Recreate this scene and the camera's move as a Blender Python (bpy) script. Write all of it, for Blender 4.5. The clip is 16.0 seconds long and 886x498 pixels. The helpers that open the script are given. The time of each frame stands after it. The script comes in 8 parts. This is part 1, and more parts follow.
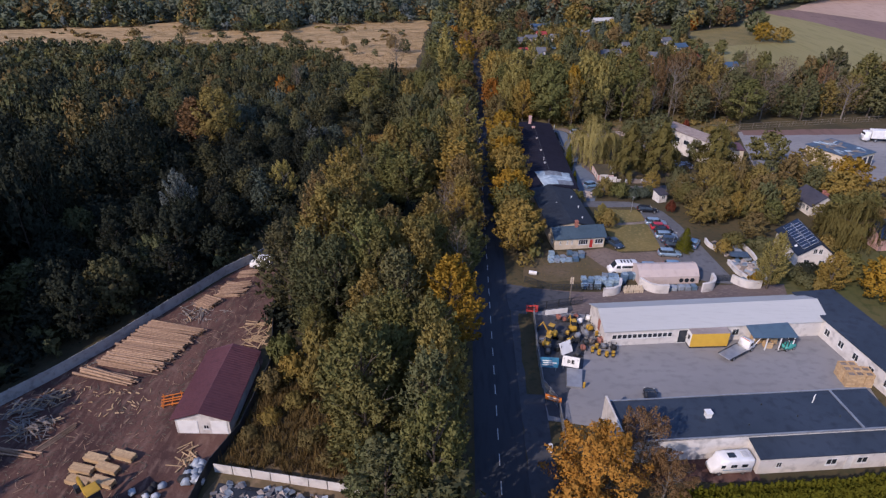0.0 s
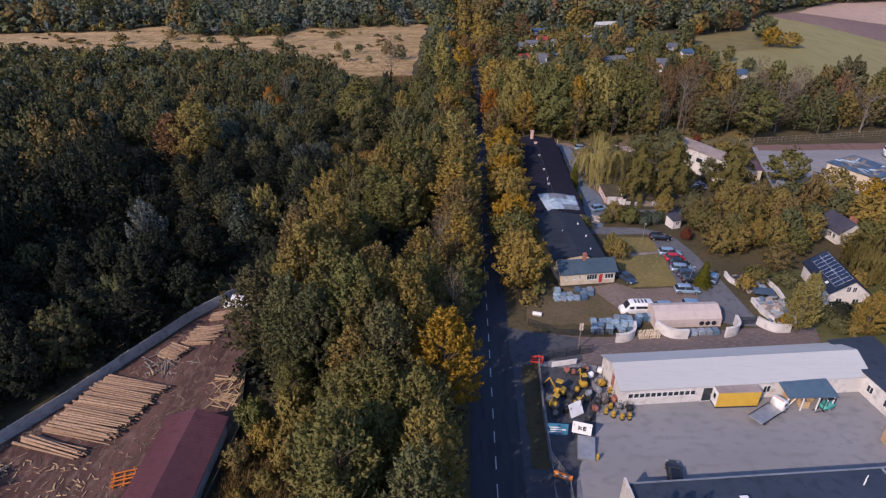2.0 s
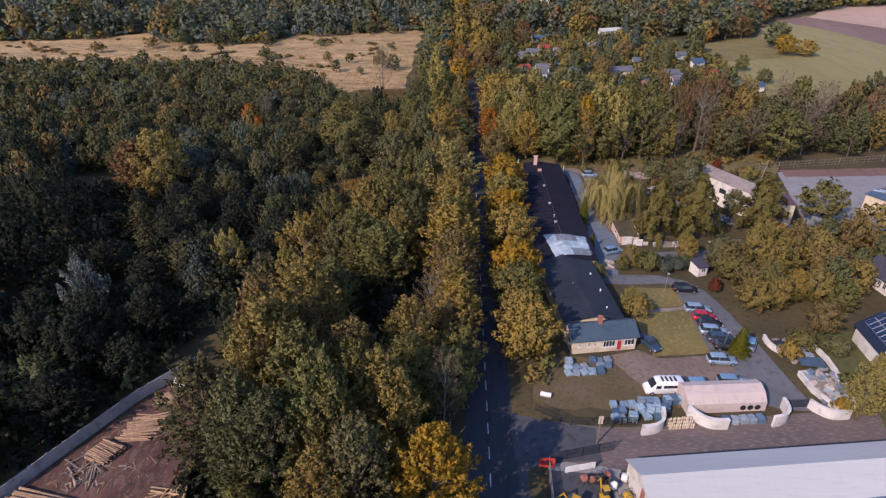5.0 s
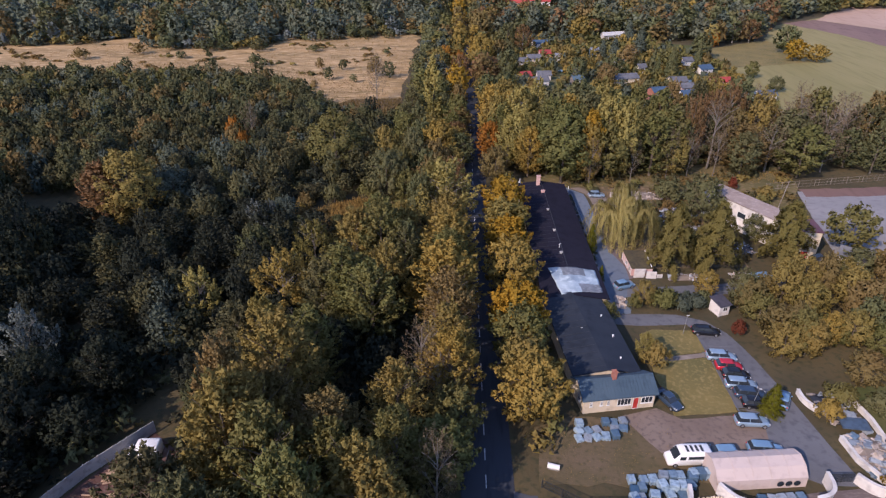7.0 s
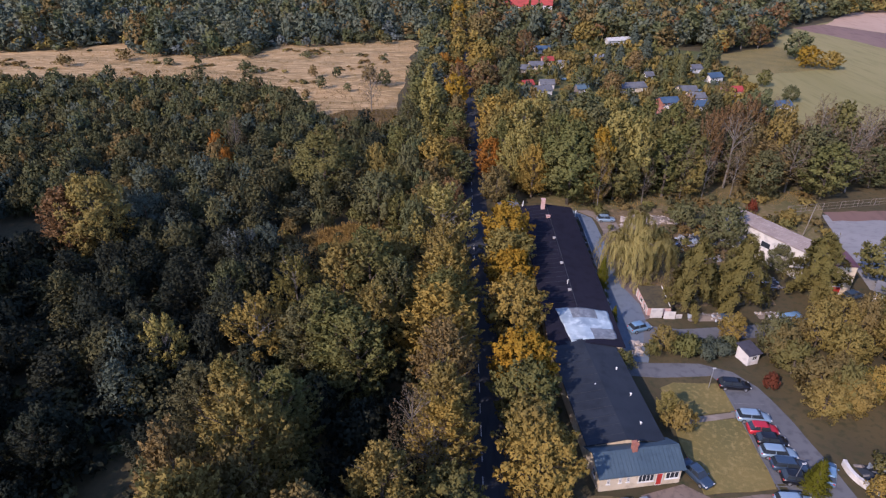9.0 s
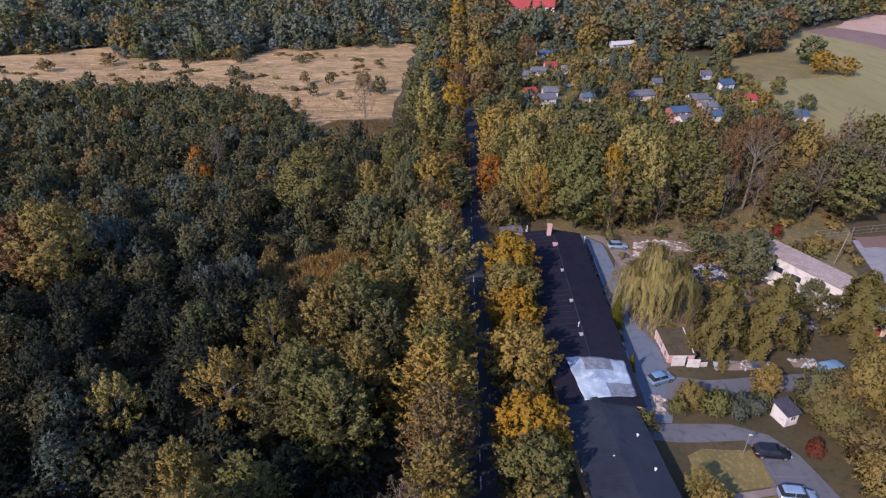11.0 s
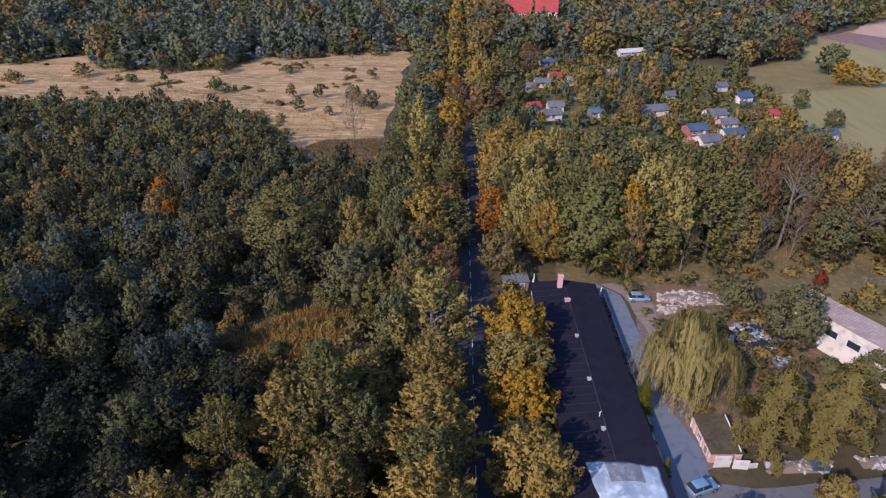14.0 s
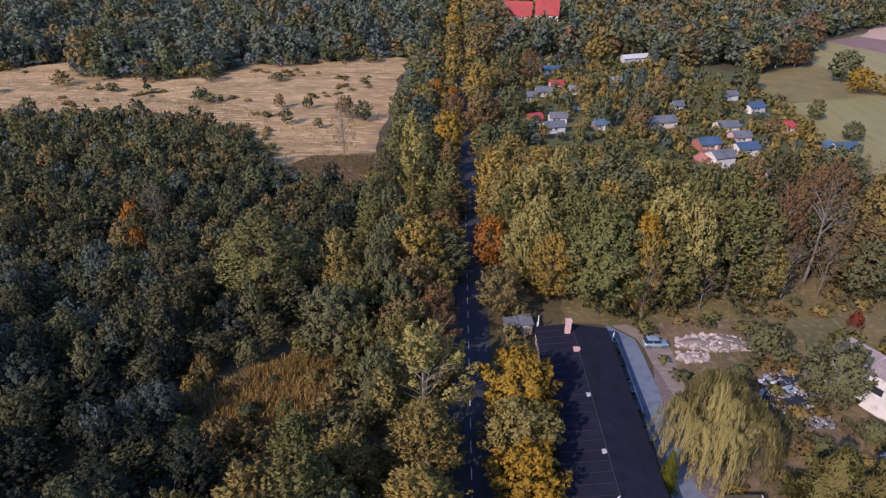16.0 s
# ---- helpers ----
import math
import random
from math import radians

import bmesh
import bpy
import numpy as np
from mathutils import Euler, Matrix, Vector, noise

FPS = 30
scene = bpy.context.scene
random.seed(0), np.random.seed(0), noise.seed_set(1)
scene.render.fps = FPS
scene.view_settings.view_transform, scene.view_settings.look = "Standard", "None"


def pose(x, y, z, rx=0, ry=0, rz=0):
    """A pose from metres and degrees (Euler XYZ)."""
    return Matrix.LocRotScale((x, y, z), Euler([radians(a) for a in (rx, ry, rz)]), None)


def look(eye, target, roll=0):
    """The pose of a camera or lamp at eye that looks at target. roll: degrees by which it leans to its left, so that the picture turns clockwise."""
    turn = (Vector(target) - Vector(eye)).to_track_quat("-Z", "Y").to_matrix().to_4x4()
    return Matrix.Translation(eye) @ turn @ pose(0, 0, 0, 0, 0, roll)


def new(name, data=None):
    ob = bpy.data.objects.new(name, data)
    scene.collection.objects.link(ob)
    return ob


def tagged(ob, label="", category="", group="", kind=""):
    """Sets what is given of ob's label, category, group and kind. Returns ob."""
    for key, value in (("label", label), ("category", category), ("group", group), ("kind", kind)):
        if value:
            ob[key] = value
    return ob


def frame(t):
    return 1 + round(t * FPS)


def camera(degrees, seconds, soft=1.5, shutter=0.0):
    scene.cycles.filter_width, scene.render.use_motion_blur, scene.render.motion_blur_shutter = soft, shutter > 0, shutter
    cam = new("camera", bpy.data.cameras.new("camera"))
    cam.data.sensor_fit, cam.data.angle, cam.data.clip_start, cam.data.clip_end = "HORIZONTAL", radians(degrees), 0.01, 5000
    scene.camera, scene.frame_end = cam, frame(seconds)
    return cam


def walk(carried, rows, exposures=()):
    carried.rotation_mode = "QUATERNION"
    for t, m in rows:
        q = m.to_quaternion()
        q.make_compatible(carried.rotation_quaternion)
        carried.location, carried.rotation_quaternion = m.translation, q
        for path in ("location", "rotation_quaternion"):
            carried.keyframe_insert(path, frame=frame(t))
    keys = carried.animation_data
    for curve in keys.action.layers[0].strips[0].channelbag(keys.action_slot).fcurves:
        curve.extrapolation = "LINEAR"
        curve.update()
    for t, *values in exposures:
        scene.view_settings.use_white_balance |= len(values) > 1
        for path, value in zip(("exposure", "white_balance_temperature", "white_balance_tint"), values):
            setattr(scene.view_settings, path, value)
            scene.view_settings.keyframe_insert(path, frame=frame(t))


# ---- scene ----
cam = camera(71.5, 16.0, 1.3)
METRES, EYE, TILT, LEAN, TURN = 104.5, 60.0, 0.0, 0.0, 1.4
ROWS = [
    (0.0, 0.0, 0.0, 0.0, 0.38, -28.77, -0.7),
    (0.5, 0.0014, 0.0309, 0.0008, 0.35, -28.76, -0.72),
    (1.0, 0.0029, 0.0618, 0.0021, 0.33, -28.8, -0.72),
    (1.5, 0.0044, 0.0932, 0.0034, 0.3, -28.8, -0.71),
    (2.0, 0.0062, 0.1247, 0.0039, 0.28, -28.78, -0.72),
    (2.5, 0.008, 0.1561, 0.0045, 0.25, -28.77, -0.71),
    (3.0, 0.0096, 0.1871, 0.0056, 0.22, -28.79, -0.69),
    (3.5, 0.0115, 0.2183, 0.0061, 0.2, -28.79, -0.69),
    (4.0, 0.0132, 0.2496, 0.0066, 0.18, -28.76, -0.7),
    (6.5, 0.0228, 0.4041, 0.0097, 0.09, -28.76, -0.68),
    (7.0, 0.0248, 0.4351, 0.0102, 0.07, -28.77, -0.66),
    (7.5, 0.0266, 0.4663, 0.0101, 0.07, -28.73, -0.67),
    (8.0, 0.028, 0.4974, 0.0101, 0.07, -28.69, -0.68),
    (8.5, 0.0295, 0.5283, 0.0099, 0.07, -28.67, -0.7),
    (9.0, 0.0311, 0.5592, 0.0101, 0.08, -28.68, -0.7),
    (11.5, 0.0373, 0.717, 0.008, 0.05, -28.76, -0.79),
    (12.0, 0.0391, 0.7483, 0.0079, 0.06, -28.77, -0.77),
    (12.5, 0.0408, 0.7799, 0.0082, 0.04, -28.76, -0.77),
    (13.0, 0.0427, 0.8109, 0.0083, 0.03, -28.76, -0.77),
    (13.5, 0.0447, 0.8425, 0.0087, 0.03, -28.75, -0.76),
    (14.0, 0.046, 0.8739, 0.0084, 0.03, -28.72, -0.76),
    (14.5, 0.0474, 0.905, 0.0089, 0.03, -28.72, -0.76),
    (15.0, 0.0489, 0.9361, 0.0092, 0.01, -28.69, -0.76),
    (15.5, 0.0512, 0.9672, 0.0092, -0.02, -28.69, -0.72),
    (16.0, 0.0531, 0.9984, 0.0104, -0.11, -28.71, -0.73),
]
walk(cam, [(t, pose(0, 0, EYE, TILT, LEAN, TURN) @ pose(METRES * x, METRES * y, METRES * z, 90 + pitch, roll, yaw)) for t, x, y, z, yaw, pitch, roll in ROWS],
     [(0.0, -0.26, 5720.0, 28.0), (3.0, -0.11, 6040.0, 29.0), (7.0, 0.09, 5940.0, 30.0), (9.0, 0.12, 5740.0, 31.0), (16.0, 0.07, 5680.0, 31.0)])

# ---- sun, sky, exposure ----
SUN_TO = Vector((-0.95, -1.10, 1.00)).normalized()
world = bpy.data.worlds.new("sky")
scene.world = world
world.use_nodes = True
sky = world.node_tree.nodes.new("ShaderNodeTexSky")
sky.sky_type = "NISHITA"
sky.sun_disc = False
sky.air_density, sky.dust_density, sky.ozone_density = 1.1, 0.4, 2.5
sky.sun_elevation = math.asin(SUN_TO.z)
sky.sun_rotation = math.atan2(SUN_TO.x, SUN_TO.y)
back = world.node_tree.nodes["Background"]
back.inputs["Strength"].default_value = 0.22
world.node_tree.links.new(sky.outputs[0], back.inputs[0])
lamp = bpy.data.lights.new("sun", "SUN")
lamp.energy, lamp.angle, lamp.color = 5.0, radians(0.6), (1.0, 0.83, 0.60)
new("sun", lamp).matrix_world = look(SUN_TO * 300, (0, 0, 0))


# ---- materials ----
def mat_nodes(name):
    m = bpy.data.materials.new(name)
    m.use_nodes = True
    t = m.node_tree
    return m, t, t.nodes, t.links, t.nodes["Principled BSDF"]


def noise_mix(t, a, b, scale, detail=4.0, low=0.35, high=0.65, coords=None, stretch=None):
    """Colours a and b mixed by noise at a world scale; a and b are colours or sockets."""
    n, l = t.nodes, t.links
    geo = n.new("ShaderNodeNewGeometry")
    src = geo.outputs["Position"] if coords is None else coords
    if stretch:
        mp = n.new("ShaderNodeMapping")
        mp.inputs["Scale"].default_value = stretch
        l.new(src, mp.inputs["Vector"])
        src = mp.outputs["Vector"]
    tex = n.new("ShaderNodeTexNoise")
    tex.inputs["Scale"].default_value = scale
    tex.inputs["Detail"].default_value = detail
    l.new(src, tex.inputs["Vector"])
    rng = n.new("ShaderNodeMapRange")
    rng.inputs["From Min"].default_value, rng.inputs["From Max"].default_value = low, high
    l.new(tex.outputs["Fac"], rng.inputs["Value"])
    mix = n.new("ShaderNodeMix")
    mix.data_type = "RGBA"
    l.new(rng.outputs["Result"], mix.inputs["Factor"])
    for socket, value in ((mix.inputs[6], a), (mix.inputs[7], b)):
        if isinstance(value, tuple):
            socket.default_value = (*value, 1)
        else:
            l.new(value, socket)
    return mix.outputs[2]


def surface(name, a, b, c=None, rough=0.8, big=0.08, small=1.5, bump=0.15, bump_scale=6.0, metal=0.0, stretch=None, spec=0.3):
    """A weathered surface: a and b by large stains, c by fine grain, with relief."""
    m, t, n, l, bsdf = mat_nodes(name)
    col = noise_mix(t, a, b, big, 5.0, stretch=stretch)
    if c:
        col = noise_mix(t, col, c, small, 6.0, 0.5, 0.72, stretch=stretch)
    l.new(col, bsdf.inputs["Base Color"])
    bsdf.inputs["Roughness"].default_value = rough
    bsdf.inputs["Metallic"].default_value = metal
    bsdf.inputs["Specular IOR Level"].default_value = spec
    if bump:
        geo = n.new("ShaderNodeNewGeometry")
        tex = n.new("ShaderNodeTexNoise")
        tex.inputs["Scale"].default_value, tex.inputs["Detail"].default_value = bump_scale, 5.0
        l.new(geo.outputs["Position"], tex.inputs["Vector"])
        bn = n.new("ShaderNodeBump")
        bn.inputs["Strength"].default_value, bn.inputs["Distance"].default_value = bump, 0.1
        l.new(tex.outputs["Fac"], bn.inputs["Height"])
        l.new(bn.outputs["Normal"], bsdf.inputs["Normal"])
    return m


def paint(name, colour, rough=0.5, metal=0.0, dirt=0.25, spec=0.4):
    """Painted or plastic surface with light grime; tint varies a little from object to object."""
    m, t, n, l, bsdf = mat_nodes(name)
    dark = tuple(v * (1 - dirt) for v in colour)
    col = noise_mix(t, colour, dark, 0.9, 6.0, 0.4, 0.7)
    l.new(col, bsdf.inputs["Base Color"])
    bsdf.inputs["Roughness"].default_value = rough
    bsdf.inputs["Metallic"].default_value = metal
    bsdf.inputs["Specular IOR Level"].default_value = spec
    return m


def pieces(name, a, b, rough=0.85, fine=None):
    """Material whose tint differs from piece to piece."""
    m, t, n, l, bsdf = mat_nodes(name)
    info = n.new("ShaderNodeObjectInfo")
    mix = n.new("ShaderNodeMix")
    mix.data_type = "RGBA"
    mix.inputs[6].default_value, mix.inputs[7].default_value = (*a, 1), (*b, 1)
    l.new(info.outputs["Random"], mix.inputs["Factor"])
    col = noise_mix(t, mix.outputs[2], fine, 2.5, 5.0, 0.45, 0.8) if fine else mix.outputs[2]
    l.new(col, bsdf.inputs["Base Color"])
    bsdf.inputs["Roughness"].default_value = rough
    return m


def foliage(name, a, b, c, through_leaf=0.2):
    """Leaves: a to b from spray to spray, c from tree to tree, some light passing through."""
    m, t, n, l, bsdf = mat_nodes(name)
    geo = n.new("ShaderNodeNewGeometry")
    info = n.new("ShaderNodeObjectInfo")
    mix = n.new("ShaderNodeMix")
    mix.data_type = "RGBA"
    mix.inputs[6].default_value, mix.inputs[7].default_value = (*a, 1), (*b, 1)
    calm = n.new("ShaderNodeMapRange")
    calm.inputs["To Min"].default_value, calm.inputs["To Max"].default_value = 0.15, 0.85
    l.new(geo.outputs["Random Per Island"], calm.inputs["Value"])
    l.new(calm.outputs["Result"], mix.inputs["Factor"])
    tint = n.new("ShaderNodeMix")
    tint.data_type = "RGBA"
    tint.inputs[7].default_value = (*c, 1)
    l.new(mix.outputs[2], tint.inputs[6])
    half = n.new("ShaderNodeMath")
    half.operation = "MULTIPLY"
    half.inputs[1].default_value = 0.7
    l.new(info.outputs["Random"], half.inputs[0])
    l.new(half.outputs[0], tint.inputs["Factor"])
    col = noise_mix(t, tint.outputs[2], c, 0.11, 2.0, 0.45, 0.75)
    out = n["Material Output"]
    dif = n.new("ShaderNodeBsdfDiffuse")
    tra = n.new("ShaderNodeBsdfTranslucent")
    sh = n.new("ShaderNodeMixShader")
    sh.inputs[0].default_value = through_leaf
    l.new(col, dif.inputs["Color"])
    l.new(col, tra.inputs["Color"])
    l.new(dif.outputs[0], sh.inputs[1])
    l.new(tra.outputs[0], sh.inputs[2])
    l.new(sh.outputs[0], out.inputs["Surface"])
    n.remove(bsdf)
    return m


M_GROUND = surface("undergrowth", (0.050, 0.042, 0.022), (0.085, 0.066, 0.030), (0.035, 0.040, 0.018), 0.95, 0.06, 0.9, 0.6, 2.0)
M_ROAD = surface("road_asphalt", (0.029, 0.034, 0.044), (0.040, 0.045, 0.055), (0.022, 0.026, 0.034), 0.9, 0.05, 1.2, 0.2, 14.0, stretch=(1, 0.15, 1))
M_SIDE = surface("worn_side_asphalt", (0.048, 0.053, 0.064), (0.066, 0.070, 0.080), (0.036, 0.041, 0.050), 0.9, 0.06, 0.9, 0.2, 12.0)
M_TAR = surface("pale_asphalt", (0.100, 0.104, 0.114), (0.128, 0.131, 0.141), (0.074, 0.078, 0.087), 0.9, 0.07, 0.8, 0.2, 12.0)
M_YARD = surface("yard_concrete", (0.196, 0.195, 0.200), (0.240, 0.236, 0.236), (0.172, 0.170, 0.175), 0.9, 0.07, 0.9, 0.1, 8.0, stretch=(0.6, 1.0, 1))
M_DIRT = surface("yard_dirt", (0.054, 0.028, 0.024), (0.122, 0.064, 0.049), (0.165, 0.104, 0.080), 0.95, 0.16, 0.9, 0.8, 2.5, stretch=(1.3, 0.5, 1))
M_LAWN = surface("lawn", (0.180, 0.138, 0.045), (0.112, 0.100, 0.034), (0.235, 0.180, 0.07), 0.95, 0.12, 1.6, 0.7, 5.0)
M_ROUGH = surface("rough_grass", (0.150, 0.105, 0.060), (0.086, 0.072, 0.034), (0.215, 0.155, 0.095), 0.95, 0.10, 0.7, 0.7, 3.0)
M_BANK = surface("olive_grass", (0.140, 0.112, 0.045), (0.085, 0.080, 0.030), (0.20, 0.145, 0.085), 0.95, 0.14, 0.9, 0.7, 3.0)
M_TAN = surface("dry_grassland", (0.37, 0.245, 0.112), (0.20, 0.140, 0.060), (0.54, 0.385, 0.20), 0.95, 0.09, 0.5, 1.0, 1.2, stretch=(0.35, 1.3, 1))
M_FIELD = surface("meadow", (0.190, 0.166, 0.060), (0.228, 0.196, 0.078), (0.158, 0.142, 0.048), 0.95, 0.03, 0.35, 0.5, 1.4, stretch=(1.6, 0.12, 1))
M_PLOUGH = surface("ploughed_soil", (0.150, 0.092, 0.078), (0.195, 0.124, 0.100), (0.12, 0.076, 0.062), 0.95, 0.012, 0.3, 0.5, 1.5, stretch=(1.5, 0.3, 1))
M_STUBBLE = surface("pale_stubble", (0.36, 0.245, 0.175), (0.43, 0.30, 0.22), (0.31, 0.205, 0.145), 0.95, 0.012, 0.25, 0.5, 1.5, stretch=(1.5, 0.3, 1))
M_LANEBLUE = surface("weathered_blue_grey_asphalt", (0.112, 0.140, 0.178), (0.136, 0.164, 0.200), (0.084, 0.106, 0.138), 0.9, 0.1, 0.9, 0.2, 12.0)
M_PAVER = surface("brown_pavers", (0.155, 0.115, 0.09), (0.20, 0.155, 0.125), (0.11, 0.085, 0.07), 0.9, 0.15, 1.4, 0.3, 8.0)
M_LANE = surface("gravel_lane", (0.20, 0.165, 0.135), (0.15, 0.125, 0.105), (0.26, 0.22, 0.18), 0.95, 0.12, 1.0, 0.5, 5.0, stretch=(0.3, 1.5, 1))
M_COBBLE = surface("worn_cobbles", (0.140, 0.108, 0.098), (0.100, 0.082, 0.080), (0.19, 0.155, 0.14), 0.95, 0.15, 2.2, 0.5, 6.0, stretch=(0.5, 1.5, 1))
M_WORN = surface("worn_lawn", (0.092, 0.074, 0.034), (0.128, 0.094, 0.056), (0.066, 0.058, 0.026), 0.95, 0.22, 1.4, 0.7, 5.0)
M_MOSS = surface("mossy_felt", (0.060, 0.050, 0.028), (0.085, 0.070, 0.036), (0.040, 0.034, 0.024), 0.95, 0.5, 1.8, 0.5, 6.0)
M_VEG = surface("allotment_grass", (0.060, 0.074, 0.020), (0.100, 0.090, 0.036), (0.042, 0.054, 0.015), 0.95, 0.08, 0.6, 0.7, 2.0)
M_WHITE = surface("white_render", (0.62, 0.59, 0.55), (0.52, 0.495, 0.46), (0.37, 0.35, 0.33), 0.9, 0.25, 0.9, 0.1, 10.0)
M_CREAM = surface("cream_render", (0.58, 0.49, 0.36), (0.50, 0.42, 0.30), (0.40, 0.33, 0.24), 0.9, 0.3, 1.2, 0.1, 10.0)
M_CONCRETE = surface("weathered_concrete", (0.42, 0.41, 0.39), (0.33, 0.32, 0.31), (0.24, 0.23, 0.22), 0.9, 0.2, 1.1, 0.2, 8.0)
M_HALLROOF = surface("white_sheet_roof", (0.420, 0.426, 0.412), (0.396, 0.402, 0.392), (0.368, 0.374, 0.366), 0.6, 0.1, 1.6, 0.05, 10.0, stretch=(0.2, 2.0, 1))
M_FELT = surface("bitumen_felt", (0.023, 0.034, 0.052), (0.033, 0.046, 0.068), (0.018, 0.026, 0.041), 0.75, 0.12, 0.8, 0.2, 6.0)
M_FELTBROWN = surface("brown_bitumen_felt", (0.0125, 0.0125, 0.022), (0.017, 0.0165, 0.027), (0.010, 0.010, 0.017), 0.9, 0.10, 0.6, 0.2, 5.0, spec=0.1)
M_DARKFELT = surface("dark_worn_felt", (0.015, 0.021, 0.032), (0.024, 0.031, 0.043), (0.011, 0.015, 0.023), 0.8, 0.14, 0.7, 0.2, 6.0)
M_NAVYROOF = surface("navy_roof_tiles", (0.010, 0.016, 0.032), (0.015, 0.022, 0.040), (0.008, 0.012, 0.024), 0.55, 0.3, 1.6, 0.1, 8.0)
M_BROWNMETAL = surface("brown_sheet_metal", (0.088, 0.032, 0.036), (0.110, 0.042, 0.045), (0.070, 0.026, 0.030), 0.5, 0.2, 1.2, 0.05, 8.0, spec=0.4)
M_DULLBLUE = surface("dull_blue_sheet_metal", (0.044, 0.074, 0.100), (0.056, 0.088, 0.115), (0.036, 0.060, 0.083), 0.6, 0.2, 1.2, 0.05, 8.0)
M_BLUEMETAL = surface("blue_grey_sheet_metal", (0.066, 0.112, 0.152), (0.084, 0.132, 0.172), (0.054, 0.090, 0.126), 0.5, 0.2, 1.2, 0.05, 8.0, spec=0.4)
M_BLUEROOF = surface("blue_roof_paint", (0.042, 0.078, 0.125), (0.058, 0.098, 0.150), (0.034, 0.062, 0.10), 0.55, 0.25, 1.0, 0.1, 8.0)
M_REDROOF = surface("red_roof_paint", (0.33, 0.050, 0.042), (0.26, 0.042, 0.038), (0.20, 0.036, 0.032), 0.7, 0.25, 1.0, 0.1, 8.0)
M_GREYROOF = surface("grey_cement_roof", (0.095, 0.10, 0.115), (0.13, 0.135, 0.145), (0.068, 0.072, 0.082), 0.85, 0.25, 1.0, 0.15, 8.0)
M_RUINROOF = surface("weathered_corrugated_roof", (0.30, 0.25, 0.225), (0.23, 0.185, 0.165), (0.36, 0.31, 0.28), 0.9, 0.25, 1.2, 0.2, 6.0)
M_BRICK = surface("red_brick", (0.32, 0.13, 0.09), (0.25, 0.10, 0.075), (0.38, 0.19, 0.14), 0.9, 0.8, 3.0, 0.2, 12.0)
M_SLATE = surface("dark_slate_roof", (0.045, 0.044, 0.058), (0.060, 0.057, 0.072), (0.034, 0.034, 0.045), 0.7, 0.3, 1.4, 0.1, 8.0)
M_PINK = surface("faded_pink_render", (0.52, 0.33, 0.29), (0.45, 0.27, 0.24), (0.56, 0.42, 0.38), 0.9, 0.4, 1.6, 0.1, 8.0)
M_GLASS = paint("dark_window_glass", (0.025, 0.032, 0.04), 0.08, 0, 0.1, 0.6)
M_FRAMEW = paint("white_window_frame", (0.62, 0.62, 0.60), 0.5)
M_RED = paint("red_paint", (0.42, 0.035, 0.025), 0.5)
M_ORANGE = paint("orange_paint", (0.66, 0.20, 0.03), 0.5)
M_YELLOW = paint("yellow_paint", (0.46, 0.28, 0.028), 0.5, 0, 0.3)
M_CABIN = paint("yellow_cabin_paint", (0.60, 0.37, 0.045), 0.5, 0, 0.1)
M_BLACK = paint("black_rubber", (0.018, 0.018, 0.02), 0.75)
M_STEEL = paint("galvanised_steel", (0.38, 0.39, 0.40), 0.45, 0.6)
M_DARKSTEEL = paint("dark_steel", (0.045, 0.05, 0.055), 0.6, 0.3)
M_WHITEPAINT = paint("white_paint", (0.74, 0.74, 0.72), 0.4, 0, 0.15)
M_BLUESIGN = paint("blue_sign_paint", (0.05, 0.20, 0.33), 0.5)
M_TEAL = paint("teal_paint", (0.06, 0.33, 0.29), 0.45)
M_BLUETARP = paint("blue_plastic_sheet", (0.065, 0.10, 0.145), 0.5, 0, 0.5)
M_PALE = surface("pale_tarpaulin", (0.38, 0.47, 0.52), (0.19, 0.25, 0.30), (0.48, 0.57, 0.61), 0.6, 0.28, 0.9, 0.3, 3.0)
M_TENT = surface("cream_tent_fabric", (0.48, 0.40, 0.36), (0.43, 0.36, 0.325), (0.38, 0.32, 0.29), 0.7, 0.2, 1.0, 0.15, 3.0)
M_LINE = surface("worn_road_paint", (0.55, 0.55, 0.53), (0.42, 0.42, 0.41), (0.20, 0.20, 0.20), 0.8, 0.5, 3.0, 0.0)
M_FADED = surface("faded_road_paint", (0.17, 0.175, 0.18), (0.11, 0.115, 0.12), (0.07, 0.073, 0.08), 0.85, 0.5, 2.0, 0.0)
M_LOG = pieces("log_wood", (0.40, 0.27, 0.17), (0.24, 0.155, 0.10), 0.9, (0.16, 0.10, 0.065))
M_PLANK = pieces("sawn_wood", (0.52, 0.37, 0.20), (0.40, 0.27, 0.14), 0.85, (0.30, 0.2, 0.11))
M_GREYWOOD = pieces("grey_weathered_wood", (0.27, 0.235, 0.20), (0.17, 0.145, 0.125), 0.9, (0.10, 0.085, 0.07))
M_BARK = surface("bark", (0.085, 0.068, 0.05), (0.13, 0.11, 0.085), (0.05, 0.04, 0.03), 0.95, 0.6, 3.0, 0.5, 8.0)
M_PALEBARK = surface("pale_bark", (0.2, 0.18, 0.155), (0.14, 0.125, 0.105), (0.09, 0.078, 0.066), 0.9, 0.6, 3.0, 0.3, 8.0)
M_STONE = pieces("stone_blocks", (0.27, 0.31, 0.35), (0.15, 0.19, 0.23), 0.9, (0.10, 0.12, 0.14))
M_PALLETBLUE = pieces("plastic_wrapped_pavers", (0.035, 0.080, 0.135), (0.30, 0.40, 0.47), 0.4, (0.045, 0.09, 0.14))
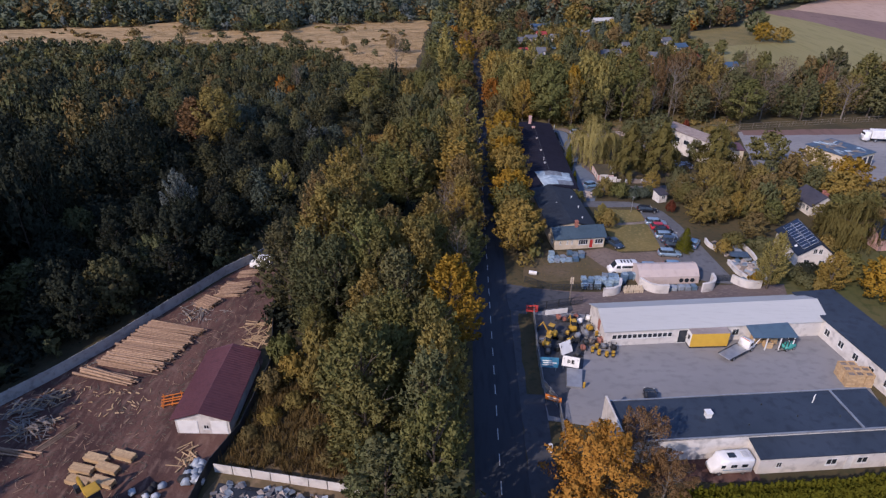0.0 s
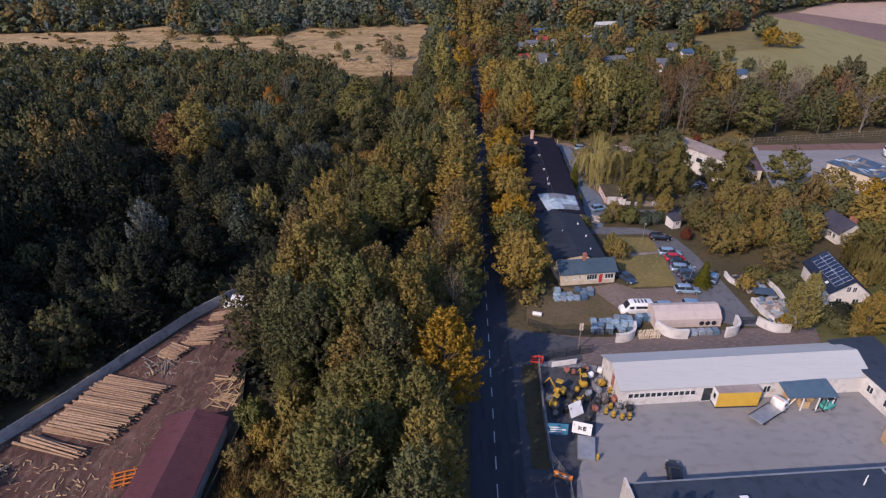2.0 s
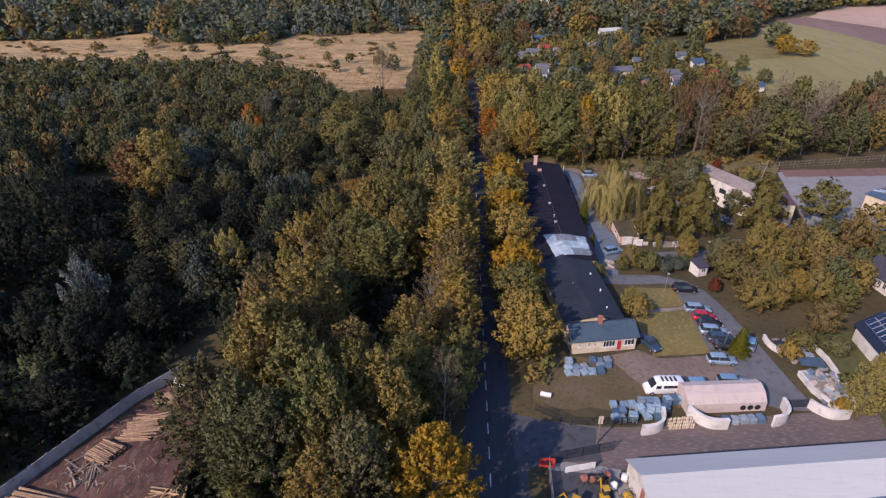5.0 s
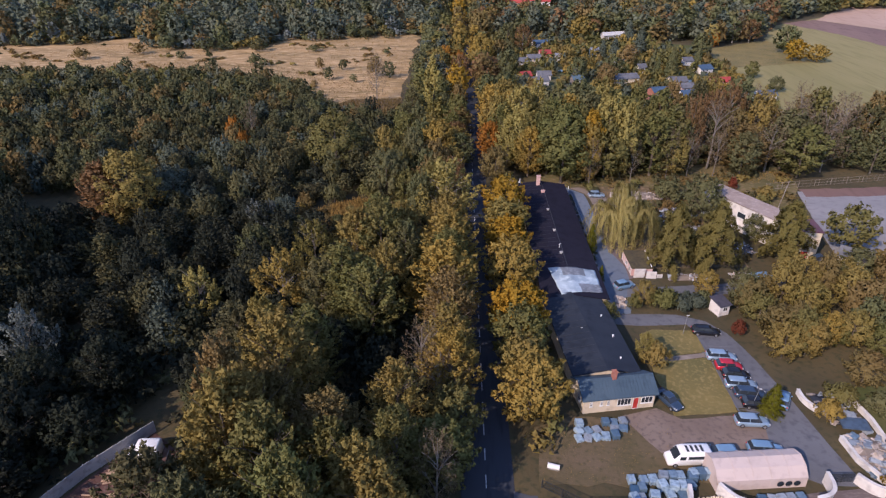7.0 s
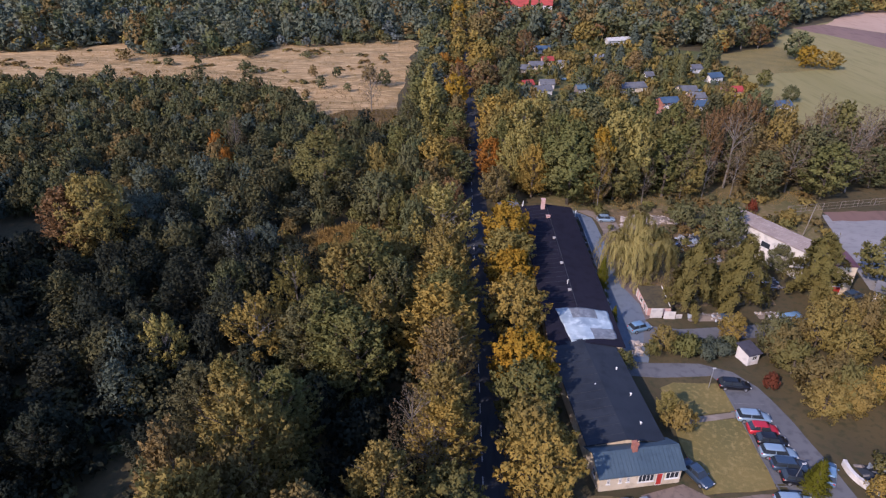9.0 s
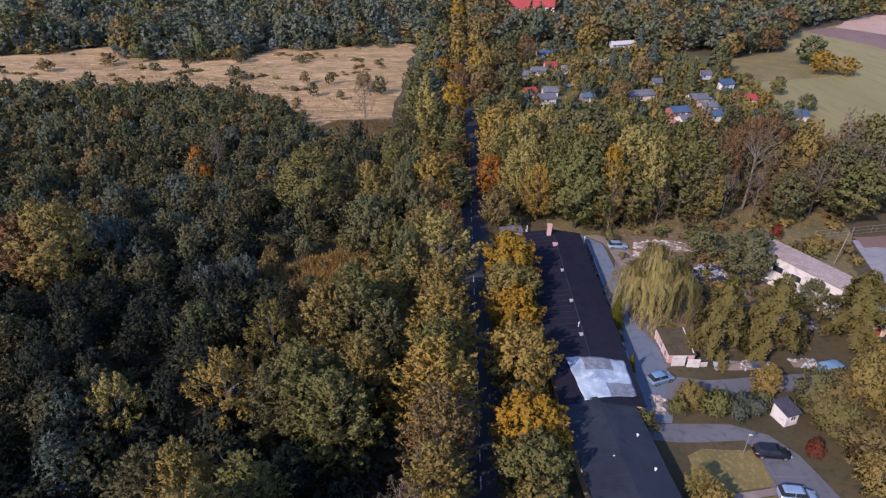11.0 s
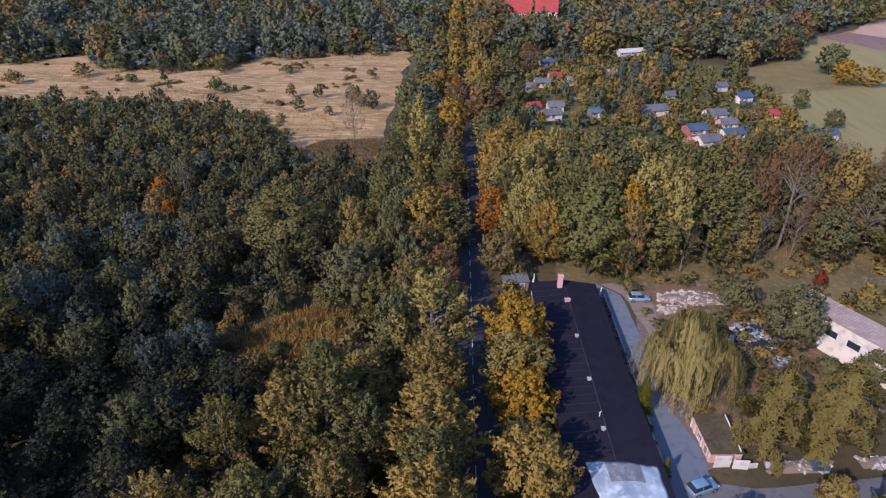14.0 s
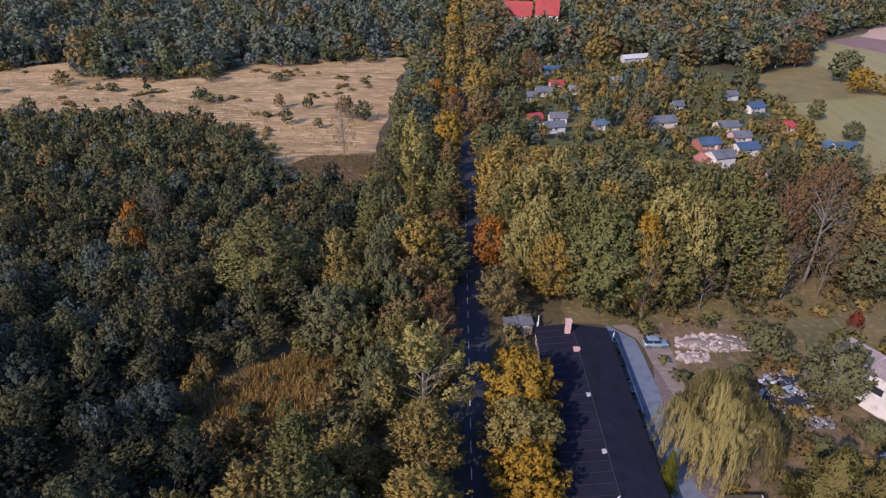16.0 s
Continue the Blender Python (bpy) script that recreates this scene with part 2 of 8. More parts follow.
M_BLACKPAINT = paint("black_car_paint", (0.012, 0.013, 0.017), 0.25, 0.2, 0.1, 0.6)
M_SILVER = paint("silver_blue_car_paint", (0.26, 0.36, 0.45), 0.3, 0.3, 0.1, 0.6)
M_NAVY = paint("dark_blue_car_paint", (0.035, 0.06, 0.10), 0.28, 0.2, 0.1, 0.6)
M_CARBLUE = paint("light_blue_car_paint", (0.16, 0.28, 0.40), 0.3, 0.2, 0.1, 0.6)
M_CARRED = paint("red_car_paint", (0.45, 0.02, 0.035), 0.3, 0.1, 0.1, 0.6)
M_LAMPGLASS = paint("lamp_glass", (0.5, 0.5, 0.48), 0.15)
M_SOLAR = paint("solar_glass", (0.012, 0.022, 0.05), 0.12, 0, 0.1, 0.7)

LEAF = {
    "olive": foliage("olive_leaves", (0.161, 0.136, 0.046), (0.247, 0.203, 0.061), (0.216, 0.159, 0.051)),
    "green": foliage("green_leaves", (0.094, 0.107, 0.040), (0.160, 0.160, 0.054), (0.146, 0.128, 0.046)),
    "dark": foliage("dark_green_leaves", (0.078, 0.096, 0.048), (0.136, 0.148, 0.064), (0.124, 0.115, 0.054)),
    "brown": foliage("brown_oak_leaves", (0.151, 0.109, 0.048), (0.232, 0.157, 0.065), (0.147, 0.122, 0.048)),
    "yellow": foliage("yellow_leaves", (0.281, 0.167, 0.021), (0.414, 0.238, 0.028), (0.220, 0.149, 0.025)),
    "gold": foliage("golden_leaves", (0.235, 0.168, 0.042), (0.370, 0.248, 0.056), (0.205, 0.160, 0.050)),
    "orange": foliage("orange_leaves", (0.276, 0.098, 0.018), (0.365, 0.155, 0.025), (0.220, 0.103, 0.024)),
    "amber": foliage("amber_leaves", (0.340, 0.165, 0.030), (0.460, 0.235, 0.042), (0.290, 0.155, 0.036)),
    "red": foliage("red_leaves", (0.157, 0.034, 0.024), (0.220, 0.059, 0.028), (0.126, 0.044, 0.026)),
    "mauve": foliage("brownish_mauve_leaves", (0.163, 0.096, 0.050), (0.221, 0.132, 0.067), (0.163, 0.103, 0.045)),
    "willow": foliage("willow_leaves", (0.242, 0.206, 0.074), (0.385, 0.325, 0.116), (0.280, 0.238, 0.084)),
    "larch": foliage("larch_needles", (0.096, 0.090, 0.031), (0.176, 0.152, 0.045), (0.132, 0.110, 0.037)),
    "blue": foliage("blue_green_leaves", (0.064, 0.084, 0.066), (0.113, 0.137, 0.106), (0.078, 0.093, 0.066)),
    "silver": foliage("silvery_leaves", (0.120, 0.142, 0.130), (0.180, 0.200, 0.186), (0.098, 0.116, 0.100)),
    # far: distance haze painted as a blue tint in the leaf colour
    "far": foliage("haze_tinted_far_leaves", (0.084, 0.108, 0.078), (0.145, 0.164, 0.110), (0.130, 0.130, 0.084)),
    # deep: shade behind the wall and in grove gaps, put into leaf colour
    "deep": foliage("shade_dark_leaves", (0.024, 0.033, 0.024), (0.043, 0.050, 0.032), (0.034, 0.037, 0.027)),
    "robinia": foliage("dull_green_leaves", (0.060, 0.072, 0.035), (0.104, 0.110, 0.050), (0.096, 0.086, 0.044)),
    "twig": foliage("bare_twigs", (0.137, 0.108, 0.069), (0.200, 0.157, 0.103), (0.147, 0.112, 0.070), 0.1),
    "pale": foliage("pale_olive_leaves", (0.205, 0.180, 0.058), (0.310, 0.265, 0.082), (0.240, 0.202, 0.066)),
    "straw": foliage("brown_dry_grass", (0.150, 0.096, 0.036), (0.235, 0.150, 0.055), (0.115, 0.086, 0.034)),
    "reed": foliage("dry_tall_grass", (0.273, 0.171, 0.050), (0.378, 0.245, 0.076), (0.210, 0.142, 0.043)),
    "hedge": foliage("thuja_hedge_leaves", (0.069, 0.074, 0.009), (0.115, 0.113, 0.012), (0.090, 0.088, 0.011)),
}


# ---- builders ----
def part(name, data, material, parent=None, label="", at=None):
    """One mesh object from a bmesh or a mesh, under a thing or a part."""
    if isinstance(data, bmesh.types.BMesh):
        me = bpy.data.meshes.new(name)
        data.to_mesh(me)
        data.free()
    else:
        me = data
    if material is not None and not me.materials:
        me.materials.append(material)
    ob = new(name, me)
    ob.parent = parent
    if at is not None:
        ob.matrix_basis = at
    if label:
        tagged(ob, label)
    return ob


def thing(name, m, label, category, group="", kind=""):
    ob = new(name)
    ob.empty_display_size = 0.3
    ob.matrix_basis = m
    return tagged(ob, label, category, group, kind)


def box(bm, x0, x1, y0, y1, z0, z1):
    v = [bm.verts.new((x, y, z)) for z in (z0, z1) for x, y in ((x0, y0), (x1, y0), (x1, y1), (x0, y1))]
    for f in ((3, 2, 1, 0), (4, 5, 6, 7), (0, 1, 5, 4), (1, 2, 6, 5), (2, 3, 7, 6), (3, 0, 4, 7)):
        bm.faces.new([v[i] for i in f])
    return v


def boxed(x0, x1, y0, y1, z0, z1, bevel=0.0):
    bm = bmesh.new()
    box(bm, x0, x1, y0, y1, z0, z1)
    if bevel:
        bmesh.ops.bevel(bm, geom=bm.edges[:], offset=bevel, segments=1, affect="EDGES")
    return bm


def prism(bm, outline, axis, a, b):
    """A closed outline in two coordinates, drawn out along the third from a to b."""
    def at(p, s):
        return {"x": (s, p[0], p[1]), "y": (p[0], s, p[1]), "z": (p[0], p[1], s)}[axis]
    lo = [bm.verts.new(at(p, a)) for p in outline]
    hi = [bm.verts.new(at(p, b)) for p in outline]
    bm.faces.new(lo[::-1])
    bm.faces.new(hi)
    for i in range(len(outline)):
        j = (i + 1) % len(outline)
        bm.faces.new((lo[i], lo[j], hi[j], hi[i]))
    bmesh.ops.recalc_face_normals(bm, faces=bm.faces[:])


def rod(bm, p, q, r0, r1=None, sides=6):
    """A tapered rod from p to q, closed at the ends."""
    p, q = Vector(p), Vector(q)
    r1 = r0 if r1 is None else r1
    turn = (q - p).to_track_quat("Z", "Y").to_matrix()
    rings = []
    for c, r in ((p, r0), (q, r1)):
        rings.append([bm.verts.new(c + turn @ Vector((r * math.cos(k * math.tau / sides), r * math.sin(k * math.tau / sides), 0))) for k in range(sides)])
    bm.faces.new(rings[0][::-1])
    bm.faces.new(rings[1])
    for k in range(sides):
        j = (k + 1) % sides
        bm.faces.new((rings[0][k], rings[0][j], rings[1][j], rings[1][k]))


def sheet(name, outline, z, material, label, category, ragged=0.0, step=2.5, thick=0.12):
    """A piece of the ground with an uneven edge, its top at z."""
    rng = random.Random(name)
    pts = []
    for i, a in enumerate(outline):
        b = outline[(i + 1) % len(outline)]
        d = math.dist(a, b)
        n = max(1, int(d / step)) if ragged else 1
        for k in range(n):
            t = k / n
            jitter = ragged if k else ragged * 0.3
            pts.append((a[0] + (b[0] - a[0]) * t + rng.uniform(-jitter, jitter), a[1] + (b[1] - a[1]) * t + rng.uniform(-jitter, jitter)))
    bm = bmesh.new()
    prism(bm, pts, "z", z - thick, z)
    ob = part(name, bm, material)
    return tagged(ob, label, category, kind="structure")


def raw_mesh(name, verts, faces, materials, index=None, normals=None):
    """A mesh from arrays of points and four-cornered faces; normals soften the leaves' shading."""
    me = bpy.data.meshes.new(name)
    verts, faces = np.asarray(verts, dtype=np.float32), np.asarray(faces, dtype=np.int32)
    me.vertices.add(len(verts))
    me.vertices.foreach_set("co", verts.ravel())
    me.loops.add(faces.size)
    me.loops.foreach_set("vertex_index", faces.ravel())
    me.polygons.add(len(faces))
    me.polygons.foreach_set("loop_start", np.arange(0, faces.size, faces.shape[1], dtype=np.int32))
    for m in materials:
        me.materials.append(m)
    if index is not None:
        me.polygons.foreach_set("material_index", np.asarray(index, dtype=np.int32))
    me.update(calc_edges=True)
    if normals is not None:
        soft_normal = me.attributes.new("custom_normal", "FLOAT_VECTOR", "POINT")
        soft_normal.data.foreach_set("vector", np.asarray(normals, dtype=np.float32).ravel())
    return me


# ---- trees ----
def unit(v):
    return v / np.maximum(np.linalg.norm(v, axis=1, keepdims=True), 1e-6)


BOUGHS = {  # number, tip heights from and to, outline (height, width), rise below and on top, length, thickness
    "round": (88, 0.14, 0.98, ((0.2, 0.45, 0.75, 1.0), (0.76, 1.0, 0.85, 0.25)), 6, 76, 2.3, 0.66),
    "tall": (84, 0.14, 0.98, ((0.15, 0.4, 0.75, 1.0), (0.72, 1.0, 0.86, 0.22)), 10, 78, 2.7, 0.92),
    "airy": (40, 0.24, 0.98, ((0.2, 0.5, 0.75, 1.0), (0.6, 1.0, 0.8, 0.16)), 35, 82, 3.0, 0.66),
    "poplar": (170, 0.14, 1.0, ((0.12, 0.4, 0.72, 1.0), (0.74, 1.0, 0.82, 0.18)), 34, 84, 2.7, 0.42),
    "lombardy": (32, 0.12, 1.0, ((0.1, 0.35, 0.8, 1.0), (0.7, 1.0, 0.66, 0.04)), 70, 88, 4.6, 0.62),
    "bush": (24, 0.35, 0.98, ((0.2, 0.5, 1.0), (1.0, 0.9, 0.25)), 15, 75, 1.5, 0.62),
}


def bough_crown(rng, kind, n):
    """A crown of rising, flame-shaped boughs round a trunk: places, outward and bough directions."""
    h, r = SHAPE[kind]
    nb, z0, z1, (hs, ws), low, top, length, thick = BOUGHS[kind]
    f = ((np.arange(nb) + 0.5) / nb) ** 0.85
    z = z0 + (z1 - z0) * f
    a = np.arange(nb) * 2.39996 + rng.uniform(-0.5, 0.5, nb)
    rt = np.interp(z, hs, ws) * r * rng.uniform(0.66, 1.06, nb)
    e = np.radians(low + (top - low) * f ** 1.2 + rng.normal(size=nb) * 7)
    d = np.stack([np.cos(a) * np.cos(e), np.sin(a) * np.cos(e), np.sin(e)], 1)
    tip = np.stack([rt * np.cos(a), rt * np.sin(a), z * h * rng.uniform(0.95, 1.03, nb)], 1)
    lb = length * rng.uniform(0.75, 1.2, nb)
    wb = thick * rng.uniform(0.75, 1.25, nb)
    base = tip - d * lb[:, None]
    k = rng.choice(nb, n, p=lb * wb / np.sum(lb * wb))
    u = rng.uniform(0, 1, n) ** 0.75
    th = rng.uniform(0, math.tau, n)
    e1 = unit(np.cross(d, [0.3, 0.2, 1.0]))
    e2 = np.cross(d, e1)
    perp = e1[k] * np.cos(th)[:, None] + e2[k] * np.sin(th)[:, None]
    swell = np.sin(math.pi * np.clip(u, 0.03, 0.985) ** 0.8) * 0.9 + 0.1
    rad = wb[k] * swell * np.sqrt(rng.uniform(0.3, 1.05, n))
    p = base[k] + d[k] * (lb[k] * u)[:, None] + perp * rad[:, None] + rng.normal(size=(n, 3)) * 0.06
    out = unit(p - np.array([0, 0, 0.42 * h]))
    bulge = 1.15 if kind in ("round", "tall", "bush") else 0.5
    o = unit(perp * (1.2 - 0.5 * bulge) + d[k] * 0.35 + out * bulge)
    p = p / [r, r, h]
    p[:, 2] = np.clip(p[:, 2], 0.03, None)
    return p, o, d[k]


def raw_crown(rng, kind, n):
    """Places and outward directions of leaf sprays in a crown one high (0 to 1) and about one wide in radius."""
    if kind in BOUGHS:
        return bough_crown(rng, kind, n)
    if kind == "cone":
        z = 0.06 + 0.94 * (1 - np.sqrt(1 - rng.uniform(0, 0.985, n)))
        arms = np.floor(z * 22)
        a = rng.uniform(0, math.tau, n)
        lobe = 0.72 + 0.28 * np.cos(a * 6 + arms * 1.7)
        rad = (1 - z) ** 0.85 * lobe * rng.uniform(0.35, 1.0, n) ** 0.4
        tiers = z - 0.05 * rad + 0.012 * rng.normal(size=n)
        p = np.stack([rad * np.cos(a), rad * np.sin(a), tiers], 1)
        o = unit(np.stack([np.cos(a), np.sin(a), np.full(n, 0.5)], 1))
        return p, o, None
    if kind == "larch":
        nb = 36
        f = (np.arange(nb) + 0.5) / nb
        bz = 0.16 + 0.83 * f ** 0.9
        ba = np.arange(nb) * 2.39996 + rng.uniform(-0.4, 0.4, nb)
        bl = np.interp(bz, (0.15, 0.32, 0.6, 0.85, 1.0), (0.8, 1.0, 0.78, 0.42, 0.06)) * rng.uniform(0.78, 1.12, nb)
        k = rng.choice(nb, n, p=bl / np.sum(bl))
        u = rng.uniform(0.08, 1, n) ** 0.7
        fan = rng.normal(size=n) * 0.085 * (1.15 - u * 0.6)
        drop = rng.uniform(0, 1, n) ** 1.4 * 0.13 * (1.1 - 0.5 * bz[k])
        x, y = bl[k] * u, fan
        p = np.stack([x * np.cos(ba[k]) - y * np.sin(ba[k]), x * np.sin(ba[k]) + y * np.cos(ba[k]), bz[k] + 0.05 * u - 0.12 * u ** 2.4 - drop], 1)
        o = unit(np.stack([np.cos(ba[k]), np.sin(ba[k]), 0.55 + 0.5 * (1 - drop / 0.14)], 1))
        return p, o, None
    if kind == "willow":
        strands = max(40, n // 18)
        mounds = 14
        ma = np.arange(mounds) * 2.39996
        mr = np.where(np.arange(mounds) < 3, 0.22, 0.66) * rng.uniform(0.78, 1.12, mounds)
        mt = np.where(np.arange(mounds) < 3, 0.95, 0.70) * rng.uniform(0.84, 1.08, mounds)
        tress = mounds * 26
        tp = np.arange(tress) % mounds
        tb, tr = rng.uniform(0, math.tau, tress), np.sqrt(rng.uniform(0.02, 1.0, tress)) * 0.35
        own = rng.integers(0, tress, strands)
        br = tr[own] * rng.uniform(0.85, 1.12, strands)
        turn = tb[own] + rng.normal(size=strands) * 0.07
        long = rng.uniform(0.25, 0.72, tress)[own] * rng.uniform(0.8, 1.15, strands) * (0.45 + 0.75 * mr[tp[own]])
        k = rng.integers(0, strands, n)
        m = tp[own[k]]
        s = rng.uniform(0, 1, n) ** 0.9
        arch = np.clip(s / 0.38, 0, 1) * math.pi / 2
        out = br[k] * np.sin(arch) + 0.13 * np.clip(s - 0.3, 0, 1) * (0.5 + mr[m])
        fall = 0.16 * (br[k] / 0.35) * (1 - np.cos(arch)) + np.clip(s - 0.38, 0, 1) / 0.62 * long[k]
        x = mr[m] * np.cos(ma[m]) + out * np.cos(turn[k])
        y = mr[m] * np.sin(ma[m]) + out * np.sin(turn[k])
        p = np.stack([x, y, np.maximum(mt[m] - fall, 0.05)], 1) + rng.normal(size=(n, 3)) * [0.011, 0.011, 0.009]
        o = unit(np.stack([x + 0.7 * out * np.cos(turn[k]), y + 0.7 * out * np.sin(turn[k]), 0.15 + 0.75 * np.cos(arch)], 1))
        return p, o, None


def crown_points(rng, kind, n):
    """The sprays of a crown, drawn out to the full width and height of one."""
    p, o, d = raw_crown(rng, kind, n)
    wide = np.percentile(np.hypot(p[:, 0], p[:, 1]), 99 if kind == "cone" else 95)
    p = p * [1 / wide, 1 / wide, 1 / np.percentile(p[:, 2], 99.5)]
    return p, o, d


def spray_cards(rng, p, o, d, size, h, r, hang=0.0, rise=0.45):
    """Folded leaf sprays at the points p of a crown, in metres for a tree h high and r wide."""
    n = len(p)
    q = p * [r, r, h]
    normal = unit(o * 0.8 + rng.normal(size=(n, 3)) * 0.55)
    side = unit(np.cross(normal, rng.normal(size=(n, 3))))
    along = np.cross(normal, side)
    if hang:
        along = unit(along * (1 - hang) + np.array([0, 0, -1.0]) * hang)
        side = unit(np.cross(along, normal))
    lift = 0.0 if d is None else rise
    if lift:
        along = -unit(along * (1 - lift) + (d + o * 0.5) * lift)
        side = unit(np.cross(along, normal))
        normal = np.cross(side, along)
    s = size * rng.uniform(0.6, 1.35, n)[:, None]
    long = 1.0 + 3.0 * hang + 0.5 * lift
    thin = 1.0 - 0.75 * hang
    v = np.empty((n, 3, 3))
    v[:, 0] = q - along * s * 0.62 * long
    v[:, 1] = q + along * s * 0.5 * long + side * s * 0.5 * thin
    v[:, 2] = q + along * s * 0.42 * long - side * s * 0.5 * thin
    return v.reshape(-1, 3), np.repeat(unit(o * 0.75 + normal * 0.5), 3, axis=0)


def sprays(n):
    return np.arange(n * 3, dtype=np.int32).reshape(-1, 3)


def quads(n):
    return np.arange(n * 4, dtype=np.int32).reshape(-1, 4)


SHAPE = {  # crown kind, height, radius, limbs, bark
    "round": (11.0, 4.6), "tall": (17.0, 5.2), "airy": (13.0, 4.6), "poplar": (17.0, 3.9), "lombardy": (20.0, 2.3), "bush": (3.0, 2.4),
    "cone": (12.0, 3.2), "larch": (13.0, 4.6), "willow": (12.5, 8.0),
}


def trunk_mesh(rng, kind, bark):
    h, r = SHAPE[kind]
    bm = bmesh.new()
    thick = 0.012 * h + 0.08
    up = {"bush": 0.5, "willow": 0.72, "round": 0.78, "airy": 0.9}.get(kind, 0.94)
    rod(bm, (0, 0, -0.1), (0.1, 0.05, h * 0.3), thick, thick * 0.75, 7)
    rod(bm, (0.1, 0.05, h * 0.3), (rng.uniform(-0.3, 0.3), rng.uniform(-0.3, 0.3), h * up), thick * 0.75, 0.04, 6)
    limbs = {"bush": 4, "cone": 0, "lombardy": 6, "poplar": 12, "airy": 14}.get(kind, 10)
    for k in range(limbs):
        a = k * 2.4 + rng.uniform(-0.4, 0.4)
        z0 = h * rng.uniform(0.22, min(0.7, up * 0.8))
        out = r * rng.uniform(0.5, 0.85)
        rise = {"poplar": 0.24, "lombardy": 0.3, "airy": 0.22}.get(kind, 0.13) * h
        mid = (out * 0.5 * math.cos(a), out * 0.5 * math.sin(a), z0 + rise * 0.6)
        tip = (out * math.cos(a), out * math.sin(a), min(z0 + rise, h * 0.95))
        rod(bm, (0.08, 0.04, z0), mid, thick * 0.34, thick * 0.2, 5)
        rod(bm, mid, tip, thick * 0.2, 0.02, 4)
        side = (mid[0] + 0.35 * out * math.cos(a + 1), mid[1] + 0.35 * out * math.sin(a + 1), mid[2] + rise * 0.5)
        rod(bm, mid, side, thick * 0.14, 0.015, 4)
    me = bpy.data.meshes.new("trunk")
    bm.to_mesh(me)
    bm.free()
    me.materials.append(bark)
    return me


CROWN_COUNT = {"round": (5200, 0.33), "tall": (7400, 0.34), "airy": (4400, 0.28), "poplar": (7400, 0.285), "lombardy": (5600, 0.30), "bush": (1700, 0.25),
               "cone": (7000, 0.25), "larch": (9000, 0.27), "willow": (34000, 0.2)}
_made = {}


def reach(x, y):
    """How near the flight along the y axis comes to a tree that lies in its wedge of view."""
    best = 420.0
    for yc in range(0, 105, 8):
        ahead = y - yc
        if ahead > 44 and abs(x) < 0.63 * ahead + 27:
            best = min(best, math.hypot(x, ahead, 52))
    return best


def tree_meshes(kind, leaf, variant, coarse=1.0):
    key = (kind, leaf, variant, coarse)
    if key not in _made:
        rng = np.random.default_rng(abs(hash_name(kind + leaf)) + variant)
        h, r = SHAPE[kind]
        n, size = CROWN_COUNT[kind]
        if leaf == "amber" or (kind, leaf) == ("airy", "mauve"):
            n, size = int(n * 2.2), size * 0.6
        if leaf == "twig":
            n, size = int(n * 0.8), size * 0.45
        n, size = int(n / coarse ** 2), size * coarse
        p, o, d = crown_points(rng, kind, n)
        v, soft = spray_cards(rng, p, o, d, size, h, r, {"willow": 0.86, "larch": 0.4}.get(kind, 0.0), 0.3 if kind in ("round", "tall", "bush") else 0.45)
        crown = raw_mesh("crown", v, sprays(n), [LEAF[leaf]], None, soft)
        pale = leaf in ("twig", "willow") or kind in ("airy",)
        _made[key] = (crown, trunk_mesh(random.Random(variant * 7 + len(kind)), kind, M_PALEBARK if pale else M_BARK))
    return _made[key]


def hash_name(s):
    return sum((i + 3) * ord(c) for i, c in enumerate(s)) % 9973


TREE_WORDS = {
    "olive": "olive-green", "green": "green", "dark": "dark green", "brown": "brownish-green", "yellow": "bright yellow autumn", "gold": "golden autumn",
    "orange": "orange autumn", "amber": "amber autumn", "red": "red autumn", "mauve": "brown-mauve autumn", "willow": "pale yellow-green", "pale": "pale olive", "larch": "yellowish-green", "blue": "blue-green",
    "silver": "silvery", "twig": "nearly bare", "far": "dark green", "hedge": "bright green", "robinia": "dull green", "deep": "shade-darkened green",
}
KIND_WORDS = {"round": "broadleaf tree", "tall": "tall broadleaf tree", "airy": "airy broadleaf tree", "poplar": "tall poplar", "lombardy": "narrow columnar poplar", "bush": "leafy bush",
              "cone": "pointed conifer", "larch": "feathery tall larch", "willow": "weeping willow"}
NAME_OF = {"round": "tree", "tall": "tree", "airy": "tree", "poplar": "poplar_tree", "lombardy": "poplar_tree", "bush": "bush", "cone": "conifer_tree", "larch": "larch_tree", "willow": "willow_tree"}
planted = 0


def plant(kind, leaf, x, y, h, r, where="", group=""):
    """One tree: an Empty at its foot with a trunk and a crown."""
    global planted
    planted += 1
    d = reach(x, y)
    crown, trunk = tree_meshes(kind, leaf, planted % 3, 1.0 if d < 112 else 1.3 if d < 165 else 1.75 if d < 240 else 2.4)
    h0, r0 = SHAPE[kind]
    m = Matrix.Translation((x, y, 0)) @ Matrix.Rotation(planted * 2.399, 4, "Z") @ Matrix.Diagonal((r / r0, r / r0, h / h0, 1))
    words = TREE_WORDS[leaf] + " " + KIND_WORDS[kind] + (" " + where if where else "")
    t = thing(NAME_OF[kind], m, words, "bush" if kind == "bush" else "tree", group)
    part("trunk", trunk, None, t)
    part("crown", crown, None, t)
    return t


_far = {}


def far_crown(kind, variant, n, size):
    key = (kind, variant, n, size)
    if key not in _far:
        rng = np.random.default_rng(variant * 31 + n + hash_name(kind))
        p, o, d = crown_points(rng, kind, n)
        _far[key] = spray_cards(rng, p, o, d, size, *SHAPE[kind], 0.0, 0.12)
    return _far[key]


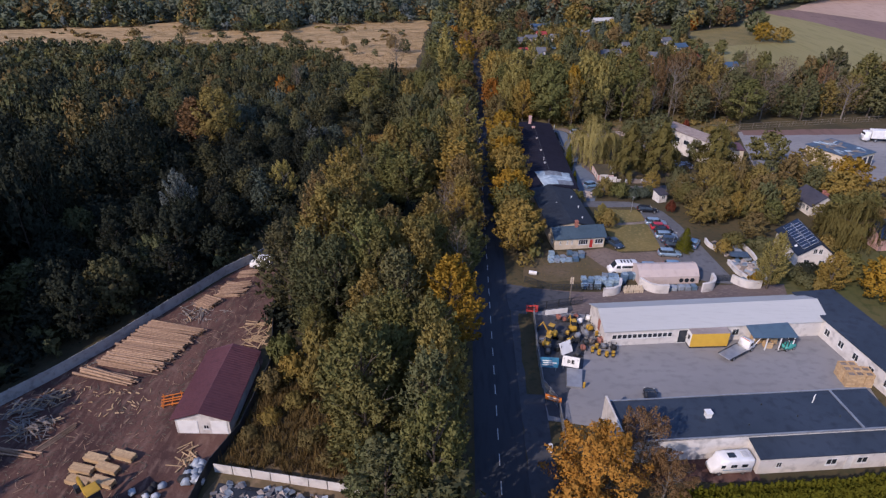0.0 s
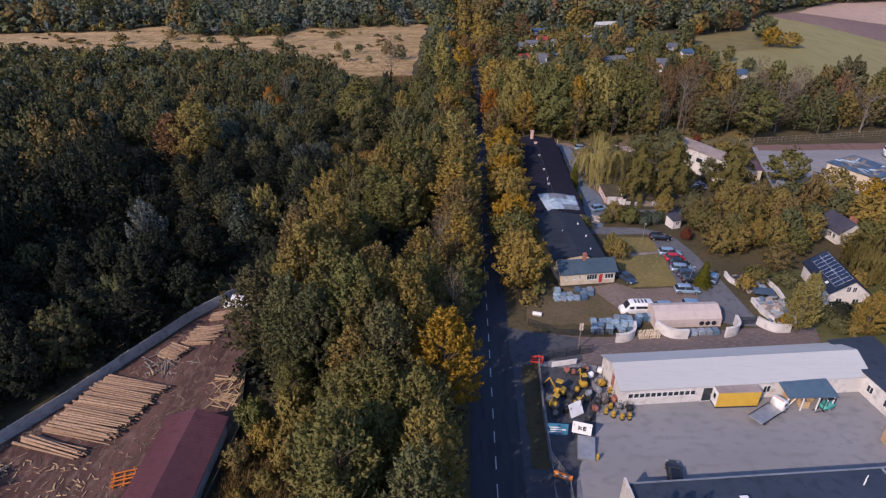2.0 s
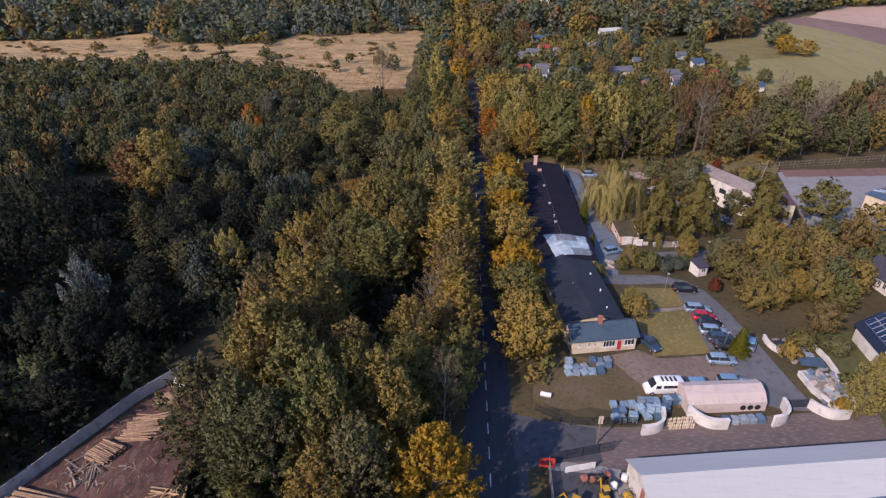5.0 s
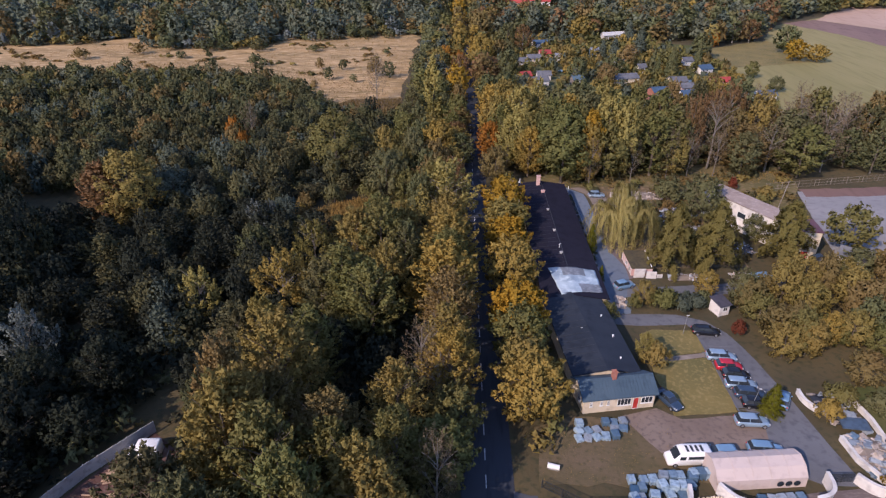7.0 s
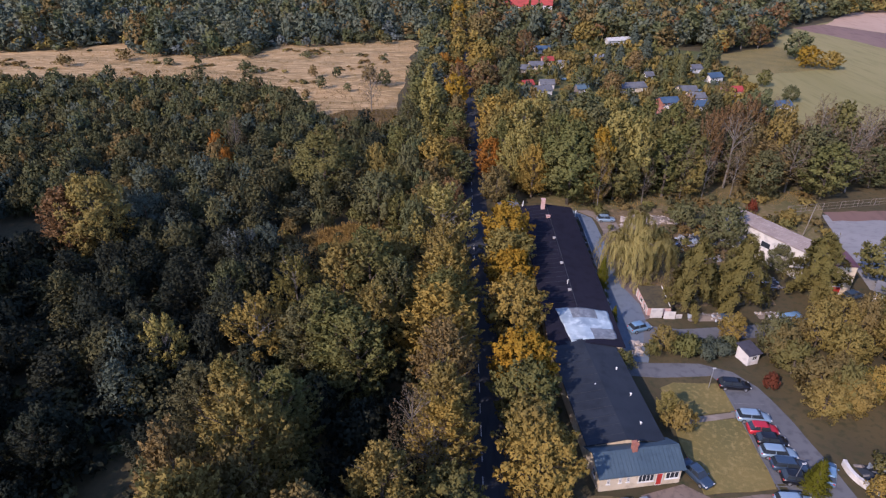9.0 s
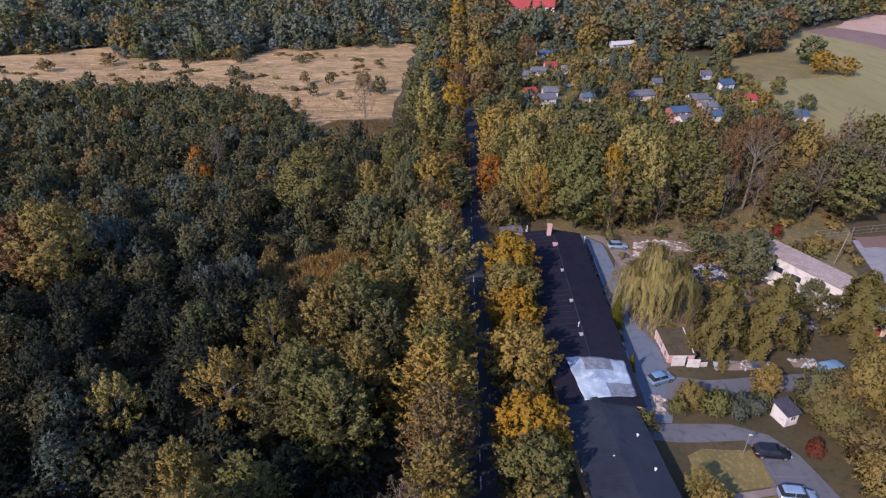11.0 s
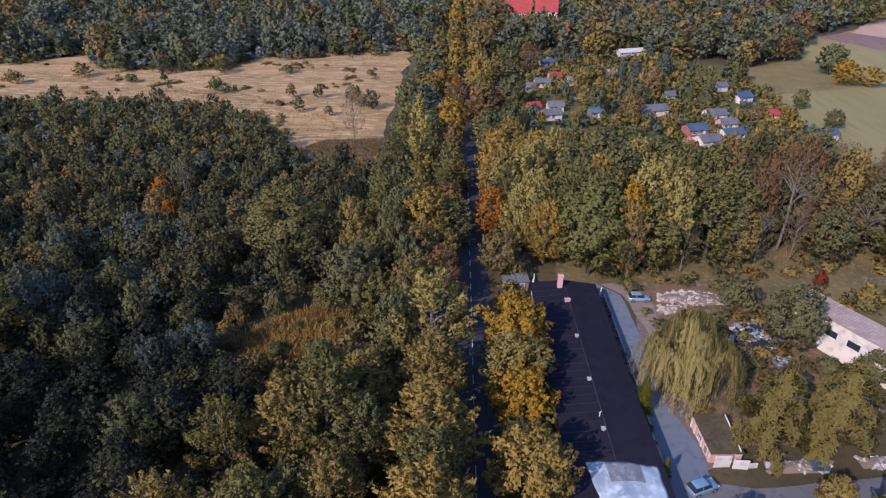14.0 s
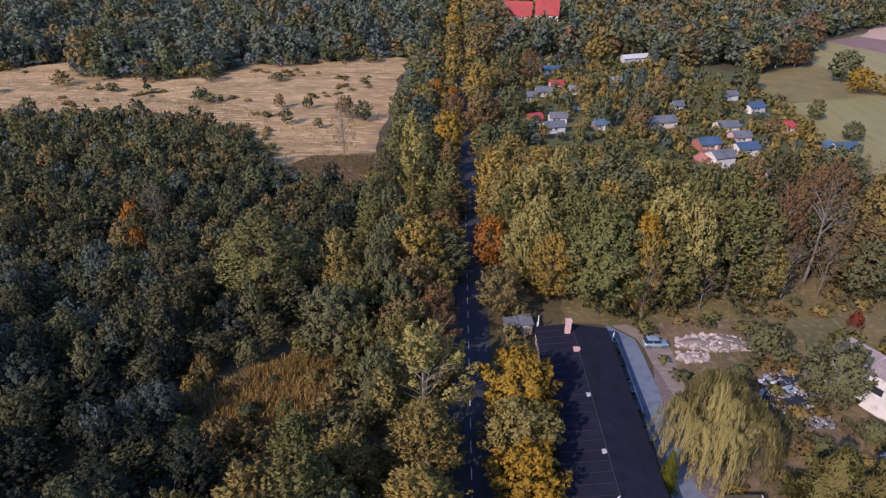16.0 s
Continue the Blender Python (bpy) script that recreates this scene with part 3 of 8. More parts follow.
def wood(name, trees, leaves, label, cover=1.0, fine=1.0):
    """Many trees that nobody could count, as one object, finer near the flight. trees: (kind, leaf, x, y, h, r)."""
    rng = np.random.default_rng(hash_name(name))
    allv, alln, index = [], [], []
    for kind, leaf, x, y, h, r in trees:
        h0, r0 = SHAPE[kind]
        stretch = math.sqrt((r / r0) ** 1.3 * (h / h0) ** 0.7)
        size = round(min(1.7, max(0.40, reach(x, y) * 0.0042)) * fine / stretch / 0.06) * 0.06
        n = int(cover * 5.0 * r0 * (h0 * 0.85 + r0 * 0.3) / (0.55 * size * size) / 20) * 20 + 20
        v, soft = far_crown(kind, int(rng.integers(0, 4)), n, size)
        a = rng.uniform(0, math.tau)
        ca, sa = math.cos(a), math.sin(a)
        sx, sz = r / r0, h / h0
        w = np.empty_like(v)
        w[:, 0] = (v[:, 0] * ca - v[:, 1] * sa) * sx + x
        w[:, 1] = (v[:, 0] * sa + v[:, 1] * ca) * sx + y
        w[:, 2] = v[:, 2] * sz
        allv.append(w)
        m = np.empty_like(soft)
        m[:, 0], m[:, 1], m[:, 2] = soft[:, 0] * ca - soft[:, 1] * sa, soft[:, 0] * sa + soft[:, 1] * ca, soft[:, 2]
        alln.append(m)
        index.append(np.full(len(v) // 3, leaves.index(leaf)))
    v = np.concatenate(allv)
    me = raw_mesh(name, v, sprays(len(v) // 3), [LEAF[k] for k in leaves], np.concatenate(index), np.concatenate(alln))
    return tagged(new(name, me), label, "trees", kind="stuff")


def scatter(rng, outline, spacing, keep=1.0):
    """Jittered places inside an outline."""
    xs, ys = [p[0] for p in outline], [p[1] for p in outline]
    out = []
    y = min(ys)
    row = 0
    while y < max(ys):
        x = min(xs) + (row % 2) * spacing * 0.5
        while x < max(xs):
            px, py = x + rng.uniform(-0.42, 0.42) * spacing, y + rng.uniform(-0.42, 0.42) * spacing
            if rng.random() < keep and inside(px, py, outline):
                out.append((px, py))
            x += spacing
        y += spacing * 0.88
        row += 1
    return out


def inside(x, y, outline):
    hit = False
    for i, (ax, ay) in enumerate(outline):
        bx, by = outline[i - 1]
        if (ay > y) != (by > y) and x < (bx - ax) * (y - ay) / (by - ay) + ax:
            hit = not hit
    return hit


# ---- ground, roads and yards ----
bm = bmesh.new()
prism(bm, [(-3000, -1500), (3000, -1500), (3000, 4500), (-3000, 4500)], "z", -1.0, 0.0)
tagged(part("ground", bm, M_GROUND), "brown and green undergrowth and bare soil", "ground", kind="structure")

ROAD_X = 6.1
sheet("road", [(3.0, -200), (9.5, -200), (9.5, 1400), (3.0, 1400)], 0.05, M_ROAD, "long straight dark asphalt road between trees", "road")
sheet("pavement", [(9.5, 30), (13.0, 30), (13.0, 66), (12.2, 90), (12.2, 96), (9.5, 96)], 0.045, M_SIDE, "grey asphalt strip beside the road", "pavement", 0.15)
sheet("verge", [(10.6, 67), (12.9, 67), (13.4, 87), (10.9, 87)], 0.065, M_GROUND, "narrow brown grass verge along the fence", "verge", 0.3)
sheet("lane_mouth", [(9.4, 88.2), (13.2, 88.0), (20.4, 88.6), (20.6, 94.2), (12.5, 95.6), (9.4, 96.5)], 0.061, M_SIDE, "dark asphalt mouth of the side lane", "lane", 0.2)
sheet("lane", [(14.0, 88.6), (22.6, 87.2), (59.4, 91.8), (61, 99.0), (50, 98.2), (23, 94.4), (14, 95.2)], 0.055, M_COBBLE, "mauve-brown cobbled side lane", "lane", 0.2)
sheet("yard_1", [(13.0, 62), (20.0, 61), (60, 66), (62.3, 83.8), (24, 79.2), (22, 90.2), (13.4, 87.6)], 0.05, M_YARD, "worn pale concrete yard of the workshop", "yard", 0.1)
# dark sheet on the yard: tree shade over the machines, laid in as colour
sheet("machine_strip", [(13.1, 63.0), (15.3, 62.4), (16.6, 68), (19.6, 73.5), (21.2, 79.5), (20.6, 86.4), (13.5, 86.8)], 0.058, M_SIDE, "dark ground beneath the machines, deepened for tree shade", "ground", 0.3)
sheet("house_gardens", [(59.5, 96.5), (63, 86), (100, 88), (110, 118), (76, 118), (60, 117)], 0.045, M_VEG, "gardens with dull green grass", "garden", 0.6)
sheet("yard_2", [(-75, 20), (-63.5, 58), (-37.8, 104.5), (-33.0, 101), (-30.5, 80), (-28.6, 70), (-29.3, 47), (-29.0, 20)], 0.05, M_DIRT, "brown rutted dirt yard with wood litter", "yard", 0.4)
sheet("camper_drive", [(20.5, 52.2), (37.6, 53.0), (38.2, 58), (20.5, 56)], 0.05, M_DIRT, "dark dirt drive beside the flat-roofed building", "driveway", 0.3)
sheet("front_garden", [(12.6, 97.5), (35, 98.5), (36, 104), (30, 109), (18, 109.5), (13, 107)], 0.05, M_WORN, "worn olive-brown lawn with bare patches", "lawn", 0.5)
sheet("paved_forecourt", [(29.0, 103.2), (43.5, 104.2), (45, 110.9), (33.5, 109.4), (30.5, 111.5), (25, 109.6)], 0.062, M_PAVER, "brown paved forecourt", "pavement", 0.15)
sheet("car_park", [(28.6, 131.6), (33, 131.3), (41.3, 132.0), (43.0, 128), (43.2, 112), (43.6, 101), (47.5, 98.8), (52.6, 98.8), (51.2, 108), (50.4, 115), (49.2, 122.5),
                   (47.3, 129.6), (44.8, 133.0), (40.4, 134.8), (28.6, 134.6)], 0.055, M_TAR, "grey asphalt car park lane", "car park", 0.1)
sheet("parking_bays", [(41.2, 112), (43.4, 112), (43.4, 130.4), (41.4, 130.2)], 0.06, M_TAR, "grey asphalt parking bays", "car park", 0.05)
sheet("lawn_1", [(32.6, 110.0), (41.8, 111.2), (42.2, 123.2), (35, 121.9), (32.4, 120.5)], 0.07, M_LAWN, "dry yellowish lawn beside the parked cars", "lawn", 0.2)
sheet("lawn_2", [(32.6, 122.6), (42.0, 124.6), (41.9, 130.3), (35, 130.2), (32.8, 129)], 0.07, M_LAWN, "small dry lawn by the bend of the lane", "lawn", 0.2)
sheet("footpath", [(32.6, 121.2), (42.4, 123.5), (42.4, 124.4), (32.6, 122.5)], 0.066, M_LANE, "pale footpath across the lawn", "path", 0.05)
sheet("access_lane", [(28.2, 134.8), (32.6, 134.8), (34.0, 139), (34.8, 143.5), (35.2, 147), (35.3, 151), (34.2, 155), (33.4, 158), (33.5, 168), (33.8, 177), (33.4, 186.5), (29.6, 190.5), (27.8, 186), (28.2, 160)],
      0.058, M_LANEBLUE, "grey asphalt lane along the long building", "lane", 0.1)
sheet("lane_edge", [(33.0, 145.4), (36.2, 147), (36.6, 152), (36.4, 160), (36.8, 170), (36.4, 178), (34.6, 180), (33.0, 168), (32.0, 160), (32.2, 150)], 0.05, M_COBBLE, "bare brown soil along the lane", "ground", 0.3)
sheet("cross_lane", [(33.0, 139.3), (39, 139.9), (54, 142.4), (90, 147.5), (90, 151), (57, 146.2), (40, 143.8), (34.4, 144.6)], 0.06, M_TAR, "grey asphalt cross lane", "lane", 0.1)
sheet("lane_end", [(33.6, 187.0), (35.2, 178), (36.0, 172), (37.8, 174), (38.6, 182), (37.6, 188.4), (33.0, 190.6), (30.4, 190.2)], 0.064, M_LANE, "bare trodden gravel at the lane's end", "lane", 0.4)
sheet("rough_lot", [(35.6, 150), (60, 152), (62, 176), (56, 192), (34, 194), (30, 190.8), (34.4, 186.6), (35.6, 175)], 0.045, M_ROUGH, "rough ground with dry grass and rubble", "ground", 0.5)
sheet("bank", [(22, 190.5), (28, 190.5), (56, 193), (62, 178), (74, 163), (86, 188), (90, 196), (90, 208), (60, 207), (24, 201)], 0.05, M_BANK, "dry grassy bank along the wood", "ground", 0.6)
sheet("freight_yard", [(80, 158), (88, 191), (170, 200), (170, 140), (113, 152), (96, 150)], 0.05, M_YARD, "pale concrete freight yard", "yard", 0.3)
sheet("freight_yard_edge", [(88.5, 187.5), (89, 192.5), (175, 202), (175, 195)], 0.056, M_PLOUGH, "brown soil strip behind the yard", "ground", 0.4)
sheet("grassland", [(-300, 330), (-195, 364), (-168, 388), (-150, 364), (-115, 361), (-95, 370), (-95, 387), (-84, 391), (-71, 388), (-58, 398), (-25, 412), (-20, 400), (-19, 304), (-18, 246), (-34, 246), (-46, 262), (-56, 284), (-76, 290), (-96, 298), (-118, 300), (-160, 294), (-300, 275)], 0.05, M_TAN, "pale dry grassland between the woods", "grassland", 2.0, 6)
sheet("brown_grassland", [(-19, 272), (-18.5, 247), (-33.5, 247), (-44, 260), (-36, 270)], 0.056, M_ROUGH, "low brown grass at the corner of the grassland", "grassland", 1.5, 5)
sheet("clearing", [(-28.5, 40), (-8, 40), (-9, 56), (-11, 76), (-27.5, 72)], 0.045, M_ROUGH, "clearing with tall dry grass", "ground", 0.6)
sheet("reed_patch", [(-30.5, 164.5), (-25, 162.5), (-17, 164), (-13.5, 170), (-14.5, 178.5), (-21, 180), (-26.5, 176), (-30, 172.5)], 0.045, M_ROUGH, "small opening with dry golden grass", "grassland", 1.0)
sheet("allotments", [(14, 236), (118, 232), (118, 284), (127, 334), (122, 348), (132, 384), (104, 398), (92, 408), (18, 408)], 0.045, M_VEG, "allotment gardens with grass and beds", "garden", 1.5, 5)
sheet("meadow", [(118, 240), (420, 240), (520, 560), (292, 536), (235, 486), (202, 460), (186, 435), (170, 402), (174, 352), (150, 343), (127, 334), (117, 286)], 0.05, M_FIELD, "mown green meadow", "field", 1.0, 6)
sheet("rough_strip", [(133, 379), (122, 347), (127, 334), (152, 342), (174, 351), (180, 374), (172, 404), (160, 398)], 0.056, M_LAWN, "strip of brown rough grass beside the meadow", "grassland", 1.5, 5)
sheet("ploughed_field", [(211, 470), (226, 430), (236, 363), (250, 318), (430, 292), (340, 352), (276, 431), (240, 487)], 0.058, M_PLOUGH, "ploughed dark brown field", "field", 1.0, 6)
sheet("stubble_field", [(240.5, 487), (276.5, 431), (340.5, 352), (430.5, 292), (700, 420), (700, 640), (300, 560)], 0.062, M_STUBBLE, "pale tan stubble field", "field", 0.8, 6)

# worn centre dashes of the road
dash_bm = bmesh.new()
box(dash_bm, -0.06, 0.06, -1.0, 1.0, 0, 0.006)
dash_me = bpy.data.meshes.new("lane_dash")
dash_bm.to_mesh(dash_me)
dash_bm.free()
dash_me.materials.append(M_LINE)
road = bpy.data.objects["road"]
for k in range(48):
    part("lane_dash", dash_me, None, road, at=Matrix.Translation((ROAD_X, 42 + 4.3 * k, 0.052)))
for y, a, b in ((111.5, 41.6, 43.4), (114.2, 41.6, 43.6), (126.0, 42.4, 45.2), (129.0, 42.4, 44.8)):
    part("bay_line", boxed(a, b + 1.5, y, y + 0.12, 0.064, 0.07), M_FADED, bpy.data.objects["parking_bays"])
sheet("planting_strip", [(28.2, 146.0), (29.75, 146.0), (30.0, 158), (30.25, 168), (30.3, 186.5), (27.9, 186.5), (28.1, 165)], 0.085, M_DIRT, "dark soil planting strip along the long building", "ground", 0.05)
for k, (y0, y1, x0) in enumerate([(146.0, 154.0, 29.80), (154.0, 162.0, 30.0), (162.0, 170.0, 30.18), (170.0, 178.0, 30.28), (178.0, 186.5, 30.30)]):
    tagged(part("kerb", boxed(x0, x0 + 0.16, y0 + 0.01, y1 - 0.01, 0, 0.15, 0.02), M_CONCRETE), "pale concrete kerb along the planting strip", "kerb", kind="structure")
kerb = tagged(part("kerb", boxed(42.0, 42.15, 110.8, 130.2, 0, 0.13, 0.02), M_GREYROOF), "grey concrete kerb between lawn and parking bays", "kerb", kind="structure")


# ---- buildings ----
def opening(parent, side, u, z, w, h, size, look_of="window", bars=1):
    """A window or door in a wall of a building of that size (width, depth): its reveal, pane and bars."""
    W, D = size
    bm_f, bm_p = bmesh.new(), bmesh.new()
    b = 0.07
    for x0, x1, z0, z1 in ((0, w, 0, b), (0, w, h - b, h), (0, b, b, h - b), (w - b, w, b, h - b)):
        box(bm_f, x0, x1, -0.06, 0.03, z0, z1)
    if look_of == "window":
        for k in range(bars):
            c = w * (k + 1) / (bars + 1)
            box(bm_f, c - 0.03, c + 0.03, -0.05, 0.03, b, h - b)
        box(bm_f, -0.08, w + 0.08, -0.14, 0.0, -0.07, 0.0)
    box(bm_p, b, w - b, -0.02, 0.02, b, h - b)
    place = {"f": pose(u, 0, z), "b": pose(u + w, D, z, 0, 0, 180), "l": pose(0, u + w, z, 0, 0, -90), "r": pose(W, u, z, 0, 0, 90)}[side]
    if look_of == "window":
        ob = part("window", bm_p, M_GLASS, parent, at=place)
        part("frame", bm_f, M_FRAMEW, ob)
    else:
        ob = part("door", bm_p, look_of, parent, at=place)
        part("frame", bm_f, M_FRAMEW, ob)
    return ob


def building(name, x, y, turn, W, D, eave, ridge, wall, roof, label, category="building", along="x", holes=(), chimneys=(), over=0.35, slab=0.16, group="", eave_back=None):
    """A building with its front-left corner at x, y, turned anticlockwise; ridge along its front ("x"), its depth ("y"), a lean-to ("lean") or flat ("flat")."""
    t = thing(name, pose(x, y, 0, 0, 0, turn), label, category, group)
    bm, rf = bmesh.new(), bmesh.new()
    if along == "x":
        prism(bm, [(0, 0), (D, 0), (D, eave), (D / 2, ridge), (0, eave)], "x", 0, W)
        s = (ridge - eave) / (D / 2)
        a, z = -over, eave - s * over
        prism(rf, [(a, z + 0.02), (D / 2, ridge + 0.02), (D - a, z + 0.02), (D - a, z + slab), (D / 2, ridge + slab), (a, z + slab)], "x", -over, W + over)
    elif along == "y":
        prism(bm, [(0, 0), (W, 0), (W, eave), (W / 2, ridge), (0, eave)], "y", 0, D)
        s = (ridge - eave) / (W / 2)
        a, z = -over, eave - s * over
        prism(rf, [(a, z + 0.02), (W / 2, ridge + 0.02), (W - a, z + 0.02), (W - a, z + slab), (W / 2, ridge + slab), (a, z + slab)], "y", -over, D + over)
    elif along == "lean":
        prism(bm, [(0, 0), (D, 0), (D, ridge), (0, eave)], "x", 0, W)
        s = (ridge - eave) / D
        prism(rf, [(-over, eave - s * over + 0.02), (D + over, ridge + s * over + 0.02), (D + over, ridge + s * over + slab), (-over, eave - s * over + slab)], "x", -over, W + over)
    else:
        prism(bm, [(0, 0), (D, 0), (D, eave), (0, eave)], "x", 0, W)
        box(rf, -over, W + over, -over, D + over, eave + 0.005, eave + slab)
    part("wall", bm, wall, t)
    part("roof", rf, roof, t)
    for side, u, z, w, h, *rest in holes:
        opening(t, side, u, z, w, h, (W, D), *rest)
    for u, v, h in chimneys:
        base = ridge - abs(v - D / 2) * (ridge - eave) / (D / 2) if along == "x" else eave
        bm = bmesh.new()
        box(bm, u - 0.3, u + 0.3, v - 0.3, v + 0.3, base - 0.3, base + h)
        box(bm, u - 0.37, u + 0.37, v - 0.37, v + 0.37, base + h, base + h + 0.12)
        box(bm, u - 0.15, u + 0.15, v - 0.15, v + 0.15, base + h + 0.12, base + h + 0.3)
        part("chimney", bm, M_BRICK, t)
    return t


def prism_fast(bm, outline, axis, a, b):
    def at(p, s):
        return {"x": (s, p[0], p[1]), "y": (p[0], s, p[1])}[axis]
    lo = [bm.verts.new(at(p, a)) for p in outline]
    hi = [bm.verts.new(at(p, b)) for p in outline]
    bm.faces.new(lo[::-1])
    bm.faces.new(hi)
    for i in range(len(outline)):
        j = (i + 1) % len(outline)
        bm.faces.new((lo[i], lo[j], hi[j], hi[i]))


# timber-yard shed: white gable, dark brown metal roof
shed = building("timber_shed", -35.6, 57.6, 1.0, 7.0, 13.4, 2.7, 3.9, M_WHITE, M_BROWNMETAL, "white timber-yard shed with a dark brown metal gable roof", "shed", "y",
                holes=[("f", 3.6, 0.9, 0.7, 0.7)], over=0.45)
for x0, x1 in ((0.3, 2.9), (4.6, 6.7)):
    part("gate_leaf", boxed(x0, x1, -0.06, -0.01, 0.1, 2.3), M_WHITEPAINT, shed)
sl = 1.2 / 3.5
for side in (0, 1):
    for k in range(29):
        y = 0.0 + k * 0.47
        a, b = (-0.4, 3.42) if side == 0 else (7.4, 3.58)
        z0 = 2.7 - sl * 0.4 + 0.165
        bm = bmesh.new()
        prism_fast(bm, [(a, z0), (b, 3.9 + 0.14), (b, 3.9 + 0.18), (a, z0 + 0.04)], "y", y - 0.03, y + 0.03)
        bmesh.ops.recalc_face_normals(bm, faces=bm.faces[:])
        part("roof_seam", bm, M_BROWNMETAL, shed)

# workshop hall: long, low, white; ridge along the front
HALL_TURN = 7.2
hall = building("workshop_hall", 23.6, 78.6, HALL_TURN, 36.6, 7.4, 3.0, 4.6, M_WHITE, M_HALLROOF, "long low workshop hall with white walls and white sheet roof", "hall", "x",
                holes=[("f", 12.0, 0.05, 3.0, 2.5, M_GLASS)], over=0.3)
for k in range(12):
    opening(hall, "f", 1.2 + k * 0.82, 1.35, 0.78, 0.85, (36.6, 7.4), "window", 0)
for u, w in ((17.2, 0.9), (21.0, 1.1), (24.6, 1.8)):
    opening(hall, "f", u, 1.0, w, 1.2, (36.6, 7.4), "window", 1)
for k in range(37):
    x = 0.1 + k
    for y0, z0, y1, z1 in ((-0.28, 3.0 - 0.12 + 0.165, 3.68, 4.6 + 0.155), (7.68, 3.0 - 0.12 + 0.165, 3.72, 4.6 + 0.155)):
        bm = bmesh.new()
        prism_fast(bm, [(y0, z0), (y1, z1), (y1, z1 + 0.012), (y0, z0 + 0.012)], "x", x - 0.02, x + 0.02)
        bmesh.ops.recalc_face_normals(bm, faces=bm.faces[:])
        part("roof_seam", bm, M_HALLROOF, hall)
part("gable_sign", boxed(-0.05, -0.01, 2.4, 3.3, 1.2, 3.2), M_BRICK, hall, "faded red painted sign")

# wing on the yard's far side, with a blue-grey flat roof
wing = building("office_wing", 69.5, 67.2, 100.0, 25.0, 7.2, 3.3, 3.3, M_WHITE, M_FELT, "white office wing with a dark blue-grey flat roof", "building", "flat",
                holes=[("b", 3.0 + k * 3.1, 1.1, 1.1, 1.2) for k in range(5)] + [("b", 19.2, 0.05, 1.0, 2.1, M_GLASS)], over=0.25, slab=0.22)
# flat-roofed building nearest to the road, with its annex
flat = building("flat_roofed_workshop", 21.2, 54.9, 6.6, 36.0, 7.0, 3.6, 3.6, M_WHITE, M_FELT, "white workshop with a dark blue-grey flat felt roof", "building", "flat", over=0.1, slab=0.2)
bm = bmesh.new()
box(bm, -0.28, -0.02, -0.3, 7.4, 0.0, 4.5)
part("parapet_wall", bm, M_WHITE, flat)
for x0, x1, y0, y1 in ((-0.1, 36.1, -0.16, 0.02), (-0.1, 36.1, 7.0, 7.16)):
    part("roof_edge", boxed(x0, x1, y0, y1, 3.72, 3.9), M_STEEL, flat)
part("roof_joint", boxed(30.6, 30.85, 0.1, 6.9, 3.8, 3.94), M_STEEL, flat)
bm = bmesh.new()
box(bm, 11.6, 12.3, 3.1, 3.8, 3.8, 4.55)
box(bm, 11.5, 12.4, 3.0, 3.9, 4.55, 4.65)
part("roof_vent", bm, M_WHITEPAINT, flat)
bm = bmesh.new()
rod(bm, (27.0, 4.9, 3.8), (27.0, 4.9, 4.7), 0.07)
rod(bm, (26.8, 4.8, 4.7), (27.25, 5.1, 5.1), 0.05)
part("antenna", bm, M_WHITEPAINT, flat)
for u, v in ((23.5, 2.6), (16.5, 1.6), (20.0, 5.0), (29.0, 2.2)):
    bm = bmesh.new()
    rod(bm, (u, v, 3.8), (u, v, 4.05), 0.08)
    part("vent_pipe", bm, M_DARKSTEEL, flat)
bm = bmesh.new()
prism(bm, [(1.2, 1.0), (3.6, 1.3), (4.2, 2.6), (2.6, 3.3), (1.5, 2.5)], "x", -0.31, -0.285)
part("wall_mural", bm, M_BLUESIGN, flat, "blue abstract painted shape on the gable wall")
annex = building("annex", 37.4, 54.0, 6.6, 17.5, 2.8, 2.7, 3.2, M_WHITE, M_FELT, "white annex with a dark lean-to felt roof", "building", "lean",
                 holes=[("f", 2.2, 1.0, 0.7, 0.9), ("f", 8.6, 0.95, 1.4, 1.0), ("f", 12.6, 0.95, 1.4, 1.0), ("f", 11.2, 0.05, 0.9, 2.0, M_FRAMEW)], over=0.25)

# long low barrack along the road: blue front part, dark middle part, brown long part
front_house = building("office_bungalow", 19.9, 110.0, 10.0, 10.4, 4.6, 2.6, 4.0, M_CREAM, M_DULLBLUE, "cream rendered bungalow with a blue-grey metal roof and brick chimney", "house", "x",
                       holes=[("f", 0.9, 1.2, 0.35, 0.8), ("f", 2.4, 1.2, 0.35, 0.8), ("f", 3.4, 1.2, 0.35, 0.8), ("f", 4.9, 0.9, 2.0, 1.2, "window", 3), ("f", 7.2, 0.05, 0.85, 2.0, M_RED),
                              ("f", 8.4, 0.95, 1.7, 1.1, "window", 2), ("l", 1.2, 1.0, 0.9, 1.1)], chimneys=[(4.9, 2.2, 1.2)])
for k in range(22):
    bm = bmesh.new()
    prism_fast(bm, [(-0.33, 2.6 - 0.2 + 0.165), (2.25, 4.15), (2.25, 4.19), (-0.33, 2.6 - 0.2 + 0.205)], "x", k * 0.5 - 0.02, k * 0.5 + 0.02)
    bmesh.ops.recalc_face_normals(bm, faces=bm.faces[:])
    part("roof_seam", bm, M_DULLBLUE, front_house)
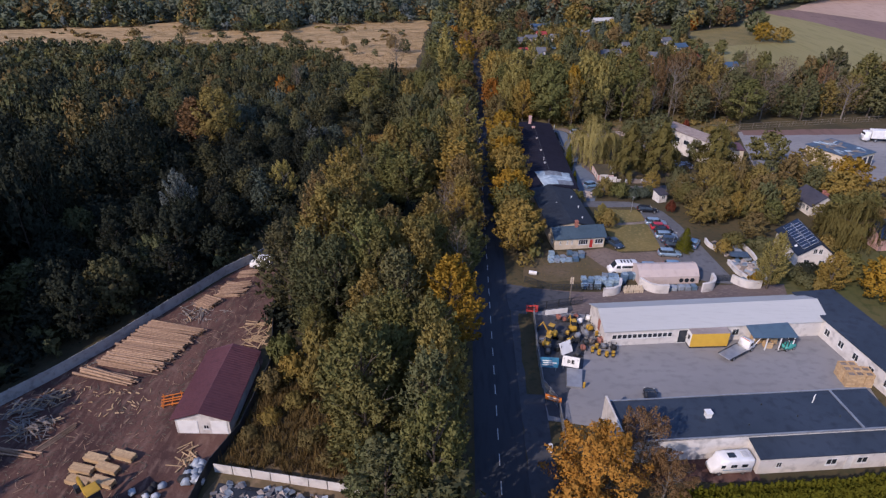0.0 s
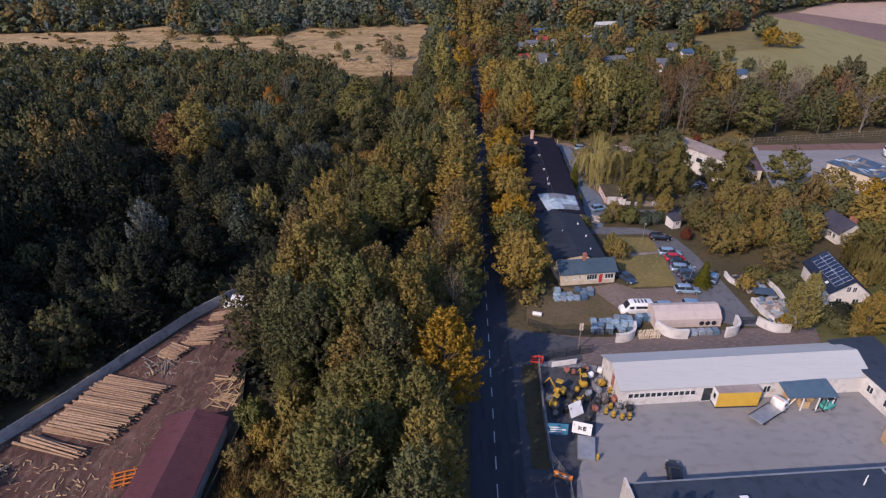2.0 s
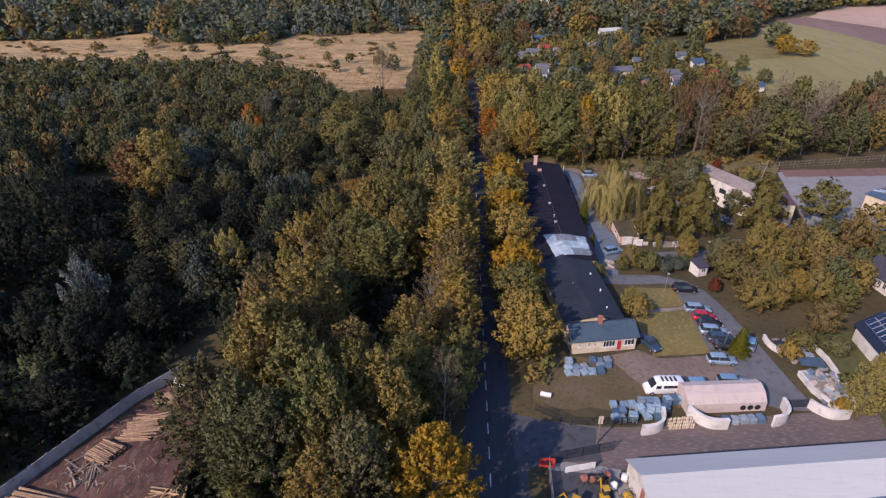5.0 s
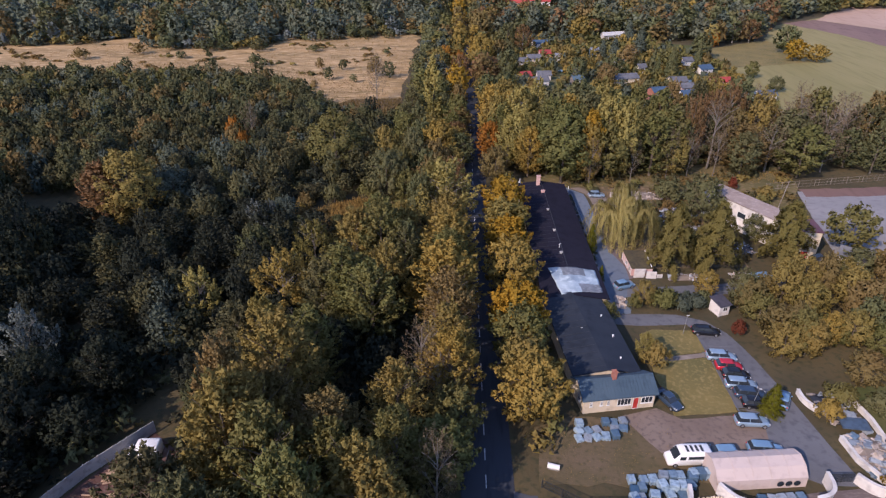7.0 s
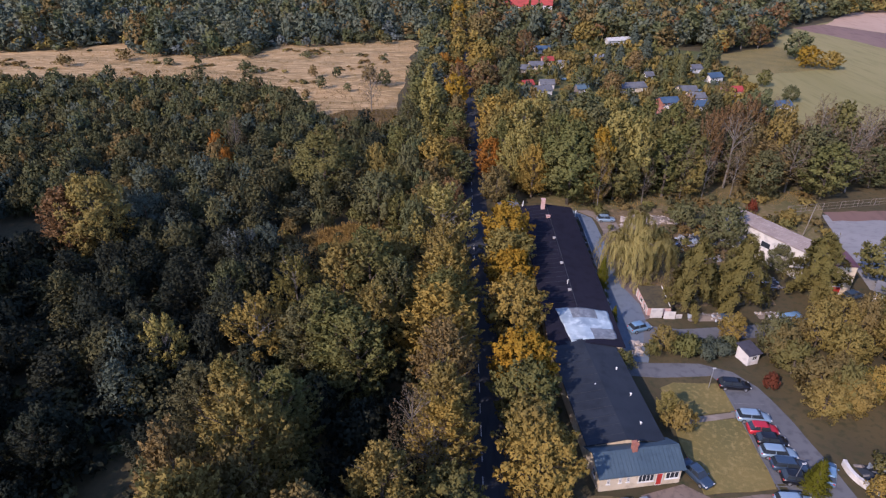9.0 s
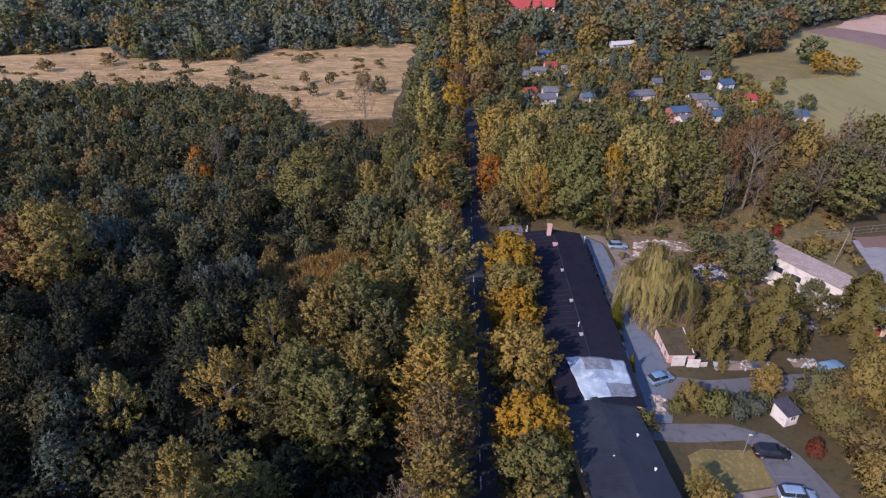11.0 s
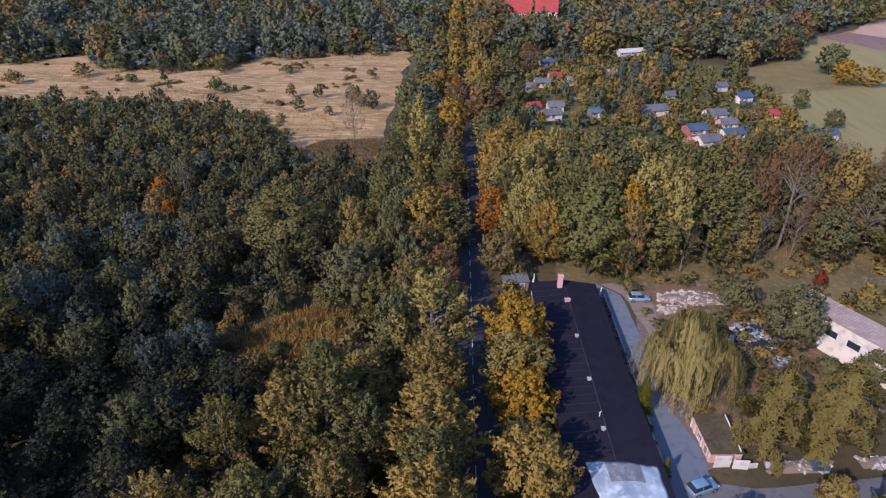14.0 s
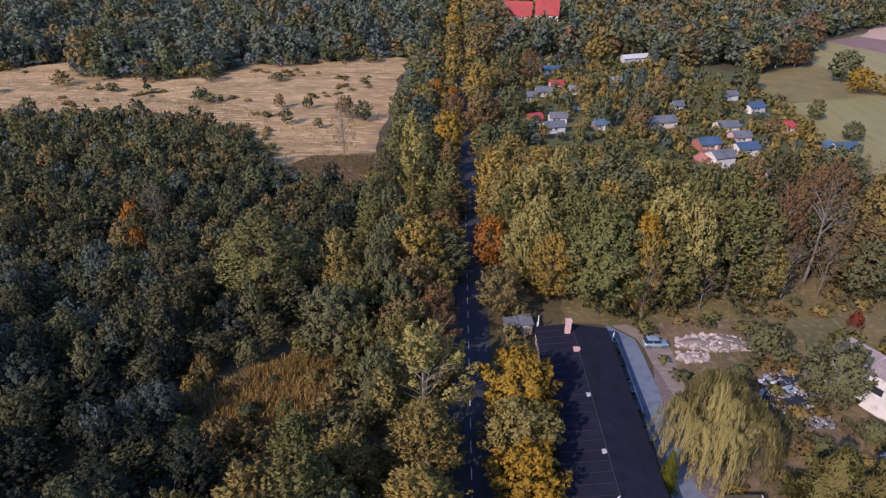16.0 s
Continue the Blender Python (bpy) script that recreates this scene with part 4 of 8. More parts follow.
middle = building("middle_barrack", 19.2, 114.6, 6.0, 9.6, 20.0, 3.0, 3.8, M_CREAM, M_DARKFELT, "low barrack with a dark felt gable roof", "building", "y",
                  holes=[("r", 2.0 + 2.6 * k, 1.0, 1.2, 1.2) for k in range(6)], over=0.3)
for x, y in ((7.6, 2.6), (8.2, 8.0), (8.0, 13.4), (3.9, 10.2)):
    bm = bmesh.new()
    rod(bm, (x, y, 3.2), (x, y, 3.75), 0.09, 0.09, 8)
    rod(bm, (x, y, 3.76), (x, y, 3.86), 0.17, 0.05, 8)
    part("roof_vent", bm, M_WHITEPAINT, middle)
for k in range(11):
    part("felt_joint", boxed(0, 5.0, -0.02, 0.02, 0, 0.012), M_DARKSTEEL, middle, at=pose(-0.2, 0.8 + k * 1.62, 3.14, 0, -9.4, 0))
long_house = building("long_barrack", 17.2, 134.6, 0.4, 10.9, 50.0, 3.1, 3.8, M_CREAM, M_FELTBROWN, "very long low barrack with a brown felt gable roof", "building", "y",
                      holes=[("r", 1.5 + 3.0 * k, 0.9, 1.4, 1.3) for k in range(16)], over=0.35)
bm = bmesh.new()
rod(bm, (5.0, 16.7, 3.8), (5.0, 16.7, 4.6), 0.06, 0.06, 6)
rod(bm, (4.86, 16.6, 4.6), (5.2, 16.8, 4.72), 0.07, 0.05, 6)
part("vent_pipe", bm, M_WHITEPAINT, long_house)
for y in (14.4, 23.8, 33.8):
    bm = bmesh.new()
    box(bm, 4.80, 5.20, y - 0.2, y + 0.2, 3.7, 4.15)
    box(bm, 4.72, 5.28, y - 0.28, y + 0.28, 4.15, 4.23)
    part("roof_vent", bm, M_CONCRETE, long_house)
bm = bmesh.new()
box(bm, 4.7, 5.5, 43.3, 43.8, 3.7, 4.3)
box(bm, 4.6, 5.6, 43.2, 43.9, 4.3, 4.4)
part("roof_vent", bm, M_PINK, long_house, "low pink rendered flue block")
bm = bmesh.new()
box(bm, 4.1, 4.9, 47.8, 48.6, 3.8, 6.0)
box(bm, 4.0, 5.0, 47.7, 48.7, 6.0, 6.15)
part("chimney", bm, M_PINK, long_house, "tall pink rendered chimney")
part("ridge_strip", boxed(5.40, 5.50, 9.5, 50.2, 3.945, 3.985), M_DARKSTEEL, long_house)
for k in range(24):
    y = 11 + k * 1.65
    part("felt_joint", boxed(0, 5.4, -0.02, 0.02, 0, 0.012), M_DARKSTEEL, long_house, at=pose(-0.2, y, 3.24, 0, -7.32, 0))
GRASS = [(-300, 330), (-195, 364), (-150, 364), (-95, 367), (-71, 388), (-25, 408), (-20, 300), (-19, 266), (-36, 260), (-54, 298), (-96, 315), (-160, 308), (-300, 290)]
NEAR_ROAD = [  # name, x, y, width, depth, wall, roof, label
    ("summer_house", 40.1, 373.7, 7.5, 4.5, M_WHITE, M_BLUEROOF, "white summer house with a blue roof"),
    ("summer_house", 40.9, 348.0, 5.0, 4.0, M_PINK, M_REDROOF, "pinkish garden house with a bright red roof"),
    ("summer_house", 34.0, 336.7, 6.0, 4.0, M_CREAM, M_GREYROOF, "cream garden house with a worn roof"),
    ("summer_house", 29.2, 329.5, 5.0, 4.0, M_GREYWOOD, M_GREYROOF, "dark wooden garden hut"),
    ("summer_house", 32.1, 292.7, 6.5, 4.0, M_WHITE, M_GREYROOF, "pale garden house among bare trees"),
    ("summer_house", 28.2, 301.3, 4.2, 4.0, M_BRICK, M_REDROOF, "dark red garden shed"),
    ("summer_house", 34.8, 303.5, 5.5, 3.6, M_WHITE, M_GREYROOF, "low pale garden shed"),
    ("summer_house", 73.4, 330.3, 4.0, 3.6, M_WHITE, M_GREYROOF, "small white garden hut"),
    ("summer_house", 68.4, 322.1, 4.6, 3.6, M_BRICK, M_GREYROOF, "garden hut with a brick-red front"),
    ("summer_house", 65.5, 299.0, 10.8, 6.0, M_CREAM, M_GREYROOF, "long garden house with a grey roof"),
    ("summer_house", 105.1, 336.1, 5.0, 4.0, M_WHITE, M_GREYROOF, "white hut with a grey roof"),
    ("summer_house", 107.2, 319.6, 6.4, 5.0, M_WHITE, M_BLUEROOF, "white garden house with a blue roof"),
    ("summer_house", 87.7, 296.5, 6.6, 5.0, M_CREAM, M_GREYROOF, "cream garden house with a grey roof"),
    ("summer_house", 88.6, 286.5, 5.6, 4.4, M_PINK, M_GREYROOF, "pale pink garden house with a grey roof"),
]
NEAR_MEADOW = [
    ("summer_house", 75.8, 279.0, 6.5, 5.0, M_BRICK, M_BLUEROOF, "brick garden house with a blue roof"),
    ("summer_house", 85.6, 275.0, 6.8, 5.0, M_WHITE, M_BLUEROOF, "white garden house with a blue roof"),
    ("summer_house", 74.0, 263.1, 6.5, 5.0, M_WHITE, M_GREYROOF, "tall white garden house with a balcony"),
    ("summer_house", 70.4, 264.5, 4.0, 4.0, M_BRICK, M_BRICK, "low garden shed with a dark red roof"),
    ("summer_house", 104.9, 297.1, 7.4, 5.0, M_PINK, M_REDROOF, "pink garden house with a red roof"),
    ("summer_house", 114.6, 276.8, 7.0, 5.0, M_WHITE, M_BLUEROOF, "white garden house with a blue roof"),
    ("summer_house", 110.6, 278.6, 4.0, 3.6, M_BRICK, M_BLUEMETAL, "small brown shed with a blue roof"),
    ("summer_house", 84.2, 252.6, 9.0, 4.0, M_PINK, M_GREYROOF, "long pink shed with a grey roof"),
    ("summer_house", 80.7, 320.6, 3.8, 3.0, M_WHITE, M_GREYROOF, "small white garden hut with a dark roof"),
    ("summer_house", 84.4, 354.3, 4.0, 3.0, M_WHITE, M_STEEL, "small white garden hut among conifers"),
    ("summer_house", 66.5, 355.8, 4.0, 3.4, M_BLUEMETAL, M_STEEL, "small blue-grey garden hut"),
    ("summer_house", 48.4, 297.0, 4.4, 3.6, M_GREYWOOD, M_BLUEMETAL, "grey hut with a blue roof"),
    ("summer_house", 51.3, 309.0, 4.4, 3.4, M_GREYWOOD, M_GREYROOF, "dark garden hut with a grey roof"),
    ("summer_house", 47.5, 341.0, 5.0, 3.0, M_WHITE, M_STEEL, "low white garden shed"),
    ("greenhouse", 81.6, 400.5, 14.0, 3.4, M_LAMPGLASS, M_LAMPGLASS, "long pale greenhouse at the wood's edge"),
]
HOUSES = NEAR_ROAD + NEAR_MEADOW


# ---- trees: one by one near the road, yards and houses ----
ALONG = "beside the road"
plant("poplar", "yellow", -0.6, 76.8, 16.4, 4.8, ALONG)
plant("airy", "twig", 0.2, 92.5, 14.0, 2.8, ALONG)
plant("round", "gold", 12.3, 108.6, 10.8, 4.8, ALONG)
for leaf, y, h, r in (("olive", 115.4, 8.8, 4.0), ("green", 121.6, 9.8, 4.3), ("yellow", 127.6, 10.2, 4.4), ("dark", 133.8, 6.4, 3.2), ("gold", 140.2, 11.6, 4.6),
                      ("robinia", 147.0, 6.0, 3.4), ("yellow", 153.0, 9.6, 4.1), ("olive", 159.2, 10.4, 4.5)):
    plant("round", leaf, 11.9, y, h, r + 0.3, ALONG, "roadside trees")
plant("round", "yellow", 12.3, 166.6, 12.2, 5.2, ALONG)
for kind, leaf, x, y, h, r in (
        ("airy", "pale", -0.4, 166.5, 16.0, 6.6), ("poplar", "gold", 0.4, 144.5, 14.5, 5.8), ("poplar", "gold", 0.3, 131.5, 15.0, 6.2), ("poplar", "olive", 0.2, 155.5, 13.5, 4.4),
        ("round", "brown", 1.3, 150.0, 8.0, 3.6), ("poplar", "green", 0.6, 138.0, 14.0, 4.4), ("poplar", "brown", 0.8, 124.0, 14.5, 4.4), ("poplar", "olive", 1.0, 117.5, 12.5, 4.0), ("poplar", "gold", 1.2, 111.0, 13.0, 4.2),
        ("round", "green", 1.8, 104.5, 9.0, 4.0), ("round", "brown", 1.6, 174.0, 8.0, 3.4), ("round", "green", 1.6, 160.0, 7.0, 3.2),
        ("airy", "mauve", 1.4, 181.0, 9.0, 3.4), ("round", "brown", -3.6, 180.0, 11.5, 5.0), ("airy", "twig", 0.2, 119.0, 12.0, 3.0), ("round", "mauve", 0.9, 188.0, 8.5, 3.0)):
    plant(kind, leaf, x, y, h, r, ALONG, "roadside trees")
for k, y in enumerate(range(196, 236, 7)):
    leaf = ("olive", "brown", "green", "mauve", "gold", "dark")[(k * 5) % 6]
    plant("poplar" if k % 3 else "round", leaf, 0.6 + (k * 7 % 4) * 0.6, y + (k * 5 % 3) * 1.4, 8.5 + (k * 5) % 5, 3.4 + (k * 3) % 4 * 0.4, ALONG, "roadside trees")
for kind, leaf, x, y, h, r in (("poplar", "green", -11.7, 145.6, 16.0, 5.0), ("poplar", "green", -16.7, 131.6, 14.2, 5.0), ("poplar", "olive", -9.6, 135.0, 13.0, 4.0), ("airy", "gold", -26.6, 131.5, 13.0, 4.8), ("airy", "larch", -23.9, 143.6, 12.4, 4.0),
                               ("airy", "pale", -39.7, 129.0, 10.6, 3.6), ("round", "robinia", -35.3, 145.5, 10.4, 3.6), ("airy", "silver", -39.0, 158.4, 9.4, 2.2), ("airy", "silver", -36.6, 160.4, 8.6, 2.0), ("round", "blue", -34.6, 163.6, 8.0, 3.2),
                               ("round", "dark", -14.6, 180.0, 13.0, 5.4), ("round", "olive", -14.0, 155.0, 8.0, 3.6), ("round", "green", -12.0, 188.0, 11.0, 4.6)):
    plant(kind, leaf, x, y, h, r, "in the strip beside the road", "roadside woodland trees")
for leaf, x, y, h, r in (("green", -7.8, 66.5, 17.0, 4.0), ("olive", -7.4, 87.5, 17.5, 4.2), ("green", -4.4, 94.5, 14.5, 3.8), ("dark", -8.2, 76.0, 18.0, 4.0), ("olive", -5.0, 102.0, 15.0, 4.0)):
    plant("poplar", leaf, x, y, h, r, "in the grove by the timber yard", "poplars of the grove")
plant("bush", "red", 16.0, 170.0, 4.5, 1.9, "beside the long barrack")
plant("airy", "twig", -2.5, 112.0, 14.0, 3.0, ALONG)
plant("round", "green", 0.6, 97.5, 10.0, 4.2, ALONG)
plant("round", "gold", -3.1, 204.1, 12.6, 4.6, ALONG)
plant("round", "brown", -4.0, 192.0, 11.5, 4.4, ALONG)
plant("lombardy", "pale", -6.0, 235.5, 23.5, 3.0, ALONG)
for kind, leaf, x, y, h, r in (
        ("round", "olive", -7.1, 302.7, 12.5, 5.5), ("round", "amber", -3.8, 318.0, 10.8, 3.8), ("airy", "mauve", 1.2, 295.3, 11.5, 4.4), ("round", "mauve", 12.9, 290.8, 12.8, 5.6),
        ("round", "gold", 12.6, 330.8, 13.6, 5.6), ("round", "brown", 14.1, 386.9, 15.2, 6.6), ("round", "brown", -5.5, 368.0, 11.6, 4.6), ("round", "gold", -6.6, 334.9, 11.9, 4.9),
        ("poplar", "dark", 26.0, 366.0, 13.0, 5.2), ("round", "brown", 0.6, 373.4, 11.4, 4.2), ("round", "dark", 22.4, 307.6, 11.4, 4.4), ("round", "green", 0.4, 234.5, 11.5, 4.5),
        ("round", "olive", 17.9, 257.2, 11.6, 4.6), ("round", "gold", 24.1, 247.5, 11.4, 4.4), ("airy", "silver", 18.7, 232.6, 12.3, 5.3), ("round", "orange", 12.2, 240.6, 9.5, 2.7)):
    plant(kind, leaf, x + (1.2 if -1 < x < 2 else -0.9 if 11 < x < 15 else 0), y, h, r, ALONG, "avenue trees")
for kind, leaf, x, y, h, r in (
        ("round", "gold", 12.0, 228.2, 10.1, 3.3), ("round", "green", 27.1, 233.0, 11.3, 4.3), ("round", "green", 18.5, 214.8, 13.2, 5.2), ("round", "gold", 1.0, 271.8, 9.7, 2.9),
        ("round", "brown", 0.6, 256.3, 9.8, 3.0), ("round", "orange", 1.1, 312.2, 9.9, 2.9), ("airy", "twig", -1.6, 282.6, 10.2, 3.2), ("round", "dark", 13.4, 268.0, 10.5, 4.0),
        ("round", "green", 12.8, 311.0, 10.5, 3.8), ("round", "dark", 13.4, 352.0, 11.0, 4.4), ("round", "green", 0.2, 352.0, 10.5, 3.8), ("round", "olive", 12.6, 254.0, 9.5, 3.0),
        ("round", "dark", -3.5, 247.0, 9.0, 3.4), ("round", "dark", 19.5, 280.0, 9.5, 4.0), ("round", "brown", 20.5, 338.0, 10.0, 4.2)):
    plant(kind, leaf, x + (1.2 if -1 < x < 2 else -0.9 if 11 < x < 15 else 0), y, h, r, ALONG, "avenue trees")
plant("round", "orange", 10.8, 208.1, 11.2, 3.8, ALONG)
plant("round", "brown", 11.6, 192.5, 9.8, 4.0, ALONG)
plant("round", "olive", 13.5, 222.0, 15.5, 4.6, ALONG)
plant("round", "gold", 12.5, 235.0, 15.0, 4.6, ALONG)
plant("round", "amber", 16.2, 48.6, 11.5, 5.4, "beside the flat-roofed workshop")
plant("round", "amber", 14.0, 43.5, 8.5, 4.0, "beside the flat-roofed workshop")
plant("airy", "mauve", 22.6, 53.0, 10.5, 3.8, "beside the flat-roofed workshop")
plant("airy", "mauve", 24.8, 49.6, 6.5, 3.4, "beside the hedge")
plant("willow", "willow", 36.9, 162.3, 12.5, 7.2, "beside the access lane")
plant("larch", "larch", 43.6, 150.0, 14.0, 4.4, "beside the cross lane")
plant("larch", "larch", 51.4, 150.2, 14.5, 4.8, "beside the cross lane")
plant("round", "dark", 56.6, 172.0, 11.0, 4.4, "beside the derelict hall")
plant("bush", "dark", 53.2, 183.6, 5.5, 3.8, "beside the rubble")
plant("larch", "larch", 67.2, 154.6, 13.0, 5.0, "in front of the derelict hall")
plant("round", "dark", 65.0, 163.6, 6.0, 2.4, "in front of the derelict hall")
plant("bush", "red", 71.3, 191.0, 3.6, 1.2, "behind the derelict hall")
plant("bush", "gold", 70.0, 181.0, 3.4, 2.4, "behind the derelict hall")
plant("bush", "gold", 73.6, 174.5, 2.6, 1.6, "behind the derelict hall")
plant("bush", "green", 66.0, 184.5, 3.6, 3.0, "behind the derelict hall")
plant("bush", "olive", 77.0, 185.5, 3.2, 3.0, "behind the derelict hall")
plant("cone", "hedge", 29.3, 156.2, 6.6, 1.5, "beside the access lane")
for x, y, h, r in [(29.1, 182.4, 1.3, 0.9), (29.3, 180.2, 0.9, 0.7), (29.1, 174.8, 1.1, 0.8), (29.3, 171.6, 0.8, 0.7), (29.2, 168.4, 1.4, 0.9),
                   (29.0, 163.4, 1.2, 0.8), (29.2, 152.6, 1.5, 0.9), (29.0, 150.0, 1.2, 0.9), (29.1, 147.6, 1.0, 0.7)]:
    plant("bush", "dark", x, y, h, r, "in the strip beside the long building")
for x, y, h, r in [(49.0, 167.4, 1.8, 2.0), (51.6, 163.0, 2.4, 2.4), (47.2, 171.2, 1.4, 1.6), (60.0, 177.6, 4.2, 2.8), (59.6, 165.4, 3.2, 2.4), (46.4, 177.4, 2.6, 1.7)]:
    plant("bush", "dark", x, y, h, r, "among the scrap")
plant("cone", "hedge", 29.2, 145.0, 3.6, 0.9, "beside the access lane")
plant("bush", "green", 27.9, 133.2, 3.2, 2.0, "beside the two barracks")
plant("poplar", "pale", 31.6, 122.8, 4.8, 1.5, "beside the lawn")
plant("bush", "olive", 32.8, 120.6, 4.2, 2.2, "beside the lawn")
plant("round", "olive", 35.2, 137.4, 5.2, 1.9, "beside the cross lane")
for x, y, h, r, leaf in ((37.0, 137.6, 3.6, 1.7, "green"), (40.0, 137.6, 3.0, 1.8, "dark"), (43.0, 138.0, 2.8, 1.8, "blue"), (46.0, 138.4, 2.8, 1.7, "dark"), (33.4, 136.4, 3.0, 1.3, "green")):
    plant("bush", leaf, x, y, h, r, "in the hedge between the lanes", "hedge bushes")
plant("bush", "green", 38.8, 136.7, 4.2, 2.2, "beside the cross lane")
plant("round", "gold", 47.2, 140.6, 5.6, 2.0, "beside the cross lane")
plant("bush", "blue", 41.5, 137.0, 2.6, 2.4, "beside the cross lane")
plant("bush", "blue", 44.6, 137.3, 2.6, 2.2, "beside the cross lane")
plant("bush", "red", 48.8, 129.4, 3.0, 1.2, "beside the car park")
plant("cone", "hedge", 46.2, 111.2, 5.0, 1.9, "beside the parked cars")
plant("poplar", "pale", 57.0, 97.2, 11.5, 2.4, "beside the pale walls")
plant("poplar", "gold", 68.2, 97.4, 8.0, 2.5, "beside the house")
plant("bush", "yellow", 55.5, 98.5, 2.6, 1.4, "beside the pale wall")
plant("bush", "gold", 53.8, 110.5, 3.0, 1.8, "beside the pale wall")
plant("round", "yellow", 76.0, 94.0, 8.5, 4.6, "beside the houses")
plant("round", "gold", 83.0, 98.0, 7.0, 4.0, "beside the houses")
plant("willow", "larch", 81.0, 116.0, 10.0, 6.4, "beside the house")
plant("round", "green", 83.2, 160.0, 10.0, 5.0, "beside the freight yard")
plant("round", "olive", 88.5, 149.0, 9.5, 5.0, "beside the freight yard")
plant("round", "yellow", 96.0, 144.0, 9.0, 4.6, "beside the freight yard")
plant("round", "gold", 90.0, 136.0, 8.0, 4.6, "behind the house")
plant("round", "olive", 99.0, 133.0, 8.0, 4.6, "behind the house")
plant("cone", "dark", 93.0, 124.0, 8.0, 3.0, "behind the house")

rng = random.Random(11)
# grove of poplars between the timber yard and the road
GROVE = [(-27, 80), (-12, 74), (-11, 16), (0.6, 16), (1.0, 110), (1.0, 150), (-18, 152), (-30, 128), (-34, 106), (-31, 92)]
for x, y in scatter(rng, GROVE, 6.5):
    if x < -27.5 and 86 < y < 109 or x > -6.5 and 64 < y < 83 or x > -4.5 and 83 <= y < 100 or x > -7.0 and y > 116:
        continue
    # low bushes mostly in darkened leaves that paint the grove's shaded gaps
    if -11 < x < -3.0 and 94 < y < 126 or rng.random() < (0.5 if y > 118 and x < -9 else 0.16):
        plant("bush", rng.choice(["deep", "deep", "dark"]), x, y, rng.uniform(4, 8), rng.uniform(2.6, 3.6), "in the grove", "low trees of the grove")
        continue
    tall = 15.0 if y > 112 else 19.0 if x < -9 else 15.5
    leaf = rng.choice(["olive", "gold", "brown", "twig", "green"] if x > -4.5 else ["green", "dark", "robinia", "green", "olive"] if y > 110 else ["olive", "green", "olive", "green", "olive", "brown", "gold"]) if y > 90 else rng.choice(["green", "dark", "green", "robinia", "green", "olive"])
    plant("airy" if leaf == "twig" else "poplar", leaf, x, y, rng.uniform(0.74, 1.08) * tall, rng.uniform(3.6, 5.2), "in the grove by the timber yard", "poplars of the grove")
for x, y, h, r in ((-15, 73, 9.0, 2.8), (-17, 68, 8.0, 2.4), (-21, 76, 8.0, 2.8)):
    plant("poplar", rng.choice(["green", "olive"]), x, y, h, r, "at the edge of the clearing")
for x, y, h, r, leaf in ((-19.5, 66.0, 6.0, 2.2, "olive"), (-23, 68.5, 4.5, 2.2, "gold"), (-15, 61, 4.0, 2.0, "gold"), (-25.5, 72.5, 5, 2.4, "green"), (-24, 60, 2.2, 1.6, "gold"), (-13.5, 64, 5.0, 2.4, "olive"), (-14, 58, 4.0, 2.0, "gold"), (-12.2, 70, 6.0, 2.6, "green"), (-21.5, 63, 2.4, 1.8, "olive"), (-25.5, 66, 3.6, 2.2, "brown"), (-20.0, 71.5, 7.5, 3.0, "olive"), (-16.6, 66.5, 7.0, 2.8, "green"), (-26, 57, 1.8, 1.6, "brown"), (-18, 56.5, 2.0, 1.8, "brown"), (-11.8, 54.5, 3.4, 2.0, "olive"), (-22.4, 54.8, 1.4, 1.4, "brown"), (-15.2, 53.4, 1.6, 1.5, "brown")):
    plant("bush", leaf, x, y, h, r, "in the clearing")
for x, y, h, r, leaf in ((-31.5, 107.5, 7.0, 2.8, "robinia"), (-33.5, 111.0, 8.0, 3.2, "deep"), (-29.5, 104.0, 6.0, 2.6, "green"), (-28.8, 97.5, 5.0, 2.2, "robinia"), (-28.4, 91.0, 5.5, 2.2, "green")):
    plant("round", leaf, x, y, h, r, "at the edge of the timber yard", "low trees of the grove")
# woodland strip along the road's far side of the grove
for x, y in scatter(rng, [(-6, 150), (-2, 186), (-4, 250), (-16, 256), (-18, 190), (-10.5, 181), (-9.5, 160), (-16, 151)], 7.0):
    if 221 < y < 240 and x > -11:
        continue
    plant(rng.choice(["poplar", "round", "round"]), rng.choice(["green", "green", "dark", "olive", "dark"]), x, y, rng.uniform(8, 13), rng.uniform(3.0, 4.2), "in the strip beside the road", "roadside woodland trees")
for k, y in enumerate((46, 52, 58, 64)):
    plant("poplar", ("green", "dark", "olive")[k % 3], -1.8 - (k % 2) * 0.8, y, 18.0 + (k * 5) % 3 * 0.6, 3.9, ALONG, "roadside poplars")
# unseen tall trees, added beyond the timber yard's south end to shade it
for x, y in scatter(rng, [(-66, 0), (-44, 0), (-40, 22), (-64, 24)], 6.6):
    plant("poplar", rng.choice(["green", "dark"]), x, y, rng.uniform(20, 23), rng.uniform(3.6, 4.6), "added for shade south of the timber yard", "trees south of the yard")
